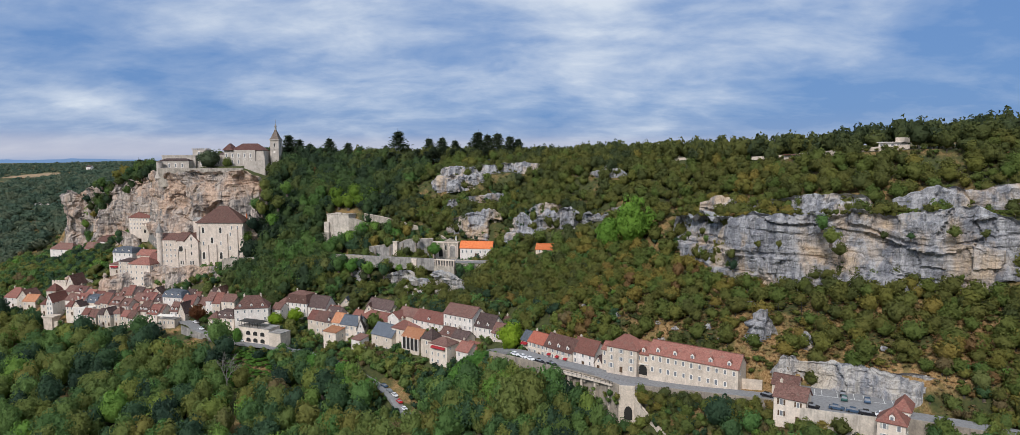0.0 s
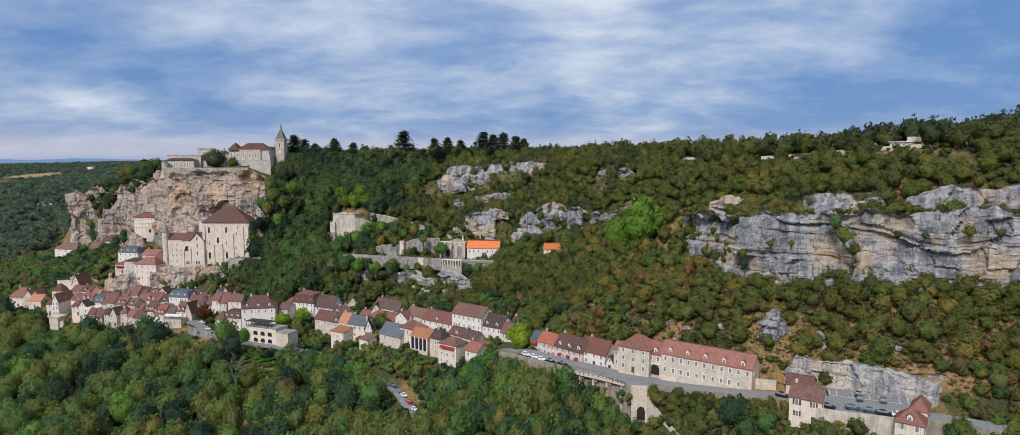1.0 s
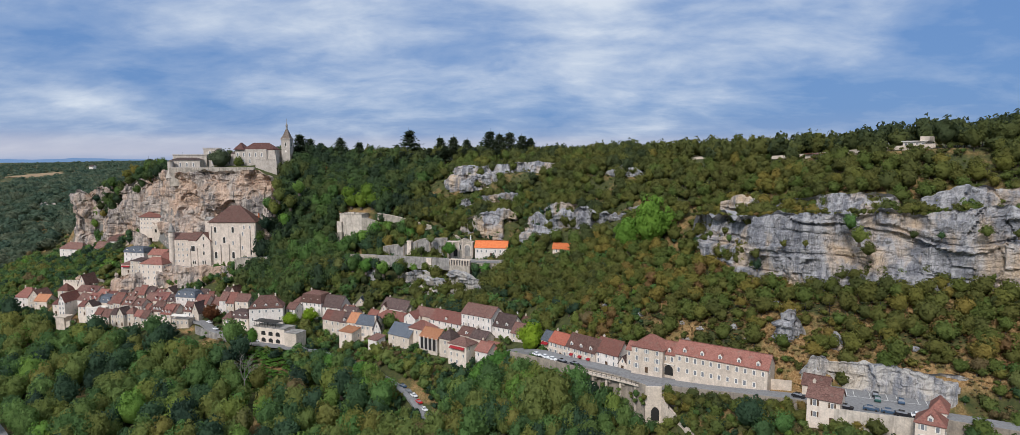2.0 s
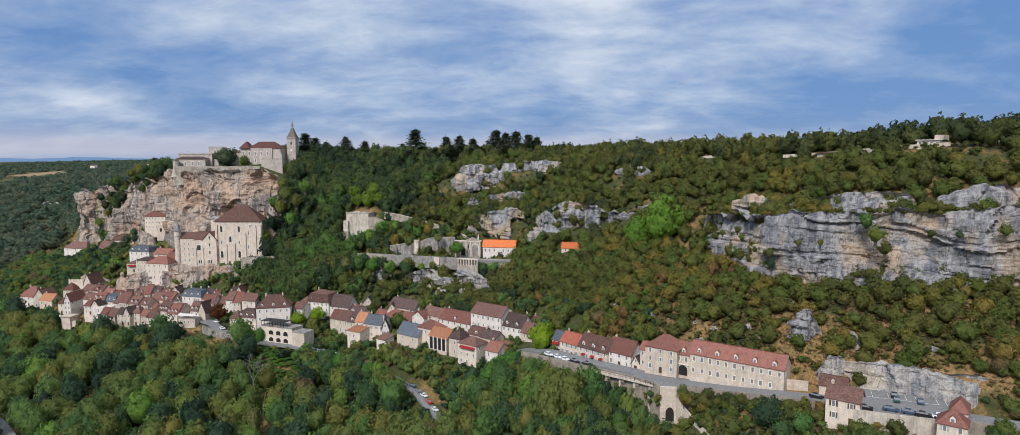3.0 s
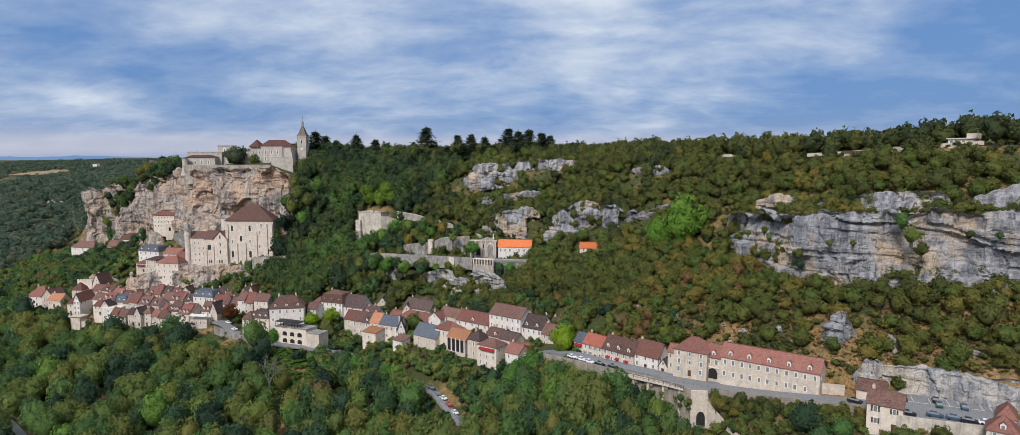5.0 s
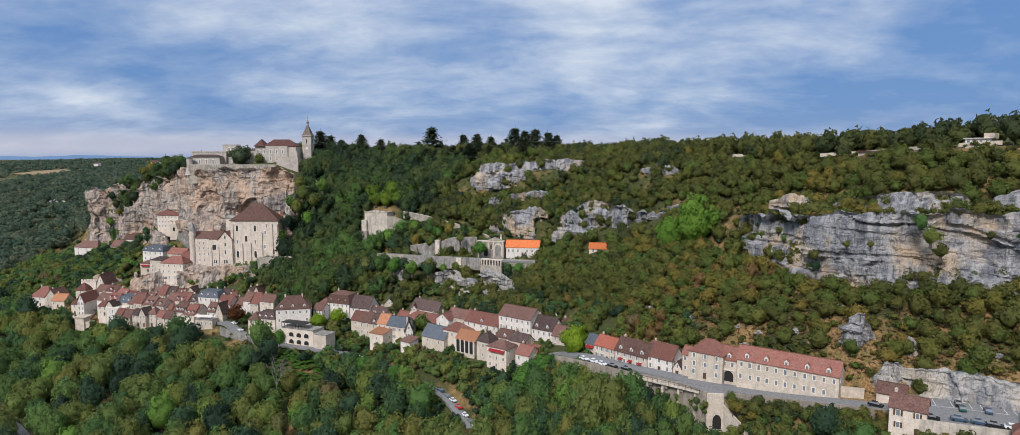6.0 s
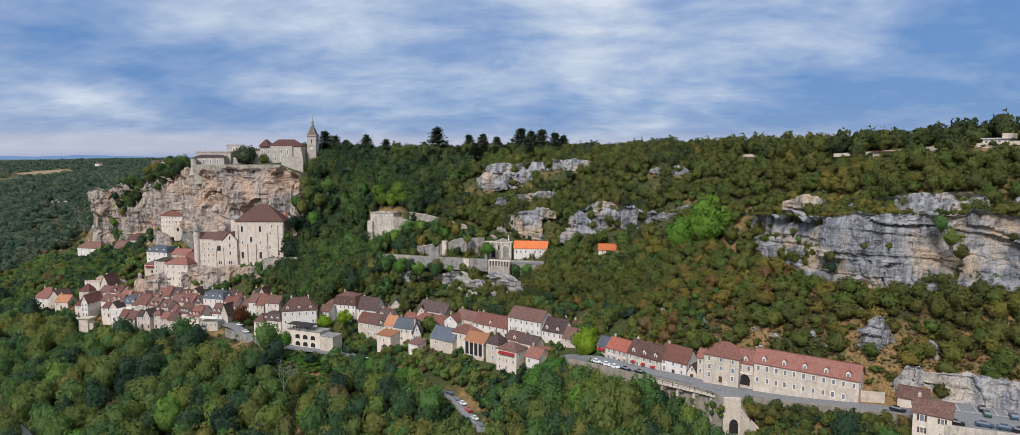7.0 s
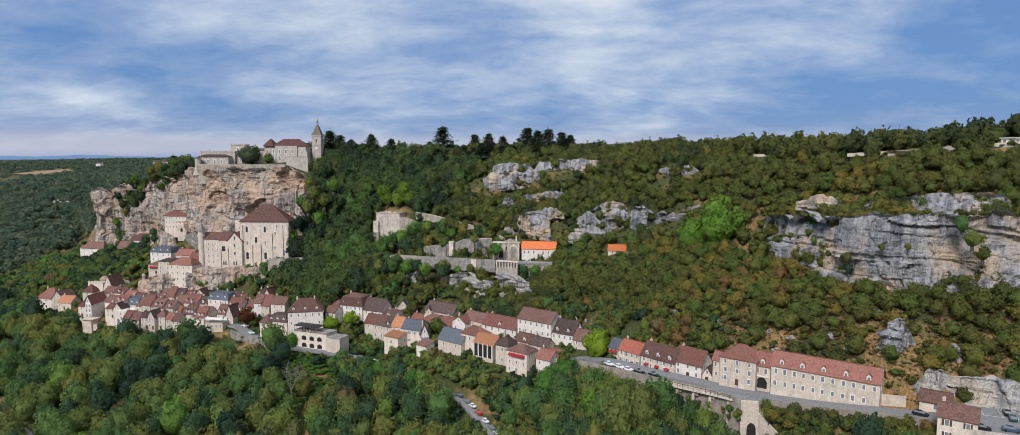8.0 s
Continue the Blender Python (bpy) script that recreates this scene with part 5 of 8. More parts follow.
house('white house with grey slate mansard and three dormers', -221.5, 408.0, 24.9, -15, 14.4, 8, 9.0, 4.6, kind='mansard', roof='slate', wall='white', rows=2, cols=4, dormers=3, chimneys=2)
house('street house with brown steep roof and dormers', -210.9, 396.0, 17.4, -15, 6.0, 8, 10, 4.8, roof='brown', wall='white', rows=2, cols=2, dormers=2, chimneys=1)
house('narrow stone village house with steep gabled dark tiled roof', -205.1, 394.4, 17.2, -15, 5.1, 8, 9.5, 6.0, kind='front', roof='dark', wall='stone', rows=2, cols=2, chimneys=1)
house('restaurant terrace building with pale awning', -215.1, 390.0, 14.6, -10, 11.1, 7, 9.0, 0.3, kind='flat', roof='grey_wall', wall='stone', rows=2, cols=4, chimneys=0, door=0, extra='pale_awning')
house('long cream house with brown roof and dormers', -231.1, 398.0, 18.0, -20, 6.5, 9, 9, 5.2, roof='brown', wall='cream', rows=2, cols=2, dormers=3, chimneys=1)
house('narrow cream village house with red tiled roof', -225.0, 395.8, 17.6, -20, 8.0, 9, 8.2, 4.8, roof='red', wall='cream', rows=2, cols=2, dormers=3, chimneys=1)
house('tall narrow cream house', -221.0, 396.0, 14.0, -15, 6.3, 8, 13.0, 4, roof='brown', wall='cream', rows=3, cols=1, chimneys=1, door=0)
house('house with pink roof by the lane', -242.6, 405.0, 17.3, -20, 5.7, 8, 8, 4, roof='pink', wall='cream', rows=2, cols=2, chimneys=1)
house('narrow stone village house with dark red tiled roof', -237.2, 403.1, 16.9, -20, 4.3, 8, 7.2, 3.7, roof='dark_red', wall='stone', rows=2, cols=2, chimneys=1, dormers=2)
house('house with brown roof and two chimneys', -251.2, 408.0, 20.0, -20, 5.0, 8, 8, 3.8, roof='brown', wall='white', rows=2, cols=2, chimneys=1)
house('narrow stone village house with brown tiled roof', -246.5, 405.7, 20.2, -20, 5.7, 8, 8.6, 3.5, roof='brown', wall='stone', rows=2, cols=2, chimneys=1, dormers=1)
house('white house with pink tiled roof', -261.2, 412.0, 19.0, -20, 5.8, 9, 9, 4.4, roof='pink', wall='white', rows=2, cols=2, chimneys=1)
house('narrow stone village house with brown tiled roof', -255.7, 409.4, 19.2, -20, 6.8, 9, 9.6, 4.0, roof='brown', wall='stone', rows=2, cols=2, chimneys=1, dormers=2)
house('brown roofed house in the back row', -247.0, 418.0, 22.2, -20, 7.8, 9, 7, 4.2, roof='brown', wall='stone', rows=1, cols=2, chimneys=1)
house('narrow cream village house with dark red tiled roof', -239.7, 414.7, 22.4, -20, 7.5, 9, 7.6, 3.9, roof='dark_red', wall='cream', rows=1, cols=2, chimneys=1, dormers=2)
house('dark red roofed house in the back row', -237.2, 415.0, 23.7, -20, 7.6, 8, 7, 3.8, roof='red', wall='white', rows=1, cols=2, chimneys=1)
house('narrow stone village house with dark tiled roof', -230.1, 412.4, 23.5, -20, 8.0, 8, 6.5, 3.5, roof='dark', wall='stone', rows=1, cols=2, chimneys=1, dormers=1)
house('grey slate roofed house with dormers', -279.8, 420.0, 19.9, -20, 12.4, 9, 8.0, 4.8, kind='mansard', roof='slate', wall='stone', rows=2, cols=3, dormers=3, chimneys=1)
house('house with grey stone roof', -269.4, 415.0, 18.7, -20, 5.0, 9, 9, 4.4, roof='brown', wall='stone', rows=2, cols=2, chimneys=1)
house('narrow stone village house with pink tiled roof', -264.7, 412.7, 19.1, -20, 6.6, 9, 9.9, 5.5, roof='pink', wall='stone', rows=2, cols=2, chimneys=1)
house('white terrace restaurant on stone arches', -281.5, 412.0, 20.4, -10, 12.0, 8, 5.0, 0.3, kind='flat', roof='frame', wall='white', rows=1, cols=4, chimneys=0, below=9)
house('house with low red roof by the terrace', -289.2, 416.0, 19.8, -15, 6.4, 8, 6, 2.6, roof='red', wall='cream', rows=2, cols=2, chimneys=1)
house('narrow stone village house with steep gabled dark tiled roof', -283.0, 413.7, 20.0, -15, 5.8, 8, 6.6, 3.2, kind='front', roof='dark', wall='stone', rows=2, cols=2, chimneys=1)
house('brown roofed house on the lane', -294.9, 424.0, 20.3, -20, 10.2, 8, 8, 3.6, roof='brown', wall='white', rows=2, cols=2, chimneys=1)
house('narrow cream village house with red tiled roof', -285.3, 419.9, 20.7, -20, 7.9, 8, 8.9, 3.3, roof='red', wall='cream', rows=2, cols=2, chimneys=1, dormers=2)
house('tall white gabled house on a stone tower', -307.5, 424.0, 17.0, -5, 4.2, 14, 10.0, 4.8, kind='front', roof='red', wall='white', rows=3, cols=2, chimneys=1, door=0, sides='r')
house('house with dark red hipped roof', -315.9, 430.0, 16.9, -10, 5.1, 8, 7.0, 3.6, kind='hip', roof='red', wall='cream', rows=2, cols=1, chimneys=1)
house('house with pinkish roof above the lane', -287.1, 432.0, 23.2, -20, 7.6, 8, 7, 3, roof='pink', wall='stone', rows=1, cols=2, chimneys=1)
house('narrow white village house with red tiled roof', -280.0, 429.4, 23.0, -20, 6.9, 8, 6.5, 2.8, roof='red', wall='white', rows=1, cols=2, chimneys=1)
house('house with brown roof below the ruined wall', -305.7, 440.0, 23.8, -20, 10.0, 8, 7, 3.4, roof='brown', wall='cream', rows=1, cols=2, chimneys=1)
house('narrow cream village house with dark red tiled roof', -296.3, 436.0, 24.0, -20, 8.7, 8, 7.6, 3.1, roof='dark_red', wall='cream', rows=1, cols=2, chimneys=1, dormers=1)
house('cream gabled house with steep brown roof', -308.7, 446.0, 25.2, -5, 5.8, 12, 9.0, 6.4, kind='front', roof='brown', wall='cream', rows=2, cols=1, chimneys=1, sides='r')
house('square house with dark red pyramid roof', -327.3, 452.0, 21.8, -10, 8.0, 7, 7.0, 4.6, kind='hip', roof='red', wall='stone', rows=2, cols=1, chimneys=0)
house('old cream ruined gatehouse with crenellated top', -327.1, 458.0, 25.7, -10, 11.8, 6, 8.0, 0.3, kind='flat', roof='stone', wall='cream', rows=1, cols=2, chimneys=0, extra='merlons')
house('white house with big red hipped roof at the village end', -372.2, 470.0, 13.3, -10, 15.7, 11, 7.0, 6.5, kind='hip', roof='pink', wall='white', rows=2, cols=3, chimneys=1)
house('house with brown roof and gable chimney', -356.1, 462.0, 13.1, -10, 10.4, 11, 8.0, 6, kind='front', roof='brown', wall='stone', rows=2, cols=2, chimneys=1)
house('low house with orange roof', -346.6, 455.0, 15.7, -10, 10.2, 9, 5.0, 4, roof='orange', wall='cream', rows=1, cols=3, chimneys=1)
house('white house with grey mansard roof on the rock', -288.9, 468.0, 45.9, -15, 17.4, 10, 8.0, 4, kind='mansard', roof='slate', wall='white', rows=2, cols=4, dormers=3, chimneys=1)
house('tall six-storey cream house with red hipped roofs', -261.4, 440.0, 29.7, -15, 17.9, 11, 20.0, 4.2, kind='hip', roof='pink', wall='cream', rows=5, cols=4, chimneys=1, door=0, sides='r')
house('tall half-timbered house with dark balcony', -271.0, 445.0, 41.8, -15, 8.8, 9, 9.0, 1, kind='shed', roof='dark', wall='stone', rows=3, cols=3, chimneys=0, door=0)
house('house with red awning terrace on the rock', -280.6, 450.0, 41.7, -15, 8.4, 8, 6.0, 1, kind='shed', roof='brown', wall='stone', rows=1, cols=2, chimneys=0, extra='red_awning')
house('pink roofed house behind the tall house', -268.1, 462.0, 46.8, -15, 13.6, 9, 6.0, 3.4, roof='pink', wall='stone', rows=1, cols=2, chimneys=1)
house('red roofed house against the chapel', -255.9, 455.0, 42.6, -15, 8.4, 8, 8.0, 4, roof='red', wall='stone', rows=1, cols=1, chimneys=0)
house('small white house under the cliff with brown roof', -389.2, 545.0, 38.8, -15, 24.3, 10, 7.0, 5, kind='hip', roof='brown', wall='white', rows=2, cols=3, chimneys=1)
house('stone house with brown roof below the cliff', -343.5, 520.0, 41.7, -10, 9.6, 9, 8.0, 4.5, roof='brown', wall='stone', rows=1, cols=2, chimneys=1)
house('small gabled house with brown roof among trees', -335.8, 525.0, 48.9, -10, 13.9, 9, 6.0, 4.5, roof='brown', wall='white', rows=1, cols=2, chimneys=1)
house('white convent house with bright orange tiled roof', -30.4, 391.6, 61.8, -8, 19.6, 8, 5.6, 3.6, roof='bright_orange', wall='white', rows=1, cols=7, chimneys=0)
house('small hut with bright orange tiled roof', 14.2, 355.0, 68.6, -14, 9.0, 7, 3.0, 2.6, roof='bright_orange', wall='cream', rows=1, cols=2, chimneys=0)
house('small stone house with brown roof below the rock', -272.8, 430.0, 21.8, -20, 6.1, 8, 7, 4, roof='dark', wall='stone', rows=2, cols=2, chimneys=1)
house('narrow stone village house with brown tiled roof', -267.1, 427.9, 21.4, -20, 7.0, 8, 6.2, 3.7, roof='brown', wall='stone', rows=2, cols=2, chimneys=1)
house('narrow cream house with dark roof below the rock', -262.2, 430.0, 22.2, -15, 5.7, 8, 8, 4.4, roof='brown', wall='cream', rows=2, cols=2, chimneys=1, dormers=1)
house('narrow stone village house with pink tiled roof', -256.7, 427.9, 22.4, -15, 4.5, 8, 8.6, 5.5, roof='pink', wall='stone', rows=2, cols=2, chimneys=1)
house('low stone house with reddish roof under the rock ledge', -251.8, 428.0, 24.5, -20, 6.2, 8, 7, 4, roof='dark', wall='stone', rows=1, cols=2, chimneys=1)
house('narrow white village house with dark red tiled roof', -246.0, 425.9, 24.3, -20, 7.1, 8, 6.5, 3.7, roof='dark_red', wall='white', rows=1, cols=2, chimneys=1)
house('steep-roofed stone house under the rock ledge', -238.3, 424.0, 23.8, -10, 9.2, 8, 8.0, 4.6, kind='front', roof='dark', wall='stone', rows=2, cols=2, chimneys=1)
house('stone house with old brown roof beside the mansard house', -211.9, 416.0, 25.2, -15, 5.9, 8, 7, 4.2, roof='dark', wall='stone', rows=1, cols=2, chimneys=1, dormers=1)
house('narrow cream village house with red tiled roof', -206.2, 414.5, 24.8, -15, 4.6, 8, 6.2, 3.9, roof='red', wall='cream', rows=1, cols=2, chimneys=1, dormers=1)
house('low brown-roofed house behind the square', -193.5, 412.0, 26.9, -15, 5.0, 8, 7, 4, roof='dark', wall='cream', rows=1, cols=2, chimneys=1)
house('narrow stone village house with steep gabled brown tiled roof', -188.7, 410.1, 27.1, -15, 5.8, 8, 7.6, 5.0, kind='front', roof='brown', wall='stone', rows=1, cols=2, chimneys=1)
house('stone front house with pinkish roof above the gardens', -270.9, 404.0, 16.5, -15, 4.6, 6, 7, 3.2, roof='pink', wall='stone', rows=2, cols=2, chimneys=1)
house('narrow stone village house with brown tiled roof', -266.5, 402.8, 16.1, -15, 6.2, 6, 6.2, 4.0, roof='brown', wall='stone', rows=2, cols=2, chimneys=1)
house('stone front house with dark roof above the gardens', -258.4, 400.0, 17.4, -20, 6.1, 6, 7, 3, roof='dark', wall='stone', rows=2, cols=2, chimneys=1)
house('narrow stone village house with steep gabled dark tiled roof', -252.7, 397.3, 17.6, -20, 5.1, 6, 7.6, 3.8, kind='front', roof='dark', wall='stone', rows=2, cols=2, chimneys=1)
house('stone front house with red roof above the gardens', -241.4, 396.0, 16.7, -15, 4.5, 6, 7.5, 3, roof='red', wall='stone', rows=2, cols=2, chimneys=1)
house('narrow stone village house with brown tiled roof', -237.1, 394.8, 16.5, -15, 5.4, 6, 7.0, 3.8, roof='brown', wall='stone', rows=2, cols=2, chimneys=1)
house('small stone house with pyramid roof above the gardens', -248.2, 398.0, 17.3, -10, 6.0, 7, 8.0, 3.4, kind='hip', roof='brown', wall='stone', rows=3, cols=1, chimneys=0)
house('white wing of the mansard hotel', -142.4, 382.0, 22.9, -20, 6.2, 8, 9.0, 3, roof='brown', wall='white', rows=3, cols=2, chimneys=0)
house('stone house with red roof in the back lane', -73.0, 358.0, 22.8, -24, 8.7, 8, 8.0, 3.6, roof='red', wall='stone', rows=2, cols=2, chimneys=1)
house('small cream gabled house in the back lane', -84.9, 372.0, 25.7, 0, 5.3, 8, 7.0, 4, kind='front', roof='brown', wall='cream', rows=2, cols=1, chimneys=0)
house('narrow stone house between the lane gables', -107.5, 374.0, 23.6, -24, 9.4, 8, 7.0, 3.6, roof='dark', wall='stone', rows=1, cols=2, chimneys=1)
# ---------------------------------------------------------------- sanctuary and castle
def thing(name, label, category, x, y, z, yaw=0.0, group=""):
    root = new(name)
    root.matrix_world = pose(x, y, z, 0, 0, yaw)
    return tagged(root, label, category, group)


ARCH_PANE = arch_mesh("arched_pane", 1.5, 4.0, M["dark_glass"], -0.10, 0.02)
ARCH_TRIM = arch_mesh("arched_window", 2.1, 4.5, M["frame"], -0.07, 0.02)
ARCH_DARK = arch_mesh("arch_shade_panel", 3.0, 3.4, M["opening"], -0.06, 0.02)


def arched(parent, loc, rz=0.0, s=1.0):
    t = shared("window", ARCH_TRIM, parent, loc, rz, (s, 1, s))
    shared("pane", ARCH_PANE, t, (0, 0, 0.2))


def simple(parent, name, mat, *boxes):
    bm = bmesh.new()
    for b in boxes:
        box(bm, *b)
    return part(name, bm, M[mat], parent)


def hip_roof(parent, mat, x0, x1, y0, y1, z, rh, over=0.5, ridge=None):
    L, D = x1 - x0, y1 - y0
    a = [(x0 - over, y0 - over, z), (x1 + over, y0 - over, z), (x1 + over, y1 + over, z), (x0 - over, y1 + over, z)]
    i = (min(L, D) / 2) if ridge is None else ridge
    r = [(x0 + i, (y0 + y1) / 2, z + rh), (x1 - i, (y0 + y1) / 2, z + rh)] if L >= D else [((x0 + x1) / 2, y0 + i, z + rh), ((x0 + x1) / 2, y1 - i, z + rh)]
    q = [[a[0], a[1], r[1], r[0]], [a[2], a[3], r[0], r[1]], [a[1], a[2], r[1]], [a[3], a[0], r[0]]] if L >= D else [[a[1], a[2], r[1], r[0]], [a[3], a[0], r[0], r[1]], [a[0], a[1], r[0]], [a[2], a[3], r[1]]]
    for f in q:
        bm = bmesh.new()
        slab(bm, f, 0.3)
        part("roof_slope", bm, M[mat], parent)


def gable_roof(parent, mat, x0, x1, y0, y1, z, rh, over=0.4, along="x"):
    if along == "x":
        c = (y0 + y1) / 2
        q = [[(x0 - over, y0 - over, z), (x1 + over, y0 - over, z), (x1 + over, c, z + rh), (x0 - over, c, z + rh)],
             [(x1 + over, y1 + over, z), (x0 - over, y1 + over, z), (x0 - over, c, z + rh), (x1 + over, c, z + rh)]]
    else:
        c = (x0 + x1) / 2
        q = [[(x0 - over, y1 + over, z), (x0 - over, y0 - over, z), (c, y0 - over, z + rh), (c, y1 + over, z + rh)],
             [(x1 + over, y0 - over, z), (x1 + over, y1 + over, z), (c, y1 + over, z + rh), (c, y0 - over, z + rh)]]
    for f in q:
        bm = bmesh.new()
        slab(bm, f, 0.25)
        part("roof_slope", bm, M[mat], parent)


def merlons(parent, mat, x0, x1, y0, y1, z, w=0.9, gap=0.8, h=1.0):
    n = max(1, int(max(x1 - x0, y1 - y0) / (w + gap)))
    for i in range(n):
        s = i * (w + gap)
        if x1 - x0 > y1 - y0:
            simple(parent, "merlon", mat, (x0 + s, x0 + s + w, y0, y1, z, z + h))
        else:
            simple(parent, "merlon", mat, (x0, x1, y0 + s, y0 + s + w, z, z + h))


def basilica():
    """Front 32 m wide, 28 m high, on the ledge."""
    root = thing("basilica", "tall pale stone basilica with buttresses and a hipped brown roof", "church", -214.8, 443.0, 49.3, -1)
    L, D, h = 32.0, 13.0, 28.5
    simple(root, "wall", "church", (0, L, 0, D, -8, h))
    hip_roof(root, "brown", 0, L, 0, D, h, 11.0, 0.7, 13.0)
    for bx, bw, top in ((0.0, 1.6, 26.0), (6.2, 1.5, 13.0), (11.8, 1.6, 13.5), (19.3, 1.8, 20.5), (25.6, 2.6, 24.0), (30.0, 1.6, 26.0)):
        simple(root, "buttress", "church", (bx, bx + bw, -0.7, 0, -6, top))
    for wx, wz, s in ((4.2, 21.0, 1.0), (16.2, 21.0, 1.0), (4.2, 3.2, 1.15), (16.2, 3.2, 1.15), (10.2, 14.0, 1.0), (28.2, 5.5, 1.0)):
        arched(root, (wx, 0, wz), 0, s)
    for wx, wz in ((4.2, 14.2), (16.2, 14.2), (23.0, 20.5), (27.5, 20.5), (24.0, 25.0), (28.0, 25.0), (27.5, 13.5), (22.6, 11.0)):
        window(root, (wx, 0, wz), 0, 1.0, tall=1.5)
    for wy in (4, 9):
        window(root, (L, wy, 20), radians(90), 1.0, tall=1.6)
        window(root, (L, wy, 10), radians(90), 1.0, tall=1.6)
    simple(root, "plinth", "stone", (-0.4, L + 0.4, -1.7, D, -9, -1.0))
    chimney(root, 30.0, 11.0, h + 2.5, 2.5, "bright_orange")
    FOOTPRINTS.append((-214.8, 443.0, radians(-1), L, D + 6))


def chapel():
    """The lower chapel block with a round corner turret."""
    root = thing("chapel", "pale stone chapel block with brown roofs and round corner turret", "church", -242.5, 445.0, 46.8, -4)
    simple(root, "wall", "church", (0, 14, 0, 12, -6, 19.0))
    bm = bmesh.new()
    box(bm, 14, 29.0, -1.5, 13, -6, 18.0)
    solid(bm, [(19.5, -1.5, 18), (29, -1.5, 18), (24.2, -1.5, 23.5), (19.5, 13, 18), (29, 13, 18), (24.2, 13, 23.5)], [(0, 1, 2), (4, 3, 5), (1, 4, 5, 2), (3, 0, 2, 5)])
    part("wall", bm, M["church"], root)
    gable_roof(root, "brown", 0.4, 13.5, 0, 12, 19.0, 4.0)
    gable_roof(root, "brown", 13.5, 20.0, -1.0, 12, 18.0, 5.6)
    gable_roof(root, "brown", 19.3, 29.2, -1.5, 13, 18.0, 5.8, 0.5, "y")
    for bx in (13.6, 18.6, 28.0):
        simple(root, "buttress", "church", (bx, bx + 1.3, -2.1, -1.5, -5, 13))
    for wx, wz in ((2.5, 4), (2.5, 8), (2.5, 12), (5.5, 4), (5.5, 8), (5.5, 12), (8.5, 4), (8.5, 8), (8.5, 12), (5.5, 15.5), (8.5, 15.5), (11.5, 8), (11.5, 12)):
        window(root, (wx, 0, wz), 0, 0.9)
    for wx, wz, s in ((17.2, 11.0, 0.9), (16.0, 11.0, 0.9), (24.2, 13.8, 0.55), (24.2, 8.5, 0.6), (24.2, 18.5, 0.6)):
        arched(root, (wx, -1.5, wz), 0, s)
    for wx in (16.5, 17.9, 23.4, 25.0):
        arched(root, (wx, -1.5, 2.0), 0, 0.62)
    bm = bmesh.new()
    bmesh.ops.create_cone(bm, cap_ends=True, segments=18, radius1=2.0, radius2=2.0, depth=30, matrix=Matrix.Translation((0.6, 0.4, 9)))
    bmesh.ops.create_cone(bm, cap_ends=True, segments=18, radius1=2.35, radius2=2.35, depth=0.7, matrix=Matrix.Translation((0.6, 0.4, 21)))
    part("turret", bm, M["church"], root)
    bm = bmesh.new()
    bmesh.ops.create_cone(bm, cap_ends=True, segments=18, radius1=2.5, radius2=0.05, depth=6.5, matrix=Matrix.Translation((0.6, 0.4, 27.2)))
    part("turret_roof", bm, M["grey_wall"], root, "grey stone cone roof")
    FOOTPRINTS.append((-242.5, 445.0, radians(-4), 30, 20))
    box_house = thing("gallery_house", "small pale stone house between chapel and cliff", "house", -224.0, 457.0, 64, -4)
    simple(box_house, "wall", "church", (0, 12, 0, 6, -8, 14))
    gable_roof(box_house, "grey_wall", 0, 12, 0, 6, 14, 2)
    for wx, wz in ((3, 8), (8, 8), (5.5, 3)):
        window(box_house, (wx, 0, wz), 0, 0.9)


def palace():
    root = thing("cliff_house", "long cream three-storey house against the cliff with orange-brown roof", "house", -297.5, 505.0, 65.5, -10)
    simple(root, "wall", "cream", (0, 20, 0, 9, -6, 10.5))
    simple(root, "annexe", "stone", (13, 20, -3.5, 0, -8, 4.0))
    hip_roof(root, "pink", 0, 20, 0, 9, 10.5, 3.8, 0.6)
    for r in range(3):
        for c in range(7):
            if not (r == 0 and c > 4):
                window(root, (1.6 + c * 2.75, 0, 2.2 + r * 3.3), 0, 0.85)
    shared("arch", ARCH_DARK, root, (16.5, -3.55, -1), 0, (0.6, 1, 0.8))
    FOOTPRINTS.append((-300.5, 506.0, radians(-10), 20, 9))


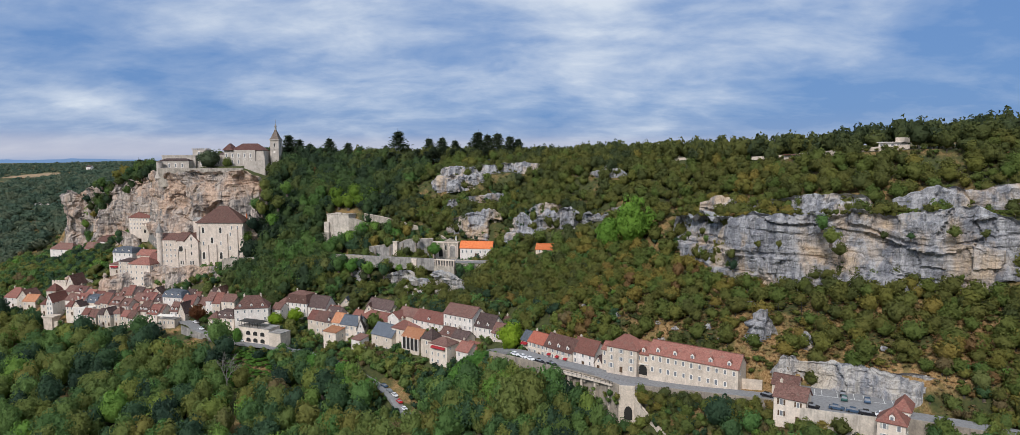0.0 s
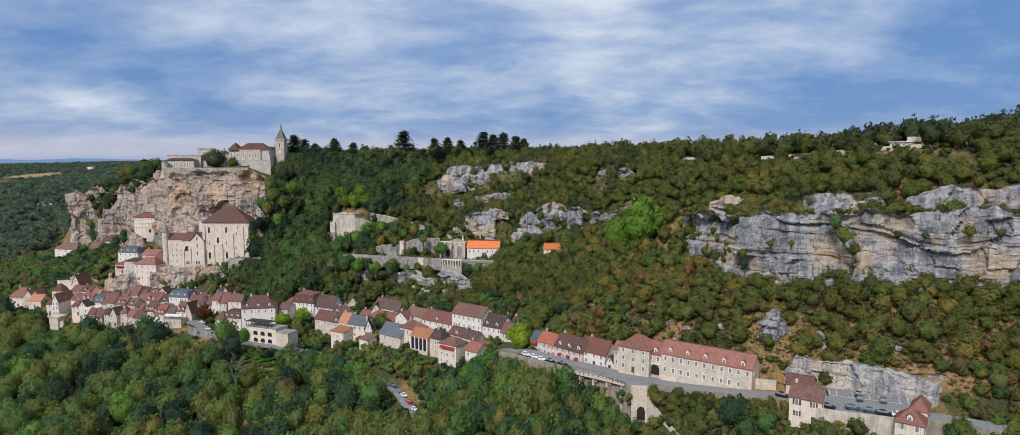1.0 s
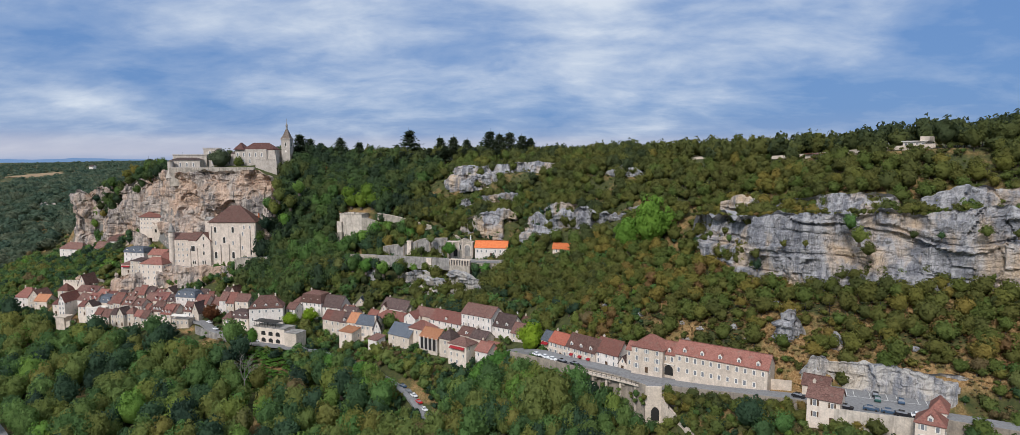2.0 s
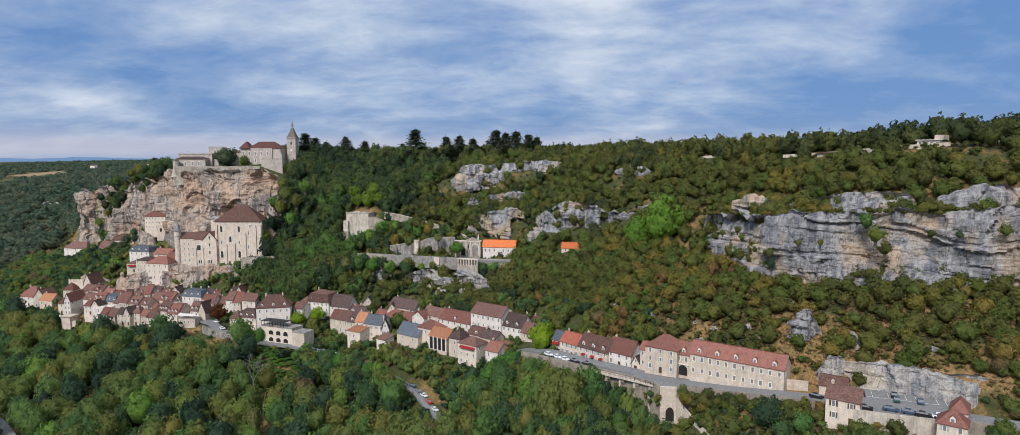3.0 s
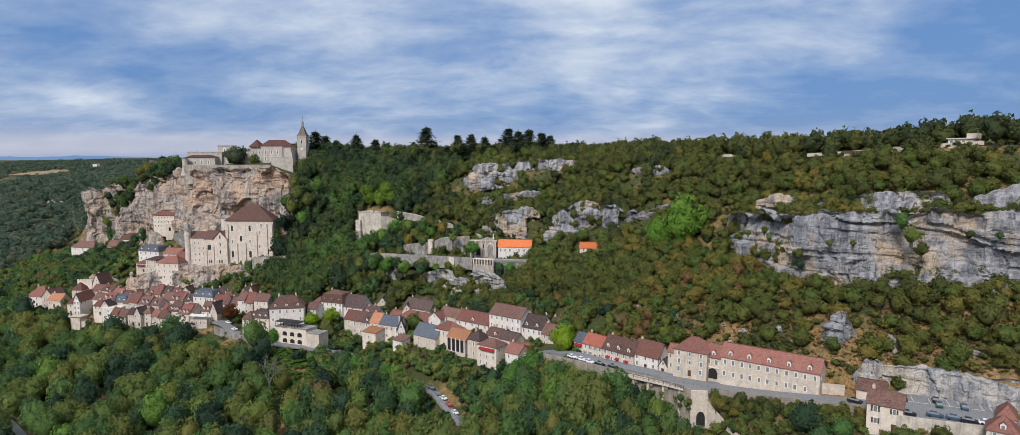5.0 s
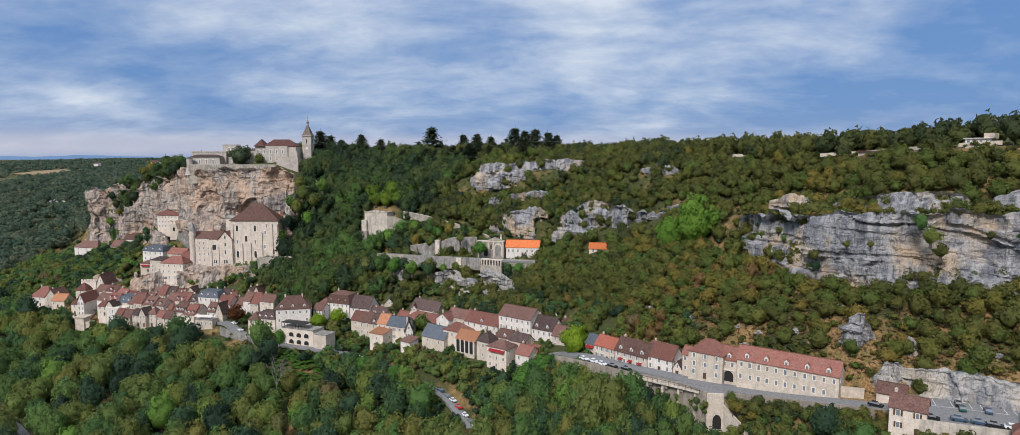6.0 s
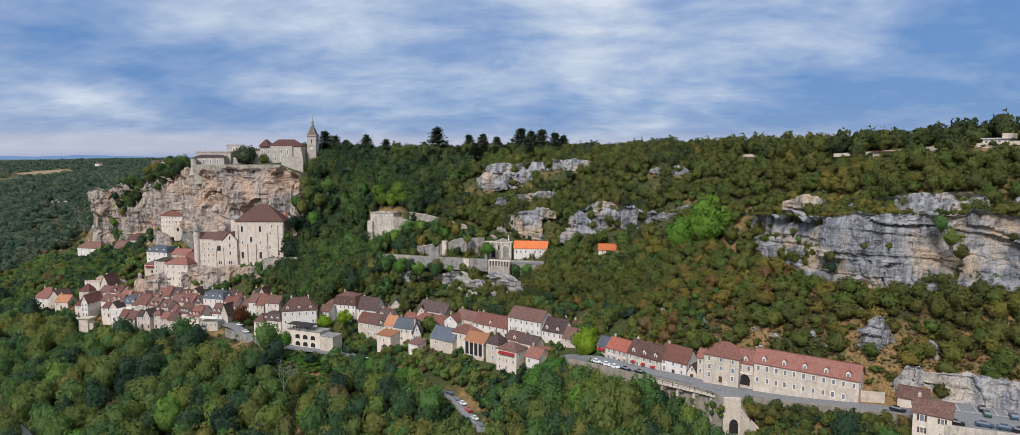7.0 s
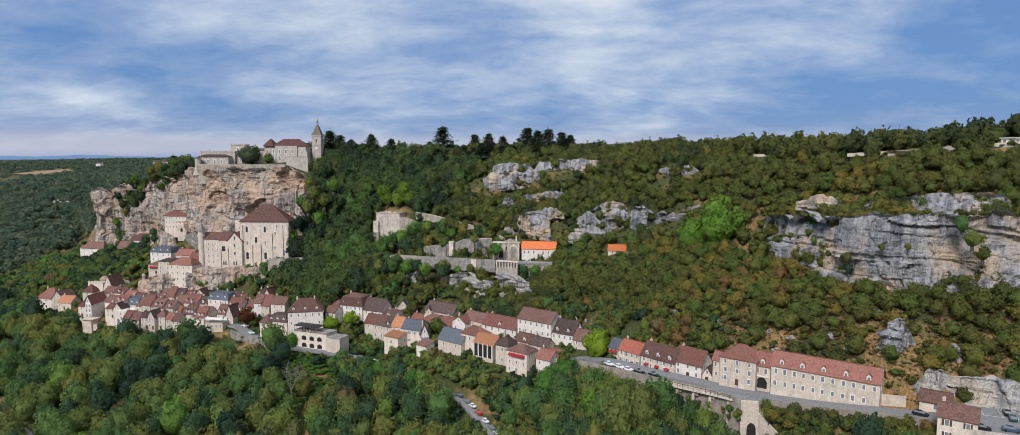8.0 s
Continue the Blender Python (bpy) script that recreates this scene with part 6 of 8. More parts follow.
def castle():
    root = thing("castle", "pale stone clifftop castle with crenellated walls and reddish roofs", "castle", -263.0, 486.0, 113.0, -3)
    # long low western wing
    simple(root, "wall", "castle_stone", (0, 26, 6, 12, -3, 10.6))
    simple(root, "wall", "castle_stone", (2, 24, 0, 6, -3, 7.2))
    hip_roof(root, "dark", 2.5, 23.5, 0, 6, 7.2, 1.6, 0.5)
    simple(root, "cornice", "castle_stone", (-0.3, 26.3, 5.7, 12.3, 10.6, 11.2))
    for i in range(3):
        window(root, (9 + i * 5.0, 0, 3.6), 0, 1.3, tall=1.3)
    simple(root, "corner_turret", "castle_stone", (0, 3.6, -1.5, 3, -5, 6.4))
    # middle ranges and the square keep
    simple(root, "wall", "castle_stone", (22, 48, 8, 16, -3, 9.4))
    merlons(root, "castle_stone", 26, 47, 8, 8.6, 9.4)
    for i in range(5):
        window(root, (25 + i * 4.4, 8, 5.6), 0, 1.3, tall=1.2)
        window(root, (25 + i * 4.4, 8, 1.8), 0, 1.0)
    simple(root, "keep", "castle_stone", (19, 29, 15, 24, 0, 15.4))
    merlons(root, "castle_stone", 18.6, 29.4, 14.6, 15.4, 15.4)
    merlons(root, "castle_stone", 28.6, 29.4, 15.4, 24, 15.4)
    window(root, (24, 15, 12.5), 0, 1.6)
    simple(root, "range_wall", "castle_stone", (29, 48, 14, 22, 0, 12.0))
    hip_roof(root, "dark", 40, 48, 14, 22, 12.0, 2.2, 0.4)
    # chaplains' house with reddish roofs
    simple(root, "house_wall", "castle_stone", (48, 72, 6, 17, -3, 15.0))
    hip_roof(root, "dark_red", 48, 55, 5, 15, 15.0, 5.0, 0.5)
    hip_roof(root, "dark_red", 54, 77, 7, 18, 15.0, 5.0, 0.5)
    for i in range(5):
        for r in range(2):
            window(root, (50 + i * 4.6, 6, 6.2 + r * 4.8), 0, 1.25, tall=1.35)
    for i in range(4):
        shared("arch", ARCH_DARK, root, (53 + i * 3.4, 5.9, -1.0), 0, (0.8, 1, 1.1))
    simple(root, "chapel_wall", "castle_stone", (72, 78, 7, 20, -3, 14.5))
    # rampart with walkway
    simple(root, "rampart", "castle_stone", (66, 82, 0, 5, -5, 6.6))
    merlons(root, "castle_stone", 66, 82, 0, 0.7, 6.6, 0.9, 0.6, 1.0)
    simple(root, "terrace_wall", "weathered", (4, 68, -6.5, -5.2, -12, 1.4))
    simple(root, "coping", "castle_stone", (4, 68, -6.6, -5.1, 1.4, 1.7))
    shared("arch", ARCH_DARK, root, (59.5, -4.55, -10.5), 0, (1.6, 1, 2.6))
    simple(root, "stair_wall", "castle_stone", (77, 80, 4, 8, 0, 11))
    FOOTPRINTS.append((-263.0, 480.0, radians(-3), 84, 34))
    # bell tower
    tower = thing("bell_tower", "slim square stone bell tower with steep slate-brown roof and spire", "tower", -182.6, 497.0, 112.0, -3)
    simple(tower, "wall", "castle_stone", (0, 6.6, 0, 6.6, -4, 24.0))
    simple(tower, "string_course", "castle_stone", (-0.25, 6.85, -0.25, 6.85, 16.5, 17.0))
    simple(tower, "cornice", "castle_stone", (-0.45, 7.05, -0.45, 7.05, 23.4, 24.2))
    for rz, loc in ((0, (3.3, 0, 18.2)), (radians(90), (6.6, 3.3, 18.2))):
        arched(tower, loc, rz, 0.75)
    bm = bmesh.new()
    bmesh.ops.create_cone(bm, cap_ends=True, segments=16, radius1=0.85, radius2=0.85, depth=0.15, matrix=Matrix.Translation((3.3, -0.06, 14.6)) @ Matrix.Rotation(radians(90), 4, "X"))
    part("clock_face", bm, M["frame"], tower, "pale round clock face")
    bm = bmesh.new()
    for r1, r2, z0, z1 in ((5.3, 3.7, 24.0, 25.8), (3.7, 0.75, 25.8, 31.6)):
        bmesh.ops.create_cone(bm, cap_ends=True, segments=4, radius1=r1, radius2=r2, depth=z1 - z0, matrix=Matrix.Translation((3.3, 3.3, (z0 + z1) / 2)) @ Matrix.Rotation(radians(45), 4, "Z"))
    part("roof", bm, M["stone_tiles"], tower)
    bm = bmesh.new()
    bmesh.ops.create_cone(bm, cap_ends=True, segments=8, radius1=0.7, radius2=0.7, depth=2.6, matrix=Matrix.Translation((3.3, 3.3, 32.6)))
    bmesh.ops.create_cone(bm, cap_ends=True, segments=8, radius1=1.05, radius2=0.12, depth=2.6, matrix=Matrix.Translation((3.3, 3.3, 35.0)))
    box(bm, 3.22, 3.38, 3.22, 3.38, 36, 39.2)
    part("spire", bm, M["grey_wall"], tower, "grey lantern and spire")
    # round turret at the end of the low wing
    turret = thing("wall_turret", "squat round stone turret at the castle corner", "turret", -259.5, 482.0, 108.0, -3)
    bm = bmesh.new()
    bmesh.ops.create_cone(bm, cap_ends=True, segments=16, radius1=3.6, radius2=2.0, depth=5.0, matrix=Matrix.Translation((0, 0, 1.5)))
    bmesh.ops.create_cone(bm, cap_ends=True, segments=16, radius1=2.0, radius2=2.0, depth=7.0, matrix=Matrix.Translation((0, 0, 7.5)))
    part("wall", bm, M["castle_stone"], turret)
    bm = bmesh.new()
    bmesh.ops.create_cone(bm, cap_ends=True, segments=16, radius1=2.3, radius2=0.1, depth=1.3, matrix=Matrix.Translation((0, 0, 11.6)))
    part("roof", bm, M["stone_tiles"], turret)


basilica()
chapel()
palace()
castle()
# ---------------------------------------------------------------- smaller buildings and details
def bastion():
    root = thing("bastion", "tall weathered stone bastion with a corner buttress", "bastion", -124.5, 440.0, 57.5, -19)
    simple(root, "wall", "pale_masonry", (0, 17, 0, 9, -6, 26.0))
    simple(root, "coping", "weathered", (-0.3, 17.3, -0.3, 9.3, 26.0, 26.6))
    simple(root, "buttress", "pale_masonry", (-1.5, 2.2, -1.5, 2.5, -6, 21.0))
    for k, (a, b, t) in enumerate(((3.0, 6.5, 0.9), (6.5, 11.0, 1.6), (12.5, 15.0, 1.1))):
        simple(root, "broken_crest", "pale_masonry", (a, b, 0.1, 1.0 + 0.3 * k, 26.0, 26.0 + t))
    simple(root, "wall_step", "pale_masonry", (17, 22, 1.0, 7, -6, 17.0))
    simple(root, "wall_step", "weathered", (22, 27, 2.0, 7, -6, 12.0))
    simple(root, "buttress", "weathered", (-2.5, 2.8, -2.5, 2.5, -6, 14.0))
    bm = bmesh.new()
    slab(bm, [(17, 0, 24), (30, 3, 20), (30, 6, 20), (17, 6, 24)], 8.0)
    part("wing_wall", bm, M["weathered"], root)
    FOOTPRINTS.append((-126, 437, radians(-19), 24, 12))


def shrine():
    root = thing("shrine", "pale stone gabled shrine front with an arched door", "chapel", -47.4, 395.4, 61.4, -7)
    bm = bmesh.new()
    box(bm, 0, 15.8, 0, 4, -2, 8.6)
    solid(bm, [(4.5, 0, 8.6), (15.8, 0, 8.6), (10.2, 0, 11.0), (4.5, 4, 8.6), (15.8, 4, 8.6), (10.2, 4, 11.0)], [(0, 1, 2), (4, 3, 5), (1, 4, 5, 2), (3, 0, 2, 5)])
    part("wall", bm, M["weathered"], root)
    shared("arch", ARCH_DARK, root, (5.0, 0, 0), 0, (0.75, 1, 1.5))
    arched(root, (8.2, 0, 4.0), 0, 0.75)
    blind = arch_mesh("blind_arch", 4.6, 7.4, M["church"], -0.12, 0.02, 12)
    inner = arch_mesh("blind_arch", 3.6, 6.7, M["grey_wall"], -0.16, 0.02, 12)
    shared("blind_arch", blind, root, (12.4, 0, 0.2))
    shared("arch_panel", inner, root, (12.4, 0, 0.2))
    for px in (0.2, 3.0, 6.6, 9.4, 15.0):
        simple(root, "pilaster", "church", (px, px + 0.6, -0.35, 0, -1, 8.6))
    simple(root, "cornice", "church", (-0.3, 16.1, -0.45, 4.2, 8.6, 9.0))
    FOOTPRINTS.append((-47.4, 390, radians(-7), 16, 10))
    root = thing("wall_pier", "pale square stone pier on the terrace wall", "pier", -74.0, 408.6, 61.0, -10)
    simple(root, "shaft", "church", (0, 2.6, -0.6, 1.6, -1, 7.6))
    simple(root, "cap", "church", (-0.3, 2.9, -0.9, 1.9, 7.6, 8.1))
    root = thing("wall_pier", "pale square stone pier under the terrace lane", "pier", -59.5, 391.0, 52.5, -22)
    simple(root, "shaft", "church", (0, 3.4, -0.9, 1.0, -2, 8.4))
    root = thing("colonnade", "low white colonnade under the shrine terrace", "colonnade", -45.0, 384.6, 57.4, -22)
    simple(root, "back_wall", "grey_wall", (0, 13, 1.8, 2.4, -2, 3.4))
    simple(root, "lintel", "church", (-0.2, 13.2, -0.3, 2.4, 3.4, 3.9))
    simple(root, "base", "weathered", (-0.2, 13.2, -0.4, 2.4, -4, 0.3))
    for i in range(8):
        simple(root, "column", "church", (i * 1.77, i * 1.77 + 0.6, -0.2, 0.5, 0.3, 3.4))
    FOOTPRINTS.append((-45, 382, radians(-22), 14, 6))


def statue(label, x, y, z, h):
    root = thing("statue", label, "statue", x, y, z)
    bm = bmesh.new()
    bmesh.ops.create_cone(bm, cap_ends=True, segments=10, radius1=0.75, radius2=0.6, depth=h * 0.4, matrix=Matrix.Translation((0, 0, h * 0.2)))
    bmesh.ops.create_cone(bm, cap_ends=True, segments=10, radius1=0.55, radius2=0.3, depth=h * 0.5, matrix=Matrix.Translation((0, 0, h * 0.65)))
    bmesh.ops.create_icosphere(bm, subdivisions=2, radius=h * 0.07, matrix=Matrix.Translation((0, 0, h * 0.95)))
    me = bpy.data.meshes.new("figure")
    bm.to_mesh(me)
    bm.free()
    me.materials.append(M["statue"])
    ob = new("statue", me)
    ob.matrix_world = root.matrix_world
    tagged(ob, label, "statue")
    bpy.data.objects.remove(root)


def top_house():
    root = thing("flat_roofed_house", "white flat-roofed modern house on the plateau", "house", 153.5, 272.0, 124.5, -52)
    simple(root, "wall", "white", (0, 9, 0, 6, -2, 2.9))
    simple(root, "upper_wall", "stone", (6, 9.5, 1, 6, 2.9, 5.0))
    simple(root, "flat_roof", "frame", (-0.5, 9.5, -0.8, 6.3, 2.9, 3.2))
    for i in range(4):
        window(root, (1.2 + i * 2.1, 0, 1.4), 0, 1.1)
    FOOTPRINTS.append((153.5, 272.0, radians(-52), 10, 8))
    root = thing("stone_shelter", "long low stone shelter wall with a slab roof on the plateau", "shelter", 126.0, 300.0, 121.0, -55)
    simple(root, "wall", "stone", (0, 26, 0, 1.0, -2, 1.6))
    simple(root, "slab_roof", "red", (0, 17, -1.2, 2.0, 1.6, 1.9))
    FOOTPRINTS.append((126.0, 300.0, radians(-55), 26, 4))


def pier():
    root = thing("stone_pier", "tall pale stone pier carrying the end house", "pier", -305.5, 417.5, 4.0, -5)
    simple(root, "shaft", "church", (0, 6.0, 0, 6, -6, 14.0))
    simple(root, "buttress", "stone", (6.0, 9.0, 1, 6, -6, 11.0))
    simple(root, "cornice", "stone", (-0.4, 8.0, -0.8, 6, 14.0, 14.6))
    FOOTPRINTS.append((-309, 414, radians(-5), 12, 12))


def railing(label, line, h=1.2, step=3):
    root = new("railing")
    root.matrix_world = pose(*line[0])
    tagged(root, label, "railing")
    o = np.array(line[0])
    pts = [np.array(p) - o for p in line]
    for p in pts[::step]:
        simple(root, "post", "iron", (p[0] - 0.06, p[0] + 0.06, p[1] - 0.06, p[1] + 0.06, p[2], p[2] + h))
    for k in (0.5, 1.0):
        ob = strip("rail", np.array([(p[0], p[1], p[2] + h * k) for p in pts]), 0.08, "iron", 0.0, 0.08)
        ob.parent = root


def wheel_mesh():
    bm = bmesh.new()
    bmesh.ops.create_cone(bm, cap_ends=True, segments=12, radius1=0.33, radius2=0.33, depth=0.22, matrix=Matrix.Rotation(radians(90), 4, "X"))
    me = bpy.data.meshes.new("wheel")
    bm.to_mesh(me)
    bm.free()
    me.materials.append(M["tyre"])
    return me


def prism(profile, half, taper=0.0):
    """A side outline of x, z drawn out across y; its top corners lean in."""
    bm = bmesh.new()
    zt = max(p[1] for p in profile)
    zb = min(p[1] for p in profile)
    sides = []
    for s in (-1, 1):
        sides.append([bm.verts.new((x, s * (half - taper * (z - zb) / (zt - zb)), z)) for x, z in profile])
    n = len(profile)
    bm.faces.new(sides[0])
    bm.faces.new(sides[1][::-1])
    for i in range(n):
        j = (i + 1) % n
        bm.faces.new((sides[0][j], sides[0][i], sides[1][i], sides[1][j]))
    return bm


WHEEL = wheel_mesh()


def to_mesh(bm, name, mat):
    me = bpy.data.meshes.new(name)
    bmesh.ops.recalc_face_normals(bm, faces=bm.faces)
    bm.to_mesh(me)
    bm.free()
    me.materials.append(M[mat])
    return me


CAR_BODY = {}


def car(paint, x, y, z, yaw, kind="hatchback"):
    """A parked car, 4.2 m long, that points along +x before it is turned."""
    if paint not in CAR_BODY:
        low = [(-2.05, 0.28), (2.0, 0.28), (2.1, 0.55), (1.95, 0.78), (1.05, 0.95), (-1.95, 0.98), (-2.12, 0.75)]
        roof = [(-1.2, 1.42), (-1.0, 1.47), (0.1, 1.47), (0.35, 1.42)]
        CAR_BODY[paint] = (to_mesh(prism(low, 0.87, 0.06), "body", "car_" + paint),
                           to_mesh(prism([(-1.9, 0.95), (1.05, 0.93), (0.3, 1.41), (-1.25, 1.41)], 0.80, 0.14), "glasshouse", "glass"),
                           to_mesh(prism(roof, 0.68, 0.05), "roof", "car_" + paint))
    root = new("car")
    root.matrix_world = pose(x, y, z, 0, 0, yaw)
    tagged(root, "%s parked car on the asphalt" % paint, "car", "parked cars")
    for nm, me in zip(("body", "glasshouse", "roof"), CAR_BODY[paint]):
        shared(nm, me, root)
    for wx in (-1.3, 1.3):
        for wy in (-0.78, 0.78):
            shared("wheel", WHEEL, root, (wx, wy, 0.33))


def surface(line, x, y, lift=0.15):
    d = np.hypot(line[:, 0] - x, line[:, 1] - y)
    return float(line[int(d.argmin()), 2]) + lift


bastion()
shrine()
statue("small white stone statue on a pedestal above the lane", -33.5, 400.5, 68.5, 5.0)
statue("white stone statue on the hillside behind the hotel", -5.3, 324.0, 40.5, 5.5)
top_house()
pier()
DECK = smooth_line([(18, 250.5, 38.4), (24, 243.5, 38.9), (33, 234.5, 39.5), (38.5, 228.5, 39.8)])
DECK_OUT = np.array([(p[0] - 1.0, p[1] - 1.2, p[2] + 0.1) for p in DECK])
tagged(strip("viaduct_deck", DECK_OUT, 3.0, "stone", 0.1, 0.5), "jutting pale stone road deck over the wall", "deck", kind="structure")
railing("dark iron railing along the viaduct deck", [(p[0] - 0.9, p[1] - 1.1, p[2] + 0.1) for p in DECK_OUT], 1.3, 1)
for i, p in enumerate(DECK[1::3]):
    root = thing("wall_buttress", "stone buttress under the road deck", "buttress", p[0] - 1.0, p[1] - 1.2, p[2] - 9, 45, "deck buttresses")
    simple(root, "shaft", "stone", (-0.45, 0.45, 0.3, 1.1, -8, 8.5))
    simple(root, "corbel", "rubble", (-0.35, 0.35, -1.2, 0.9, 7.2, 8.5))
# the wall is not pierced: a dark panel carries the arch's shade
_arch = shared("viaduct_arch", ARCH_DARK_PANEL, None, (42.0, 223.72, 28.2), radians(-11), (0.95, 1, 1.45))
tagged(_arch, "dark panel for the shaded arch in the viaduct wall", "arch", kind="structure")
def corner_platform():
    """The road widens to a point over the viaduct corner."""
    root = thing("road_platform", "grey asphalt road corner on a stone viaduct pier", "platform", 38.7, 224.8, 39.9)
    bm = bmesh.new()
    slab(bm, [(0, 0, 0), (7.5, -1.5, 0.1), (12.0, 4.5, 0.6), (-2.0, 16.0, -0.3), (-8.5, 13.5, -0.5)], 0.7)
    part("paving", bm, M["asphalt"], root)
    bm = bmesh.new()
    box(bm, 0.3, 5.2, 0.2, 5.0, -16, -0.8)
    part("pier", bm, M["stone"], root)
    tagged(root, kind="structure")


corner_platform()
# parked cars
for paint, x, y, yaw in (("black", 88.8, 185.4, -35), ("blue", 95.0, 183.2, -32), ("blue", 98.6, 180.4, -33), ("black", 101.2, 178.2, -33), ("white", 104.6, 176.2, -33),
                         ("green", 101.0, 190.6, 62), ("blue", 106.6, 188.2, 62), ("black", 102.6, 194.6, 62)):
    car(paint, x, y, surface(PARK, x, y, 0.06), yaw)
for paint, x, y, yaw in (("white", 2.2, 269.4, -52), ("white", 5.6, 265.6, -52), ("white", 8.4, 262.0, -52), ("black", 12.0, 258.0, -52), ("black", 16.6, 253.6, -50), ("black", 81.5, 199.6, -46)):
    car(paint, x, y, surface(MAIN, x, y), yaw)
for paint, x, y, yaw in (("white", -53.4, 292.4, -54), ("red", -50.6, 288.4, -54), ("white", -47.6, 284.4, -56), ("grey", -44.9, 280.4, -56), ("white", -42.2, 276.4, -56), ("black", -39.6, 272.4, -56), ("red", -37.2, 268.6, -55),
                         ("blue", -59.6, 300.2, -48), ("grey", -56.4, 296.2, -52), ("grey", -113.5, 342.4, -35), ("white", -105.0, 337.0, -38), ("white", -95.0, 329.0, -45), ("black", -91.0, 325.5, -45),
                         ("white", -191.5, 389.0, -30), ("white", -184.5, 380.5, -35), ("black", -170.0, 371.4, -30), ("white", -152.0, 362.0, -20)):
    car(paint, x, y, surface(LOWER, x, y), yaw)
# far hills, a stubble field and barns on the plateau
def far_ridge(label, dist, base, amp, seed):
    verts, faces = [], []
    n = 90
    for i in range(n + 1):
        x = dist * (-1.15 + 1.1 * i / n)
        top = base + amp * noise.noise(Vector((i * 0.11, seed, 0))) + amp * 0.35 * noise.noise(Vector((i * 0.6, seed, 3)))
        verts += [(x, dist, -60), (x, dist, top), (x - 40, dist + 350, -60)]
    for i in range(n):
        a = i * 3
        faces += [(a, a + 3, a + 4, a + 1), (a + 1, a + 4, a + 5, a + 2)]
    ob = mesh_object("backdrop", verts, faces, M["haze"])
    tagged(ob, label, "hills", kind="structure")


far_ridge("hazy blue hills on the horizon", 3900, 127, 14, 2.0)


def field(label, u0, u1, v0, v1, lift):
    verts, faces = [], []
    n = 12
    for i in range(n + 1):
        for j in range(n + 1):
            u, v = u0 + (u1 - u0) * i / n, v0 + (v1 - v0) * j / n
            x, y = xy(u, v)
            far = min(max((math.hypot(x, y) - 650) / 500, 0), 1)
            verts.append((x, y, height_uv(u, v) + rough_ground(x, y, far) + lift))
    for i in range(n):
        for j in range(n):
            a = i * (n + 1) + j
            faces.append((a, a + n + 1, a + n + 2, a + 1))
    tagged(mesh_object("field", verts, faces, M["field"]), label, "field", kind="structure")


field("ochre stubble field on the far plateau", -1860, -1640, 500, 590, 1.2)
for i, (x, y) in enumerate(((-1120, 1720), (-905, 1640), (-960, 1700))):
    house("small distant farmhouse with brown roof", x, y, height(x, y) + 5, -20 + 15 * i, 16, 9, 6, 4, rows=1, cols=3, roof="brown" if i else "dark", group="far farmhouses")


def rockfall_fence():
    line = [(u, 243.0 + 0.05 * (u + 60)) for u in np.linspace(-92, -30, 9)]
    x0, y0 = xy(*line[0])
    z0 = height_uv(*line[0])
    root = thing("rockfall_fence", "grey steel rockfall fence with tall posts in the scrub", "fence", x0, y0, z0)
    tops = []
    for u, v in line:
        x, y = xy(u, v)
        z = height_uv(u, v)
        simple(root, "post", "iron", (x - x0 - 0.07, x - x0 + 0.07, y - y0 - 0.07, y - y0 + 0.07, z - z0 - 1, z - z0 + 4.2))
        tops.append((x - x0, y - y0, z - z0))
    for k in (1.5, 3.0, 4.1):
        ob = strip("cable", np.array([(p[0], p[1], p[2] + k) for p in tops]), 0.05, "iron", 0.0, 0.05)
        ob.parent = root


rockfall_fence()
# ---------------------------------------------------------------- trees
def icosphere(sub):
    bm = bmesh.new()
    bmesh.ops.create_icosphere(bm, subdivisions=sub, radius=1.0)
    v = np.array([tuple(p.co) for p in bm.verts])
    f = [[p.index for p in q.verts] for q in bm.faces]
    bm.free()
    return v, f


ICO1, ICO2, ICO3 = icosphere(1), icosphere(2), icosphere(3)


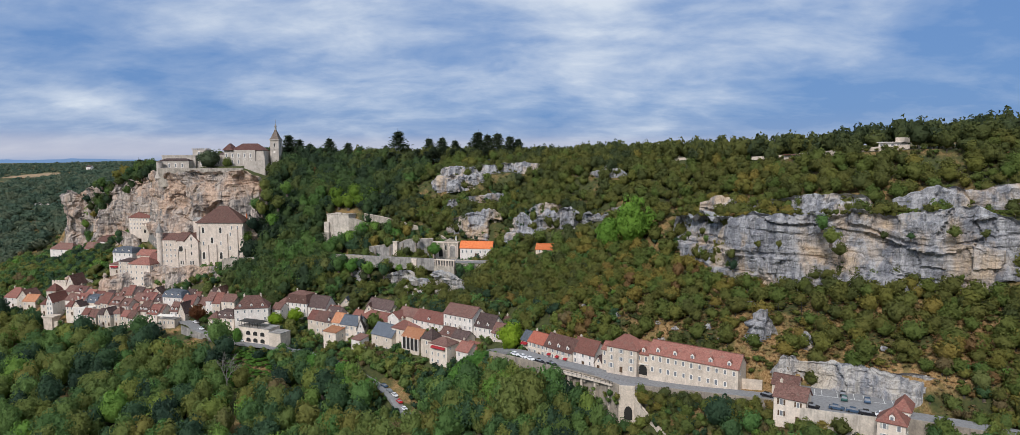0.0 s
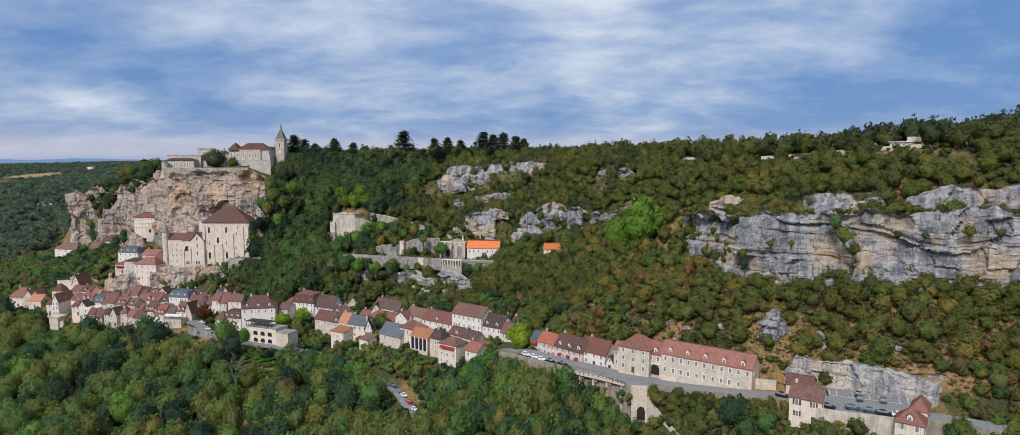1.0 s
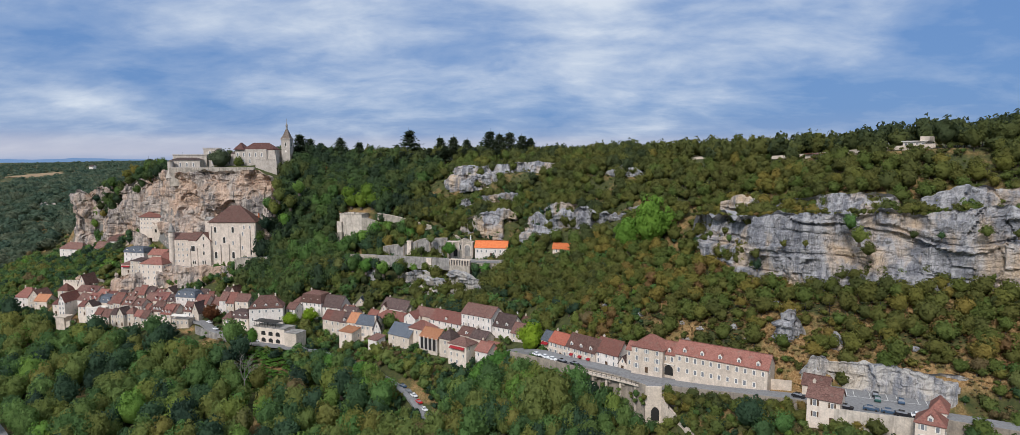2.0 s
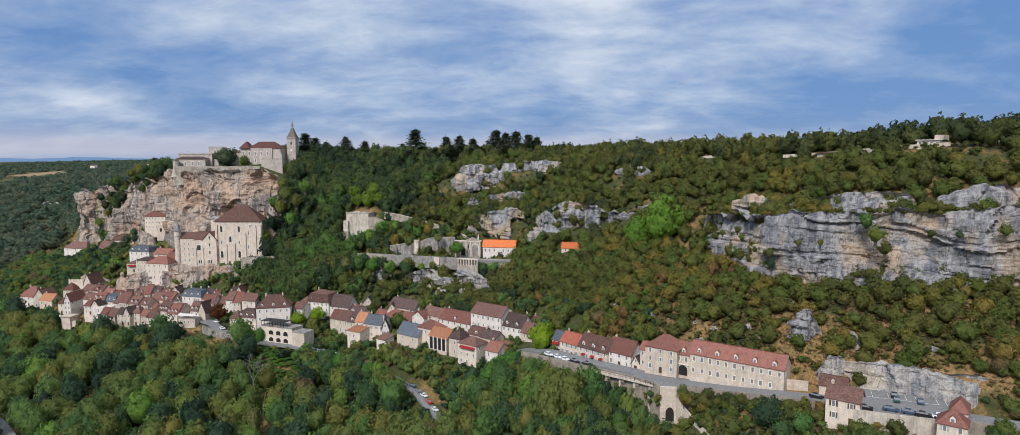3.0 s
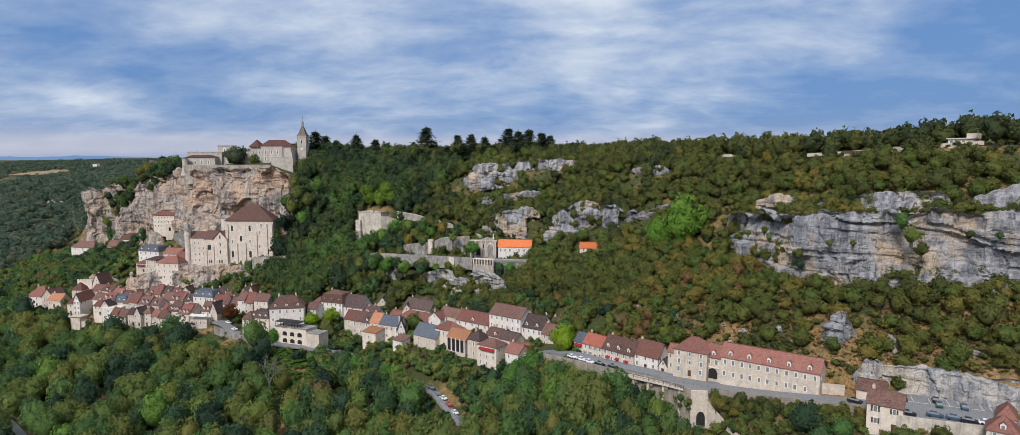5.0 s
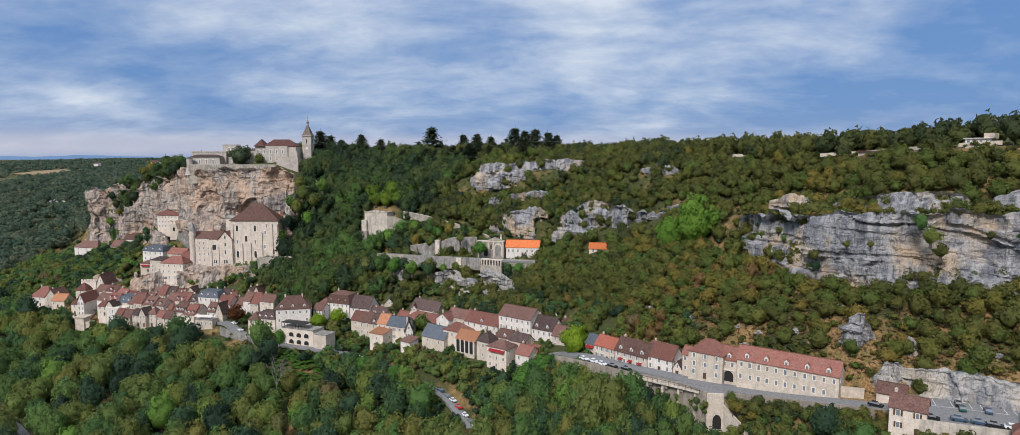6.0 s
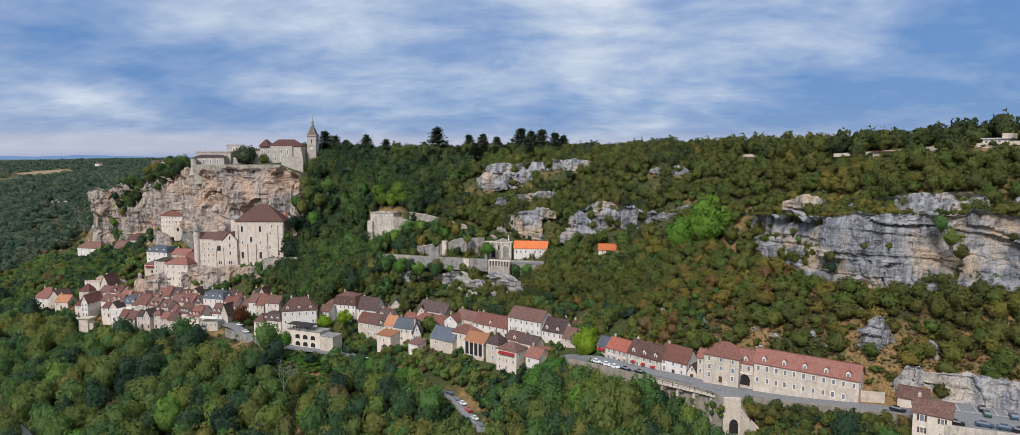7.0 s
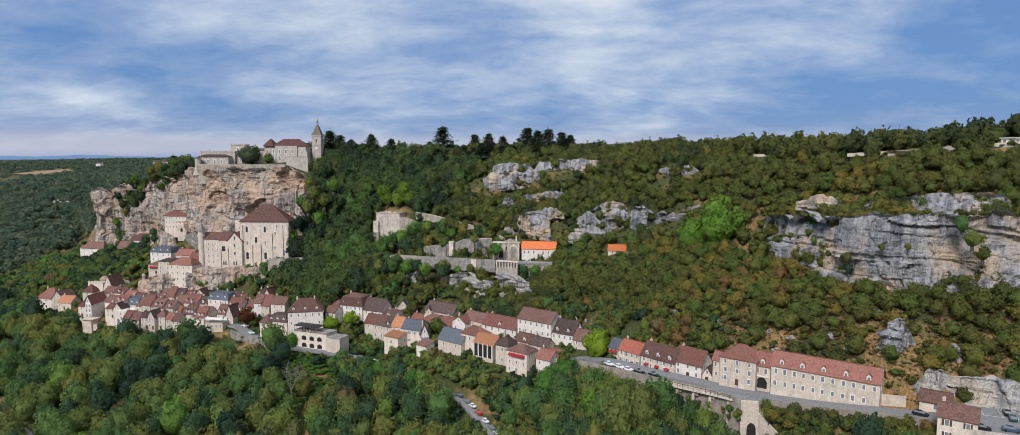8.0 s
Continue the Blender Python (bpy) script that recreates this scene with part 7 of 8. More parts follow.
def crown(seed, cards, leaf, flat=0.8, lobes=7, core=ICO2, spread=0.62, low=-0.3, clump=0.36):
    """A unit crown: a lumpy core of rounded lobes under many small leaf sprays. Returns points, quads, triangles and normals."""
    rng = np.random.RandomState(seed)
    # boughs, each with its own handful of leaf clumps
    b = rng.normal(size=(5, 3))
    b[:, 2] = np.abs(b[:, 2])
    b /= np.linalg.norm(b, axis=1)[:, None]
    c = rng.normal(size=(lobes, 3))
    c[:, 2] = np.abs(c[:, 2]) * 1.25 - 0.45
    c /= np.linalg.norm(c, axis=1)[:, None]
    swell = 0.80 + 0.34 * np.clip((c @ b.T).max(axis=1), 0, 1) ** 3
    c *= (swell * rng.uniform(0.86, 1.06, lobes) * spread)[:, None]
    r = rng.uniform(0.55, 1.0, lobes) * clump
    c, r = np.vstack([c, [[0, 0, -0.05]]]), np.append(r, spread * 0.88)
    pts, nrms = [], []
    for d in core[0]:
        reach, at = 0.0, d
        for cc, rr in zip(c, r):
            e = d @ cc
            disc = e * e - cc @ cc + rr * rr
            if disc > 0 and e + math.sqrt(disc) > reach:
                reach = e + math.sqrt(disc)
                at = (d * reach - cc) / rr
        p = d * reach * 0.86 * rng.uniform(0.92, 1.03)
        p[2] *= 1.25 if p[2] < 0 else 1.0
        pts.append(p)
        nrms.append(0.6 * at + 0.5 * d)
    tris = [tuple(f) for f in core[1]]
    n0, k = len(pts), 0
    while k < cards:
        i = rng.randint(len(r))
        d = rng.normal(size=3)
        d /= np.linalg.norm(d)
        p = c[i] + d * r[i] * rng.uniform(0.90, 1.16)
        if p[2] < low or (np.linalg.norm(c - p, axis=1) < r * 0.9).any():
            continue
        nrm = d + rng.normal(size=3) * 0.28
        nrm /= np.linalg.norm(nrm)
        t = np.cross(nrm, rng.normal(size=3))
        t /= np.linalg.norm(t)
        b = np.cross(nrm, t)
        s = leaf * rng.uniform(0.6, 1.4)
        a0, a1 = s * rng.uniform(0.7, 1.1), s * rng.uniform(0.6, 1.0)
        pts += [p - t * a0 * 0.6 - b * a1 * 0.4, p + t * a0 * 0.6 - b * a1 * 0.35, p + b * a1 * 0.7 + t * a0 * rng.uniform(-0.3, 0.3)]
        soft = 0.8 * d + 0.4 * p + rng.normal(size=3) * 0.16
        nrms += [soft] * 3
        m = n0 + 3 * k
        tris.append((m, m + 1, m + 2))
        k += 1
    pts, nrms = np.array(pts), np.array(nrms)
    pts[:, 2] *= flat
    nrms /= np.linalg.norm(nrms, axis=1)[:, None]
    return pts, np.empty((0, 4), int), np.array(tris), nrms


def raw_mesh(name, verts, quads, tris, mats, tone=None, tri_mat=None, normals=None):
    me = bpy.data.meshes.new(name)
    nq, nt = len(quads), len(tris)
    me.vertices.add(len(verts))
    me.vertices.foreach_set("co", np.asarray(verts, np.float32).ravel())
    me.loops.add(nq * 4 + nt * 3)
    idx = np.concatenate([np.asarray(quads).ravel() if nq else np.empty(0, int), np.asarray(tris).ravel() if nt else np.empty(0, int)])
    me.loops.foreach_set("vertex_index", idx.astype(np.int32))
    me.polygons.add(nq + nt)
    start = np.concatenate([np.arange(nq) * 4, nq * 4 + np.arange(nt) * 3])
    me.polygons.foreach_set("loop_start", start.astype(np.int32))
    if tri_mat is not None:
        me.polygons.foreach_set("material_index", np.concatenate([np.zeros(nq, np.int32), tri_mat]).astype(np.int32))
    me.update(calc_edges=True)
    me.validate()
    for m in mats:
        me.materials.append(m)
    a = me.attributes.new("tone", "FLOAT", "POINT")
    a.data.foreach_set("value", np.asarray(tone if tone is not None else np.zeros(len(verts)), np.float32))
    if normals is not None:
        a = me.attributes.new("custom_normal", "FLOAT_VECTOR", "POINT")
        a.data.foreach_set("vector", np.asarray(normals, np.float32).ravel())
    return me


def crown_mesh_of(proto, mat):
    p, q, t, nr = proto
    return raw_mesh("crown", p, q, t, [M[mat]], normals=nr)


def trunk_mesh(name, h, r, limbs, seed, reach):
    rng = random.Random(seed)
    bm = bmesh.new()
    bmesh.ops.create_cone(bm, cap_ends=True, segments=7, radius1=r, radius2=r * 0.45, depth=h, matrix=Matrix.Translation((0, 0, h / 2 - 0.6)))
    for i in range(limbs):
        a = 6.283 * i / limbs + rng.uniform(-0.4, 0.4)
        z0 = h * rng.uniform(0.45, 0.85)
        tip = Vector((math.cos(a) * reach, math.sin(a) * reach, z0 + reach * rng.uniform(0.6, 1.1)))
        base = Vector((0, 0, z0))
        d = tip - base
        m = Matrix.Translation((base + tip) / 2) @ d.to_track_quat("Z", "Y").to_matrix().to_4x4()
        bmesh.ops.create_cone(bm, cap_ends=False, segments=5, radius1=r * 0.42, radius2=r * 0.12, depth=d.length, matrix=m)
    me = bpy.data.meshes.new(name)
    bm.to_mesh(me)
    bm.free()
    me.materials.append(M["bark"])
    return me


FRONTS = np.array(OPEN_FRONTS)
# clearings in the woods: x, y, direction, length, half width
CLEARINGS = [(x, y, math.cos(radians(a)), math.sin(radians(a)), ln, w) for x, y, a, ln, w in (
    (-304, 421, -55, 40, 8), (-114, 452, -76, 16, 8), (-206, 390, -62, 26, 8), (-186, 378, -64, 24, 12), (-608, 842, -54, 42, 30), (-540, 745, -54, 42, 26))]
FOOT = [(x, y, math.cos(a), math.sin(a), L, D) for x, y, a, L, D in FOOTPRINTS]
ROAD_XY = np.array(ROAD_LINES)


def free_spot(x, y, pad):
    for cx, cy, dx, dy, ln, w in CLEARINGS:
        along, side = (x - cx) * dx + (y - cy) * dy, (y - cy) * dx - (x - cx) * dy
        if pad > 1.1 and -3 < along < ln and abs(side) < w:
            return False
    for fx, fy, c, s, L, D in FOOT:
        dx, dy = x - fx, y - fy
        if abs(dx) > 120 or abs(dy) > 120:
            continue
        lx, ly = dx * c + dy * s, -dx * s + dy * c
        if -pad < lx < L + pad and -pad - 1 < ly < D + pad:
            return False
        if pad > 1.4 and -1 < lx < L + 1 and -6 - 1.6 * pad < ly < 0:
            return False
    d = np.hypot(ROAD_XY[:, 0] - x, ROAD_XY[:, 1] - y) - ROAD_XY[:, 2] / 2
    return d.min() > pad * 0.75


def shown(u, v):
    """How many of the trees stay that would stand before a rock face or wall open to view."""
    du, dv = np.abs(FRONTS[:, 0] - u), FRONTS[:, 1] - v
    hit = (du < 2.4) & (dv > -2.5) & (dv < FRONTS[:, 2])
    return float(FRONTS[hit, 3].min()) if hit.any() else 1.0


def steepness(u, v):
    return abs(height_uv(u, v + 1.0) - height_uv(u, v - 1.0)) / 2.0


def scatter(u0, u1, v0, v1, gap, seed, pad, keep, steep=1.4, screen=True):
    """Jittered grid over the plan; v0, v1 are functions of u."""
    rng = random.Random(seed)
    spots = []
    u = u0
    while u < u1:
        a, b = v0(u), v1(u)
        v = a
        while v < b:
            uu, vv = u + rng.uniform(-0.5, 0.5) * gap, v + rng.uniform(-0.5, 0.5) * gap
            x, y = xy(uu, vv)
            chance = keep(uu, vv, x, y)
            if chance and screen:
                chance *= shown(uu, vv)
            if rng.random() < chance and steepness(uu, vv) < steep and free_spot(x, y, pad):
                spots.append((x, y, height_uv(uu, vv), rng.random(), rng.random(), rng.random()))
            v += gap / math.sqrt(1 + min(steepness(uu, vv), 2.5) ** 2)
        u += gap
    return spots


def forest(label, spots, protos, size, mats, tall=(0.85, 1.2), sink=0.0, name="forest", tone=(0.0, 1.0)):
    """All crowns of one wood, and their stems, joined."""
    vs, ts, tn, ns = [], [], [], []
    stems = []
    base = 0
    for i, (x, y, z, a, b, c) in enumerate(spots):
        p, q, t, nr = protos[i % len(protos)]
        r = size[0] + (size[1] - size[0]) * b
        k = tall[0] + (tall[1] - tall[0]) * c
        ang = 6.283 * a
        ca, sa = math.cos(ang) * r, math.sin(ang) * r
        lift = r * k * 0.84 - sink * r
        w = np.stack([p[:, 0] * ca - p[:, 1] * sa + x, p[:, 0] * sa + p[:, 1] * ca + y, p[:, 2] * r * k + z + lift], 1)
        vs.append(w)
        cu, su = math.cos(ang), math.sin(ang)
        ns.append(np.stack([nr[:, 0] * cu - nr[:, 1] * su, nr[:, 0] * su + nr[:, 1] * cu, nr[:, 2]], 1))
        ts.append(t + base)
        g = min(max(0.8 * ((a * 7.31 + c * 3.7) % 1.0) + 0.10 + 0.5 * noise.noise(Vector((x * 0.03, y * 0.03, 4.4))), 0.0), 1.0)
        tn.append(np.full(len(p), max(0.002, tone[0] + (tone[1] - tone[0]) * g)))
        base += len(p)
        s = 0.05 * r + 0.05
        stem = np.array([(x + s, y, z - 1), (x - s * .5, y + s * .87, z - 1), (x - s * .5, y - s * .87, z - 1), (x, y, z + lift)])
        vs.append(stem)
        ts.append(np.array([(0, 1, 3), (1, 2, 3), (2, 0, 3)]) + base)
        tn.append(np.zeros(4))
        ns.append(np.array([(1, 0, 0), (-.5, .87, 0), (-.5, -.87, 0), (0, 0, 1.0)]))
        stems.append(len(t))
        base += 4
    tm = np.concatenate([np.concatenate([np.zeros(n, np.int32), np.ones(3, np.int32)]) for n in stems])
    me = raw_mesh(name, np.vstack(vs), np.empty((0, 4), int), np.vstack(ts), [M[mats], M["bark"]], np.concatenate(tn), tm, np.vstack(ns))
    ob = new(name, me)
    return tagged(ob, label, "forest", kind="stuff")


def clear(x, y, scale, seed):
    return noise.noise(Vector((x * scale, y * scale, seed)))


def curve_v(i):
    return lambda u: float(np.interp(u, STATIONS, TABLE[:, i, 0]))


def sight(u):
    """The near rim of the valley woods, above which the valley opens."""
    return max(40.0, (238 + 0.6 * u) / 0.8)


OAKS = [crown(10 + i, 250, 0.170, 0.95, 18, ICO2, 0.68, -0.25, 0.32) for i in range(8)]
OAKS_FAR = [crown(20 + i, 125, 0.235, 0.95, 12, ICO2, 0.66, -0.25, 0.36) for i in range(8)]
BROAD = [crown(30 + i, 460, 0.130, 1.0, 36, ICO2, 0.72, -0.15, 0.27) for i in range(8)]
SMALL = [crown(50 + i, 66, 0.35, 0.9, 8, ICO1) for i in range(5)]
MIDDLE = [crown(60 + i, 75, 0.32, 0.85, 12, ICO1, 0.66) for i in range(6)]
FAR = [crown(70 + i, 26, 0.42, 0.8, 6, ICO1) for i in range(4)]


def cleared(x, y):
    return clear(x, y, 0.035, 2.0) > 0.30


def near_tree(label, x, y, r, tall, crown_mesh, trunk, turn, group=""):
    """One tree of its own: stem with limbs, and crown."""
    root = new("tree")
    root.matrix_world = pose(x, y, height(x, y) - 0.3, 0, 0, turn)
    tagged(root, label, "tree", group)
    lift = r * tall * 0.88 + 0.5
    shared("trunk", trunk, root, (0, 0, 0), 0, (r * 0.25, r * 0.25, lift / 3.0))
    shared("crown", crown_mesh, root, (0, 0, lift), 0, (r, r, r * tall))
    return root


TRUNK = trunk_mesh("trunk", 3.6, 0.8, 5, 4, 1.6)
def slope_keep(u, v, x, y):
    if u > -140 and v < curve_v(5)(u) + 26 + 10 * clear(x, y, 0.05, 6.0):
        return 0.62    # open dry slope above the lodging and the parking
    return 0.55 if cleared(x, y) else 0.97


slope_near = scatter(-180, 22, lambda u: curve_v(5)(u) + 3, curve_v(11), 4.2, 1, 1.6, slope_keep, 3.0)
forest("dense olive-green oak scrub on the near hillside", slope_near, OAKS, (2.2, 4.5), "oak", tone=(0.22, 1.0))
bank = scatter(-402, -330, lambda u: curve_v(5)(u) + 3, lambda u: 348.0, 5.2, 12, 1.6, lambda u, v, x, y: 0.98, 8.0)
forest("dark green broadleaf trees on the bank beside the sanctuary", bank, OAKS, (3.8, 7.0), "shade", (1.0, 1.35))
slope = scatter(-330, -180, lambda u: curve_v(5)(u) + 3, curve_v(11), 4.8, 11, 1.6, slope_keep, 8.0)
forest("dense olive-green oak wood on the hillside above the village", slope, OAKS, (2.6, 5.6), "oak", tone=(0.02, 0.8))
plateau = scatter(-650, 40, lambda u: curve_v(11)(u) - 2, lambda u: curve_v(11)(u) + (42 if u > -350 else 36), 6.2, 3, 3.0, lambda u, v, x, y: 0.92)
forest("dark green woodland along the plateau edge", plateau, OAKS_FAR, (3.6, 6.0), "oak", (1.0, 1.4), tone=(0.0, 0.5))
woods = scatter(-480, -395, lambda u: 252.0 + (10 if u < -440 else 0), lambda u: curve_v(11)(u) + 4, 5.0, 24, 2.2, lambda u, v, x, y: 0.97 if u > -428 or v > 290 or (u > -446 and v > 262) else 0.2, 6.0)
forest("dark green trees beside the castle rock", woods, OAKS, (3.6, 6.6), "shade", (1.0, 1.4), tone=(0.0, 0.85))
west = scatter(-690, -400, lambda u: curve_v(4)(u) - 4, lambda u: curve_v(7)(u) - 4, 4.4, 4, 2.0, lambda u, v, x, y: 0.85 if v > 190 or u < -560 else 0.5, 4.0)
forest("green trees between the rocks and west houses", west, OAKS_FAR, (2.3, 4.0), "valley")
gardens = scatter(-400, -150, lambda u: curve_v(4)(u) - 2, lambda u: curve_v(6)(u) + 4, 4.0, 14, 2.4, lambda u, v, x, y: 0.85, 2.5)
forest("green garden trees below the village houses", gardens, OAKS_FAR, (2.6, 4.6), "valley")
def vine_bank(x, y):
    """The bank under the lane that climbers cover."""
    return -153 < x < -112 and 318 < y < 356


dale = scatter(-760, -120, sight, lambda u: curve_v(4)(u) - 2, 8.8, 5, 3.0, lambda u, v, x, y: 0.0 if vine_bank(x, y) else 0.96)
near = scatter(-215, 16, lambda u: 128.0 if u > -160 else 160.0, lambda u: curve_v(4)(u) - 1.0, 6.4, 6, 2.6, lambda u, v, x, y: 0.93)
# the woods nearest to the road stand tree by tree
single = [s for s in near if -205 < uv(s[0], s[1])[0] < -70 and uv(s[0], s[1])[1] > 176][:170]
single2 = [s for s in dale if -330 < uv(s[0], s[1])[0] < -215][:110]
taken = set(single) | set(single2)
near = [s for s in near if s not in taken]
dale = [s for s in dale if s not in taken]
BROAD_MESH = [crown_mesh_of(p, "valley") for p in BROAD]
for i, (x, y, z, a, b, c) in enumerate(single):
    near_tree("green broadleaf tree on the slope below the road", x, y, 3.0 + 1.8 * b, 0.9 + 0.35 * c, BROAD_MESH[i % 8], TRUNK, 360 * a, "trees below the road")
for i, (x, y, z, a, b, c) in enumerate(single2):
    near_tree("large green broadleaf tree in the valley wood", x, y, 4.6 + 3.2 * b, 0.95 + 0.5 * c, BROAD_MESH[i % 8], TRUNK, 360 * a, "valley trees")
lane = scatter(-408, -345, lambda u: 226.0, lambda u: 0.6 * (-190 + (u + 408) * 1.25) + 0.8 * (431 - (u + 408) * 0.25) - 4, 4.6, 41, 1.0, lambda u, v, x, y: 0.95, 9.0)
forest("green trees below the lane to the sanctuary", lane, OAKS, (3.2, 6.0), "shade", (1.1, 1.5), tone=(0.1, 1.0))
def before_house(u, v, x, y):
    return 0.0 if free_spot(x, y, 1.6) else 0.9


bushes = scatter(-560, -150, lambda u: curve_v(4)(u) - 14, lambda u: curve_v(6)(u) + 6, 2.7, 43, 1.0, before_house, 5.0)
forest("low green garden bushes before the village houses", bushes, SMALL, (1.1, 2.3), "valley", (0.8, 1.3), name="bushes")
terrace_trees = scatter(-345, -215, lambda u: 264.0, lambda u: 345.0, 3.6, 44, 1.0, lambda u, v, x, y: 0.7, 6.0)
forest("small green trees and shrubs on the terraced slope", terrace_trees, OAKS_FAR, (1.6, 3.2), "valley", (0.9, 1.4), tone=(0.0, 0.75))
corner_trees = scatter(-8, 24, lambda u: 186.0, lambda u: 226.0, 4.0, 47, 1.2, lambda u, v, x, y: 0.8, 5.0, False)
forest("green shrubs and small trees beside the rising road", corner_trees, OAKS, (1.5, 3.4), "valley", (0.9, 1.3), name="bushes")
corner_wood = scatter(-12, 45, lambda u: 203.0, lambda u: 252.0, 4.4, 67, 1.2, lambda u, v, x, y: 0.85, 5.0)
forest("dark green oaks beside the rising road", corner_wood, OAKS, (2.0, 4.0), "oak", (0.9, 1.25), tone=(0.0, 0.8))
slope_shrubs = scatter(-240, -150, lambda u: curve_v(5)(u), lambda u: curve_v(6)(u) + 28, 3.4, 48, 1.0, lambda u, v, x, y: 0.8 if free_spot(x, y, 1.6) else 0.0, 6.0, False)
forest("green shrubs on the slope behind the hotels", slope_shrubs, OAKS_FAR, (1.6, 3.2), "oak", (0.9, 1.3), tone=(0.0, 0.7), name="bushes")
rock_foot = scatter(-446, -392, lambda u: 204.0, lambda u: 238.0, 3.4, 49, 1.0, lambda u, v, x, y: 0.85, 9.0, False)
forest("green trees at the foot of the sanctuary rock", rock_foot, OAKS_FAR, (1.8, 3.6), "valley", (0.9, 1.4), tone=(0.05, 0.7), name="bushes")
west_shrubs = scatter(-660, -540, lambda u: 150.0, lambda u: 214.0, 3.6, 50, 1.0, lambda u, v, x, y: 0.7, 9.0, False)
forest("green shrubs on the slope under the castle rock", west_shrubs, SMALL, (1.6, 3.2), "valley", (0.9, 1.3), tone=(0.05, 0.7), name="bushes")
pier_bushes = scatter(-540, -440, lambda u: 108.0, lambda u: 152.0, 2.8, 68, 1.0, lambda u, v, x, y: 0.85 if not free_spot(x, y, 1.2) else 0.0, 6.0, False)
forest("green bushes on the bank below the stone pier", pier_bushes, SMALL, (1.4, 2.6), "valley", (0.8, 1.1), name="bushes", tone=(0.1, 1.0))
verge = scatter(-335, -170, lambda u: 168.0, curve_v(5), 3.2, 45, 1.1, lambda u, v, x, y: 0.0 if vine_bank(x, y) else 0.6, 5.0, False)
forest("low green shrubs beside the lane below the village", verge, SMALL, (1.2, 2.6), "valley", (0.9, 1.4), name="bushes")
bank_shrubs = scatter(-185, -80, lambda u: curve_v(4)(u) - 20, lambda u: curve_v(4)(u) - 1, 3.0, 46, 1.2, lambda u, v, x, y: 0.0 if u > -112 and v > 186 else 0.75, 5.0, False)
forest("green shrubs on the bank under the road wall", bank_shrubs, OAKS_FAR, (2.2, 4.2), "valley", (0.9, 1.3), name="bushes")
vines = scatter(-345, -270, lambda u: 168.0, lambda u: 200.0, 2.2, 62, 1.0, lambda u, v, x, y: 0.9 if vine_bank(x, y) else 0.0, 6.0, False)
forest("bright green climbers covering the bank below the lane", vines, [crown(320 + i, 60, 0.34, 0.5, 6, ICO1) for i in range(4)], (1.6, 2.8), "vine", (0.4, 0.7), name="bushes")
wall_trees = scatter(-172, -99, lambda u: 180.0, lambda u: curve_v(4)(u) - 4.5, 4.6, 66, 1.0, lambda u, v, x, y: 0.85, 6.0, False)
forest("green trees standing under the road wall", wall_trees, BROAD, (3.2, 5.0), "valley", (1.1, 1.45), name="bushes", tone=(0.0, 0.9))
foot_bushes = scatter(-125, -78, lambda u: 166.0, lambda u: 200.0, 3.6, 65, 0.9, lambda u, v, x, y: 0.85, 6.0, False)
forest("green bushes at the foot of the viaduct", foot_bushes, OAKS, (2.2, 3.4), "valley", (0.8, 1.05), name="bushes", tone=(0.0, 0.9))
_rng = random.Random(5)
edge_spots = [(p[0] - k * 0.63 + _rng.uniform(-1, 1), p[1] - k * 0.78 + _rng.uniform(-1, 1), p[2] - 1.9 - 0.6 * k, _rng.random(), _rng.random(), _rng.random()) for p in SOUTH[2:] for k in (2.4, 4.6)]
forest("green bushes against the outer road wall", edge_spots, OAKS, (1.6, 2.9), "oak", (0.8, 1.15), name="bushes", tone=(0.1, 1.0))
edge_shrubs = [(p[0] - 0.5 + _rng.uniform(-1, 1), p[1] - 0.9, p[2] - _rng.uniform(4.0, 9.0), _rng.random(), _rng.random(), _rng.random()) for p in EDGE for _ in range(2)]
forest("green creepers hanging on the wall under the road", edge_shrubs, OAKS_FAR, (0.8, 1.7), "valley", (0.9, 1.3), name="bushes", tone=(0.1, 0.9))
road_bank = scatter(-92, -30, lambda u: 176.0, lambda u: 205.0, 3.0, 63, 0.9, lambda u, v, x, y: 0.75, 6.0, False)
forest("green bushes on the bank between road and garden walls", road_bank, OAKS_FAR, (1.3, 3.0), "oak", (0.8, 1.2), name="bushes", tone=(0.1, 1.0))
hedge = scatter(-150, 20, lambda u: curve_v(4)(u) - 4, lambda u: curve_v(4)(u) + 3.5, 2.3, 31, 0.9, lambda u, v, x, y: 0.75, 5.0)
forest("low green bushes along the road edge", hedge, SMALL, (1.1, 2.2), "valley", (0.8, 1.2), name="bushes")
scrub = scatter(-150, 20, curve_v(5), lambda u: curve_v(7)(u) - 3, 2.7, 33, 0.9, lambda u, v, x, y: 0.6 if clear(x, y, 0.06, 8.0) > -0.1 else 0.3, 4.0, False)
forest("low green scrub on the slope above the houses", scrub, SMALL, (0.8, 2.3), "oak", (0.7, 1.0), name="scrub")
lip_scrub = []
_rng = random.Random(9)
_lip = np.array([(-127, 300, 93), (-113, 283, 95.5), (-88, 263, 97.5), (-67, 255, 100.5), (-50, 255, 100.5), (-16, 254, 103.5), (30, 252, 104.5)])
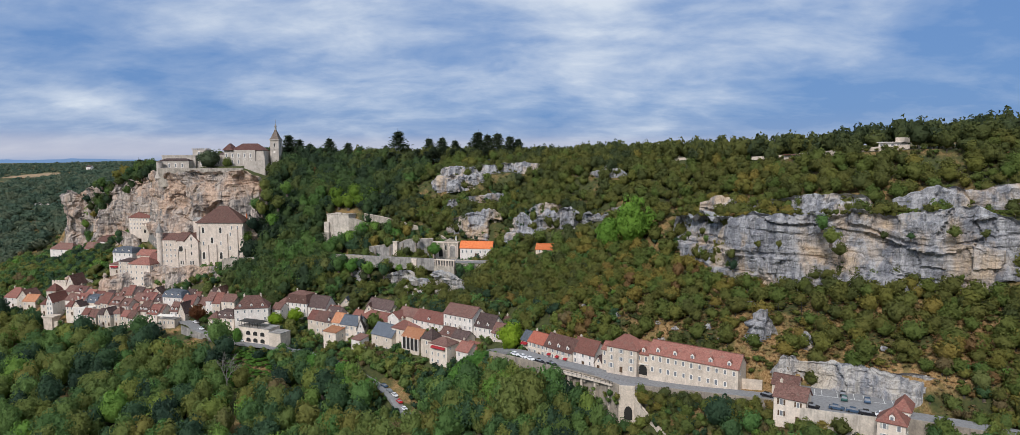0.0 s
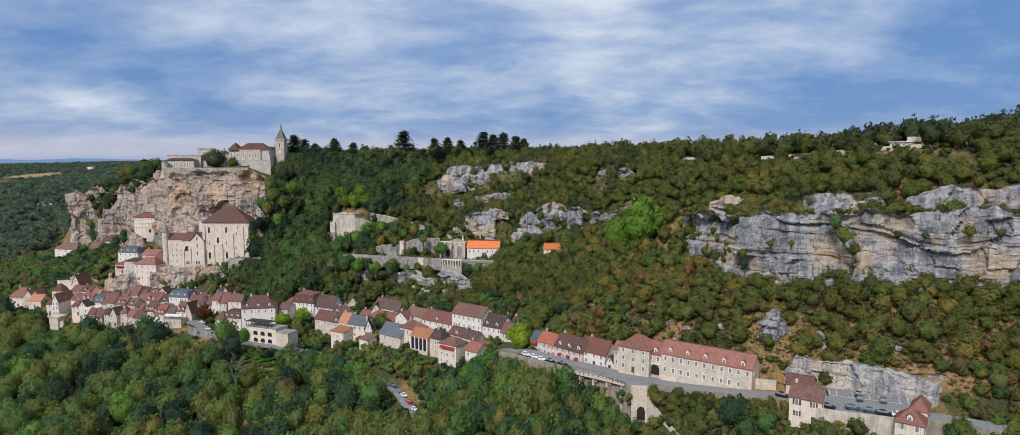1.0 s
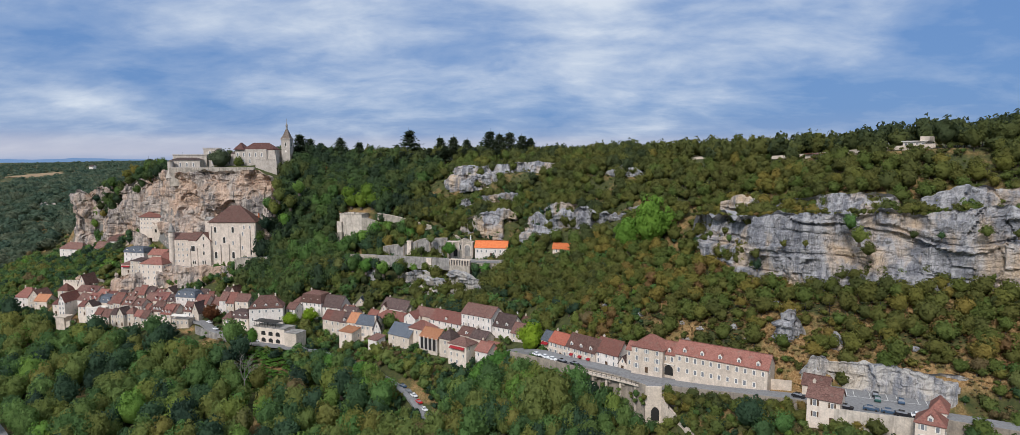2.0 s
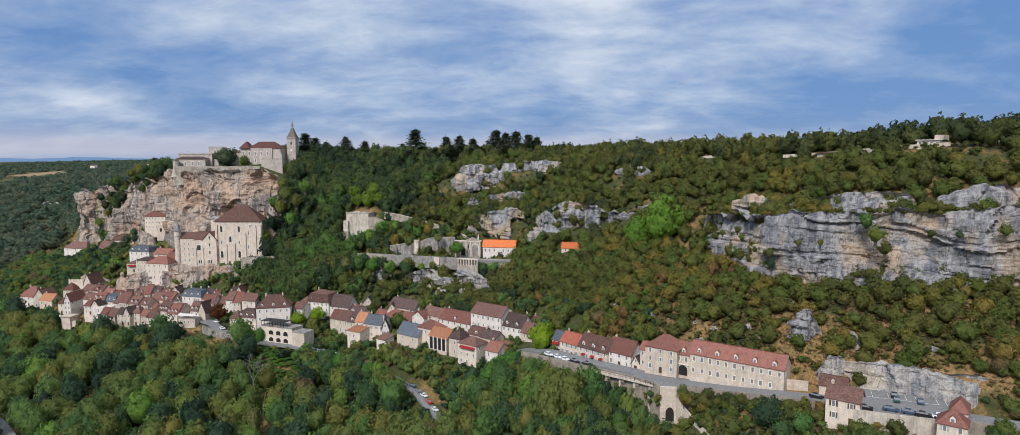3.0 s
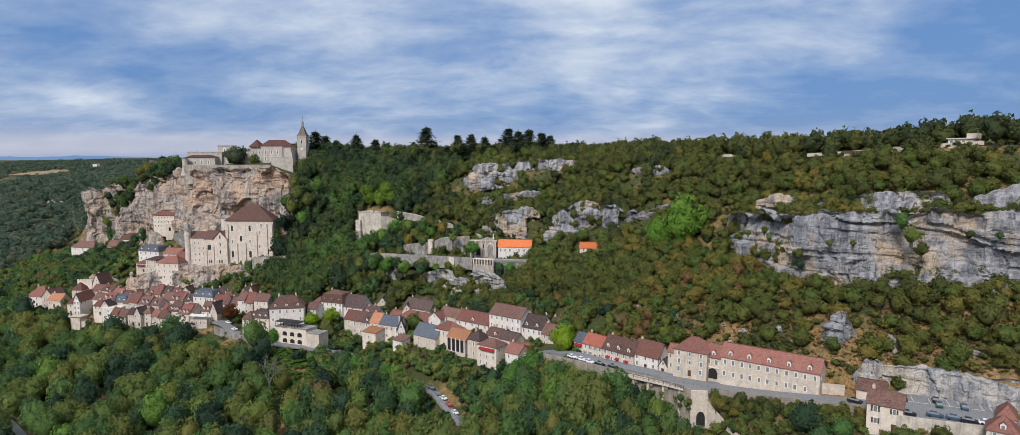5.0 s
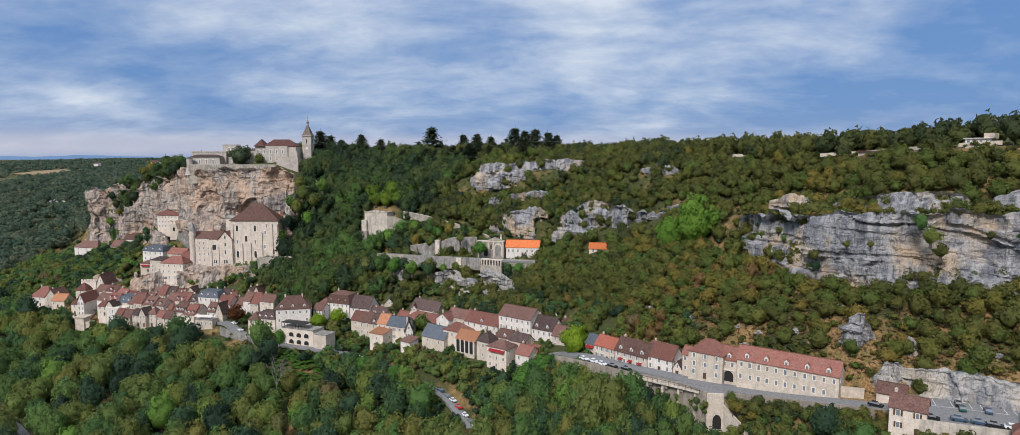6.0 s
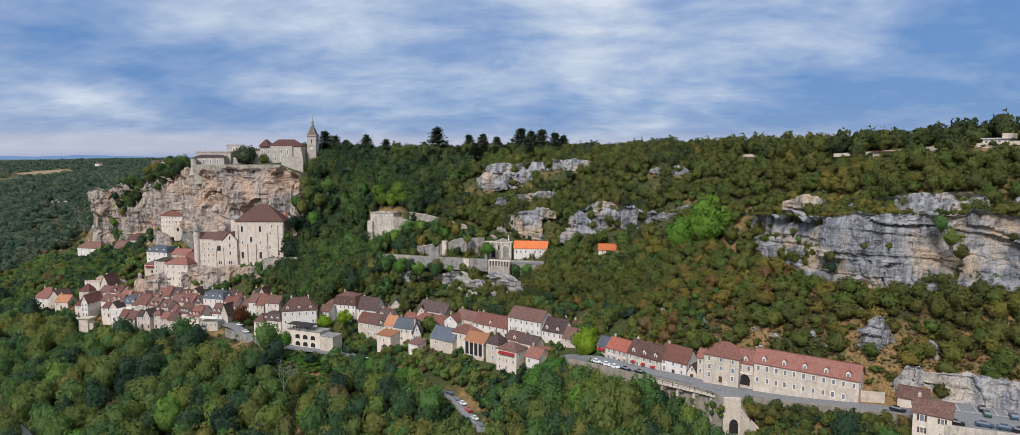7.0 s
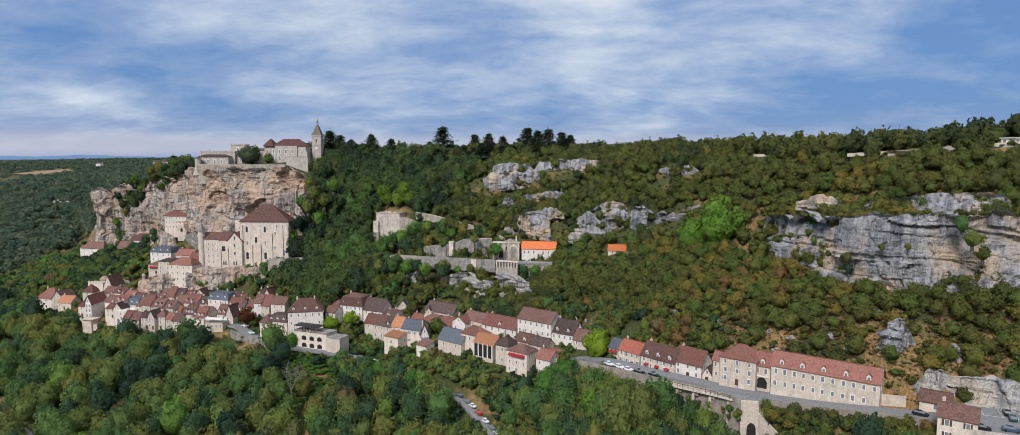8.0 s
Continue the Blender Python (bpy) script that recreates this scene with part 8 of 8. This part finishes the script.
for _u in np.arange(-126, 28, 1.9):
    if _rng.random() < 0.75:
        _v = float(np.interp(_u, _lip[:, 0], _lip[:, 1])) + _rng.uniform(2.0, 6.0)
        lip_scrub.append((*xy(_u, _v), float(np.interp(_u, _lip[:, 0], _lip[:, 2])) - 0.9, _rng.random(), _rng.random(), _rng.random()))
forest("low olive scrub along the lip of the long cliff", lip_scrub, SMALL, (0.9, 2.2), "oak", (0.7, 1.0), name="scrub", tone=(0.2, 1.0))
rim_scrub = scatter(-130, 45, curve_v(8), lambda u: curve_v(11)(u) + 14, 2.7, 64, 0.8, lambda u, v, x, y: 0.62, 4.0, False)
forest("low olive scrub on the rim above the long cliff", rim_scrub, SMALL, (0.8, 2.0), "oak", (0.7, 1.0), name="scrub", tone=(0.2, 1.0))
tufts = scatter(-150, 20, curve_v(5), lambda u: curve_v(7)(u) - 3, 1.35, 34, 0.4, lambda u, v, x, y: 0.75, 5.0, False)
forest("dry ochre grass tufts on the slope above the houses", tufts, [crown(300 + i, 10, 0.6, 0.6, 4, ICO1) for i in range(3)], (0.45, 1.1), "tuft", (0.4, 0.8), name="grass")
back_slope = scatter(-345, -120, curve_v(5), lambda u: curve_v(7)(u) + 6, 3.0, 71, 0.9, lambda u, v, x, y: 0.7, 6.0, False)
forest("green bushes on the slope behind the village houses", back_slope, SMALL, (1.2, 2.6), "valley", (0.8, 1.2), name="bushes", tone=(0.05, 0.9))
yard_spots = [(x + _rng.uniform(-9, 9), y + _rng.uniform(-9, 9)) for x, y in ((18.7, 303), (13, 309), (0.9, 329), (5, 324), (-99.3, 393), (-106, 396), (-122, 401), (-114, 399)) for _ in range(16)]
forest("green bushes in the gardens behind the village houses", [(x, y, height(x, y) - 0.3, _rng.random(), _rng.random(), _rng.random()) for x, y in yard_spots if free_spot(x, y, 0.8)], OAKS_FAR, (1.3, 2.8), "oak", (0.8, 1.2), name="bushes", tone=(0.1, 1.0))
understory = scatter(-335, -150, lambda u: curve_v(6)(u), lambda u: curve_v(11)(u), 3.3, 61, 0.8, lambda u, v, x, y: 0.62, 6.0, False)
forest("low green undergrowth on the open slope between the oaks", understory, [crown(310 + i, 44, 0.36, 0.8, 5, ICO1) for i in range(4)], (0.7, 1.7), "oak", (0.6, 1.0), name="scrub", tone=(0.1, 0.9))
forest("dense green broadleaf woodland filling the valley", dale, BROAD, (4.6, 8.0), "valley", (0.95, 1.45), tone=(0.0, 0.96))
forest("green trees on the slope below the road", near, BROAD, (3.2, 5.4), "valley", (0.95, 1.35))
side_spots = scatter(-1500, -690, lambda u: max(60.0, -0.26 * u - 80), lambda u: 560.0, 11.5, 8, 4.0, lambda u, v, x, y: 0.97)
forest("wooded far side of the valley", side_spots, MIDDLE, (5.5, 9.5), "hazed_leaf", (0.7, 1.15), 0.2)
far_spots = scatter(-3600, -1500, lambda u: max(150.0, -0.26 * u - 200), lambda u: 1400.0, 26.0, 9, 4.0, lambda u, v, x, y: 0.0 if -1880 < u < -1620 and 490 < v < 600 else 0.85 if clear(x, y, 0.004, 5.0) < 0.25 else 0.1)
far_spots += scatter(25, 500, lambda u: 140.0, lambda u: 420.0, 22.0, 20, 4.0, lambda u, v, x, y: 0.9)
far_spots += scatter(-700, 120, lambda u: -60.0, lambda u: sight(u) - 6 if u < -160 else 122.0, 24.0, 19, 4.0, lambda u, v, x, y: 0.9)
forest("distant wooded valley side", far_spots, FAR, (7.0, 12.0), "hazed_leaf", (0.6, 0.9), 0.3)


def cedar_crown(seed, tiers=12, per=60, flat=False):
    """Layered dark sprays on level boughs; unit height, half a unit wide."""
    rng = np.random.RandomState(seed)
    pts, quads = [], []
    for k in range(tiers):
        f = (k + rng.uniform(0.1, 0.9)) / tiers
        reach = (0.42 * (1 - f) ** 0.75 + 0.04) if not flat else 0.5 * math.sin(0.5 + 2.2 * f)
        boughs = 5 + rng.randint(3)
        for b in range(boughs):
            a = 6.283 * (b + rng.uniform(-0.3, 0.3)) / boughs
            rr = reach * rng.uniform(0.55, 1.1)
            for j in range(per // boughs + 1):
                s = rng.uniform(0.15, 1.0)
                p = np.array([math.cos(a) * rr * s, math.sin(a) * rr * s, 0.14 + 0.84 * f + rng.normal() * 0.016 + (0.05 - 0.09 * f) * s]) + rng.normal(size=3) * np.array([0.035, 0.035, 0.008])
                t = np.array([math.cos(a + rng.normal() * 0.6), math.sin(a + rng.normal() * 0.6), rng.normal() * 0.25])
                w = np.array([-t[1], t[0], rng.normal() * 0.4])
                q = rng.uniform(0.022, 0.05)
                m = len(pts)
                pts += [p - t * q, p - w * q * 0.6, p + t * q, p + w * q * 0.6]
                quads.append((m, m + 1, m + 2, m + 3))
    p = np.array(pts)
    nr = p * np.array([1.6, 1.6, 0.0]) + np.array([0, 0, 0.6])
    return p, np.array(quads), np.empty((0, 3), int), nr / np.linalg.norm(nr, axis=1)[:, None]


CEDARS = [crown_mesh_of(cedar_crown(100 + i, 18, 120), "cedar") for i in range(3)]
PINE = crown_mesh_of(cedar_crown(120, 5, 110, True), "cedar")


def cedar(x, y, h, k, label="tall dark cedar on the plateau edge", mesh=None, wide=1.0, z=None):
    root = new("cedar")
    root.matrix_world = pose(x, y, (height(x, y) if z is None else z) - 0.5, 0, 0, 57 * k)
    tagged(root, label, "cedar tree", "cedars")
    shared("trunk", TRUNK, root, (0, 0, 0), 0, (0.5, 0.5, h / 4.0))
    shared("crown", mesh or CEDARS[k % 3], root, (0, 0, 0), 0, (h * wide, h * wide, h))


for k, (x, y, h) in enumerate(((-89.6, 525, 23), (-64.4, 520, 17), (-53.5, 515, 17), (-42.8, 510, 15), (-24.5, 500, 21), (-17, 497, 19), (-9.4, 495, 20), (0, 490, 18), (6, 488, 16),
                              (-174.4, 515, 20), (-167.8, 520, 17), (-143.8, 520, 18), (-127.6, 515, 15), (-304, 535, 15), (-100, 527, 13), (-160, 523, 14))):
    cedar(x, y, h * 1.1, k, wide=1.25)
_rng = random.Random(12)
for k in range(22):
    _f = k / 21
    cedar(-172 + 172 * _f + _rng.uniform(-3, 3), 514 - 26 * _f + _rng.uniform(-9, 6), _rng.uniform(9, 15), k, "dark conifer among the trees of the plateau edge", wide=_rng.uniform(1.3, 1.8))
cedar(-260.4, 503, 12, 2, "flat-topped dark pine behind the castle wing", PINE, 1.3, 113.5)


def special(label, x, y, z, r, tall, mat, proto, stem=1.0):
    me = crown_mesh_of(proto, mat)
    root = new("tree")
    root.matrix_world = pose(x, y, z, 0, 0, 40)
    tagged(root, label, "tree")
    lift = r * tall * 0.82 + stem * 0.7
    shared("trunk", TRUNK, root, (0, 0, 0), 0, (r * 0.22, r * 0.22, lift / 3.2))
    shared("crown", me, root, (0, 0, lift), 0, (r, r, r * tall))


def bare_tree(label, x, y, z, h):
    """A dead tree: a forked stem with bare grey limbs and twigs."""
    rng = random.Random(7)
    root = new("tree")
    root.matrix_world = pose(x, y, z)
    tagged(root, label, "tree")
    bm = bmesh.new()

    def limb(base, way, length, r, depth):
        tip = base + way * length
        m = Matrix.Translation((base + tip) / 2) @ way.to_track_quat("Z", "Y").to_matrix().to_4x4()
        bmesh.ops.create_cone(bm, cap_ends=False, segments=5, radius1=r, radius2=r * 0.6, depth=length, matrix=m)
        if depth:
            for _ in range(3 if depth > 2 else 4):
                side = Vector((rng.gauss(0, 1), rng.gauss(0, 1), rng.gauss(0.5, 0.6))).normalized()
                limb(base + way * length * rng.uniform(0.6, 1.0), (way + side * 0.75).normalized(), length * rng.uniform(0.6, 0.85), r * 0.55, depth - 1)

    limb(Vector((0, 0, -1)), Vector((0.05, 0, 1)).normalized(), h * 0.36, 0.34, 4)
    part("trunk", bm, M["dead_wood"], root)


bare_tree("bare grey dead tree standing in the valley wood", -137.5, 306.5, 8.0, 22.0)
bare_tree("bare grey dead tree on the bank under the road", 20.0, 232.0, 19.0, 11.0)
DENSE = [crown(200 + i, 1000, 0.100, 0.95, 44, ICO3, 0.74, -0.3, 0.25) for i in range(4)]
special("bright yellow-green plane tree beside the road", 0.4, 289.5, 31.6, 6.8, 1.2, "plane", DENSE[0], 2.4)
special("russet-leaved chestnut tree on the village square", -190.4, 389, 21.5, 6.2, 0.95, "russet", DENSE[1], 2.0)
for k, (x, y, z, r) in enumerate(((-127, 452, 86, 6.0), (-119, 451, 87, 6.0), (-112, 449.5, 86.5, 6.4), (-104, 449, 86.5, 6.6), (-96, 450, 86, 6.6), (-122, 456, 92, 6.0), (-108, 454, 92.5, 6.8), (-98, 456, 92, 6.2))):
    special("green maple above the old bastion" if k in (0, 4) else "yellow-green maple above the bastion wall", x, y, z, r, 0.95, "valley" if k in (0, 4) else "maple", BROAD[k], 0.2)
for k, (x, y, z, r) in enumerate(((-131.5, 437.0, 58, 5.6), (-113, 431, 60.0, 6.8), (-93.5, 424.0, 59, 5.4), (-84, 425.5, 65, 5.2), (-74, 423.5, 67.5, 5.0), (-64, 418.0, 66, 4.6), (-90, 430.5, 70, 4.8), (-106, 430, 62, 6.2), (-98, 431, 68, 6.0), (-55, 414.5, 70, 2.6), (-79, 428, 73, 4.2), (-102, 424, 58.5, 5.6), (-122, 434, 57, 4.8), (-125, 407, 49, 5.4), (-116, 404, 49, 5.0), (-107, 401, 50, 5.4), (-98, 398, 50, 4.8), (-86, 391, 50, 5.0), (-76, 387, 50, 4.2), (-136, 412, 48, 5.4), (-68, 431, 80, 3.6), (-60, 428, 80, 3.2))):
    special("dense dark green tree among the terrace walls", x, y, z, r, 1.1, "valley" if k % 4 else "fresh", BROAD[k % 8], 0.6)
for k, (x, y, z, r) in enumerate(((-354, 551, 80, 4.2), (-343, 541.5, 88, 4.6), (-335, 536, 93, 4.2), (-329, 533, 90, 4.6), (-338, 537, 77, 4.4), (-347, 546, 82, 4.6), (-336, 539, 84, 5.0), (-324, 529, 94, 4.0), (-341, 540, 80, 4.6), (-331, 534, 84, 4.4), (-345, 544, 74, 4.0))):
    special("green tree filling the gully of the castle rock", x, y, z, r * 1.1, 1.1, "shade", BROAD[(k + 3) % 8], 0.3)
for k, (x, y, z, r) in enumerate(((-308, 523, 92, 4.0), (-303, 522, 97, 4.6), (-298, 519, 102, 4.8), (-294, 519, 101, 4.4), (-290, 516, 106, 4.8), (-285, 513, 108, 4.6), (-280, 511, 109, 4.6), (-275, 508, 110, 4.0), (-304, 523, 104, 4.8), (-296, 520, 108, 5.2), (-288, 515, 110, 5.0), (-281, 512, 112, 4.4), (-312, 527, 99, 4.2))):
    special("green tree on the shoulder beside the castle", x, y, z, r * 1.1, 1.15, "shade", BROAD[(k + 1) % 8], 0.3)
for k, (x, y, z, r) in enumerate(((-360, 553, 49, 4.6), (-352, 548, 53, 4.4), (-320, 519, 51, 4.4), (-317, 507, 47, 4.6), (-308, 508, 59, 3.4), (-326, 512, 46, 4.6), (-302, 498, 56, 3.2))):
    special("dark green tree at the foot of the castle rock", x, y, z, r, 1.15, "valley", BROAD[(k + 2) % 8], 0.3)
for k, (x, y, z, r) in enumerate(((-358, 549, 84, 4.5), (-352, 545, 78, 4.0), (-349, 543, 72, 3.6), (-345, 547, 66, 3.4), (-318, 527, 104, 5.0), (-310, 524, 107, 5.5), (-303, 520, 108, 4.5),
                               (-193, 468, 92, 4.0), (-186, 466, 84, 4.5), (-181, 462, 74, 4.5), (-336, 536, 52, 4.0))):
    special("green tree rooted on the ledges of the castle rock", x, y, z, r, 1.0, "oak" if k % 3 else "valley", OAKS[k % 8], 0.3)
for k, (u, v, z, r) in enumerate(((-108, 277, 86, 1.6), (-97, 269, 85.5, 1.8), (-72, 256, 86.5, 1.7), (-64, 254, 87.5, 1.5), (-30, 253, 93, 1.8), (-22, 253, 93.5, 1.5), (-2, 252, 95.5, 1.8), (-46, 252, 90, 3.6), (-43, 252, 86, 3.0), (-49, 253, 95, 3.2), (-84, 262, 80, 2.6), (-83, 261, 76, 2.4), (-100, 272, 88, 2.0), (-10, 252, 95, 2.4))):
    special("small green tree rooted in the long cliff", *xy(u, v - 1.5), z, r, 1.1, "valley" if k % 2 else "oak", OAKS[k % 8], 0.2)
for k, (x, y, z, r) in enumerate(((-98, 424, 60, 4.6), (-113, 428, 59, 4.2), (-106, 426, 60, 3.6), (-88, 419, 62, 4.8), (-78, 412, 63, 4.2), (-92, 409, 58, 3.4), (-64, 400, 60.5, 3.2), (-58, 399, 68, 3.0), (-80, 424, 70, 4.6), (-66, 417, 70, 4.4), (-92, 398, 52, 4.0), (-76, 393, 52, 4.2), (-60, 386, 52, 3.6))):
    special("dark green tree on the terraces beside the lane", x, y, z, r, 1.15, "valley" if k % 3 else "oak", OAKS[k % 8], 0.8)
for k, (u, v, z, r) in enumerate(((-414, 247, 66, 5.0), (-409, 250, 76, 5.0), (-404, 254, 86, 5.2), (-401, 256, 95, 5.0), (-418, 246, 56, 4.6), (-410, 253, 90, 4.2), (-406, 258, 102, 4.6), (-398, 258, 78, 5.0), (-397, 262, 90, 5.2), (-395, 268, 100, 5.2), (-621, 226, 56, 4.5), (-623, 225, 66, 4.2), (-620, 227, 76, 4.6), (-618, 229, 85, 4.2))):
    special("dark green tree rooted beside the castle rock", *xy(u, v), z - 4, r, 1.15, "valley", BROAD[k % 8], 0.3)
for k, u in enumerate((-606, -599, -592, -585, -578, -571, -564, -557, -550, -543, -537, -531, -526)):
    v = float(np.interp(u, (-607, -592, -560, -545, -520), (225, 222, 230, 233, 231)))
    z = float(np.interp(u, (-607, -592, -560, -545, -520), (99, 99, 104, 107, 110.5)))
    special("green tree on the crest of the castle rock", *xy(u, v + 1.0 + 1.5 * (k % 3)), z - 3.5 + 0.7 * (k % 2), 3.4 + 0.5 * (k % 4), 1.1, "shade", OAKS[k % 8], 0.3)
for k, (x, y, z, r) in enumerate(((-27, 384, 56, 3.0), (-20, 382, 56.5, 3.4), (-14, 382, 57, 3.8), (-8, 381, 58, 3.6), (-5, 385, 60, 4.2), (-9, 386.5, 61, 3.6), (3, 374, 60.5, 3.4))):
    special("green tree below the convent house", x, y, z - 1.5, r * 1.2, 1.15, "valley" if k % 2 else "oak", OAKS[k % 8], 0.5)
for k, (x, y) in enumerate(((-66, 297), (-71, 302), (-77, 308), (-83, 313), (-89, 318), (-95, 322), (-101, 326), (-107, 330))):
    special("green tree beside the lane below the village", x, y, height(x, y) - 0.5, 4.4 + 0.4 * (k % 3), 1.2, "valley" if k % 3 else "fresh", BROAD[k % 8], 0.5)
for k, (x, y, r) in enumerate(((-15, 266, 6.5), (-22, 266, 6.0))):
    special("blue-green tree under the start of the road wall", x, y, 34.0 - r * 1.9, r, 1.05, "fresh" if k % 2 else "valley", DENSE[k], 0.5)
for k, (x, y, z, r) in enumerate(((-14, 284, 22.5, 7.4), (-8, 277, 24, 6.8), (-21, 290, 19, 6.2), (-2, 266.5, 24, 4.8), (-20, 276, 20, 7.2), (4.5, 259.5, 25, 4.4), (10.5, 253, 25.5, 4.2))):
    special("leafy blue-green tree below the street corner", x, y, z, r, 1.0, "fresh" if k % 2 == 0 and k < 6 else "valley", DENSE[k % 4], 0.5)
for k, (x, y, z, r) in enumerate(((-134, 416, 51.5, 4.8), (-127, 413.5, 52.5, 4.4), (-119, 411, 53.5, 4.6), (-112, 408, 53.5, 4.2), (-105, 405, 53.5, 4.4), (-97, 401, 52.5, 4.0), (-74, 397, 51, 3.6), (-80, 400, 51, 3.4), (-68, 394, 51, 3.2), (-29, 377, 53, 3.8), (-23, 373, 53, 4.2), (-16, 368, 53.5, 4.2), (-104, 436, 66, 4.4), (-96, 434, 70, 4.2), (-111, 434, 64, 4.4), (-118, 433, 62, 4.0))):
    special("dark green tree in front of the lane walls", x, y, z, r, 1.1, "valley" if k % 5 else "fresh", OAKS[k % 8], 0.4)
for k, (x, y, z, r) in enumerate(((14, 247, 24.5, 4.2), (18, 242.5, 24, 4.0), (21.5, 238, 24.5, 4.2), (25, 233.5, 24, 4.2), (28.5, 229, 23.5, 4.3), (31.5, 224, 22.5, 4.0), (34.5, 219, 21, 3.8), (22, 231, 21, 4.4))):
    special("green tree standing under the viaduct wall", x, y, z, r, 1.75, "valley", BROAD[k % 8], 0.4)
for k, (x, y) in enumerate(((18.7, 301.6), (15.5, 305), (21.5, 299), (12, 309), (17, 308), (0.9, 328), (4, 324), (-3, 331), (7, 319), (-99, 392), (-104, 394), (-122, 400), (-117, 398), (-110, 397))):
    special("green garden tree behind the village houses", x, y, height(x, y) - 0.4, 2.6 + 0.4 * (k % 3), 1.0, "oak" if k % 2 else "valley", OAKS[k % 8], 0.3)
for k, (x, y) in enumerate(((122.5, 184), (126, 181.5), (129.5, 180), (133, 177), (137, 174.5), (127, 186), (131, 183.5), (135, 180.5), (139.5, 178), (124, 189), (130, 188), (136, 184.5))):
    special("rounded green bush on the dry bank beside the parking", x, y, height(x, y) - 0.4, 1.6 + 0.45 * (k % 4), 0.9, "oak" if k % 3 else "valley", OAKS[k % 8], 0.2)
special("large fresh green ash tree on the hillside", 61, 324, 75, 11.5, 1.35, "ash", DENSE[1], 1.0)
special("fresh green ash tree on the hillside", 50, 328, 72, 9.0, 1.2, "ash", DENSE[2], 1.0)
special("reddish-brown copper beech above the terrace lane", -71.3, 440, 79, 4.6, 1.6, "russet", DENSE[0], 0.5)
special("reddish-brown tree in the castle wood", -150, 490, 104, 6.0, 1.1, "russet", DENSE[3], 0.5)
special("dark round tree on the castle terrace", -225, 487, 113.4, 9.2, 0.9, "cedar", DENSE[0], 1.0)
special("small dark tree before the chaplains' house", -211.5, 487, 113.4, 4.2, 1.2, "oak", DENSE[1], 1.0)
special("dark round yew below the cliff", -313, 500, 46, 5.5, 1.1, "cedar", DENSE[2], 0.5)
special("yellow-green clipped trees by the hotel garden", -136.5, 371, 24.2, 5.4, 0.8, "plane", DENSE[3], 0.5)
special("yellow-green garden tree by the hotel", -127.0, 377, 24.6, 5.4, 0.95, "plane", DENSE[1], 0.5)
special("green tree in front of the arcade", -155.0, 361, 16.0, 3.6, 1.5, "fresh", DENSE[2], 0.5)
special("big dark green tree beside the chapel rock", -176, 420, 40, 6.0, 1.1, "valley", DENSE[0], 0.5)
special("round green tree on the terrace lane", -45.5, 389, 61.5, 4.6, 0.95, "fresh", DENSE[3], 2.5)
special("blue-green tree above the near houses", -19, 271, 15, 8.0, 0.9, "fresh", DENSE[0], 1.0)
special("blue-green tree on the slope under the street", -31, 276, 14, 7.5, 0.9, "valley", DENSE[2], 1.0)
special("round bush by the stone outbuilding", 97.5, 204.5, 47.5, 3.0, 1.0, "oak", DENSE[1], 0.0)
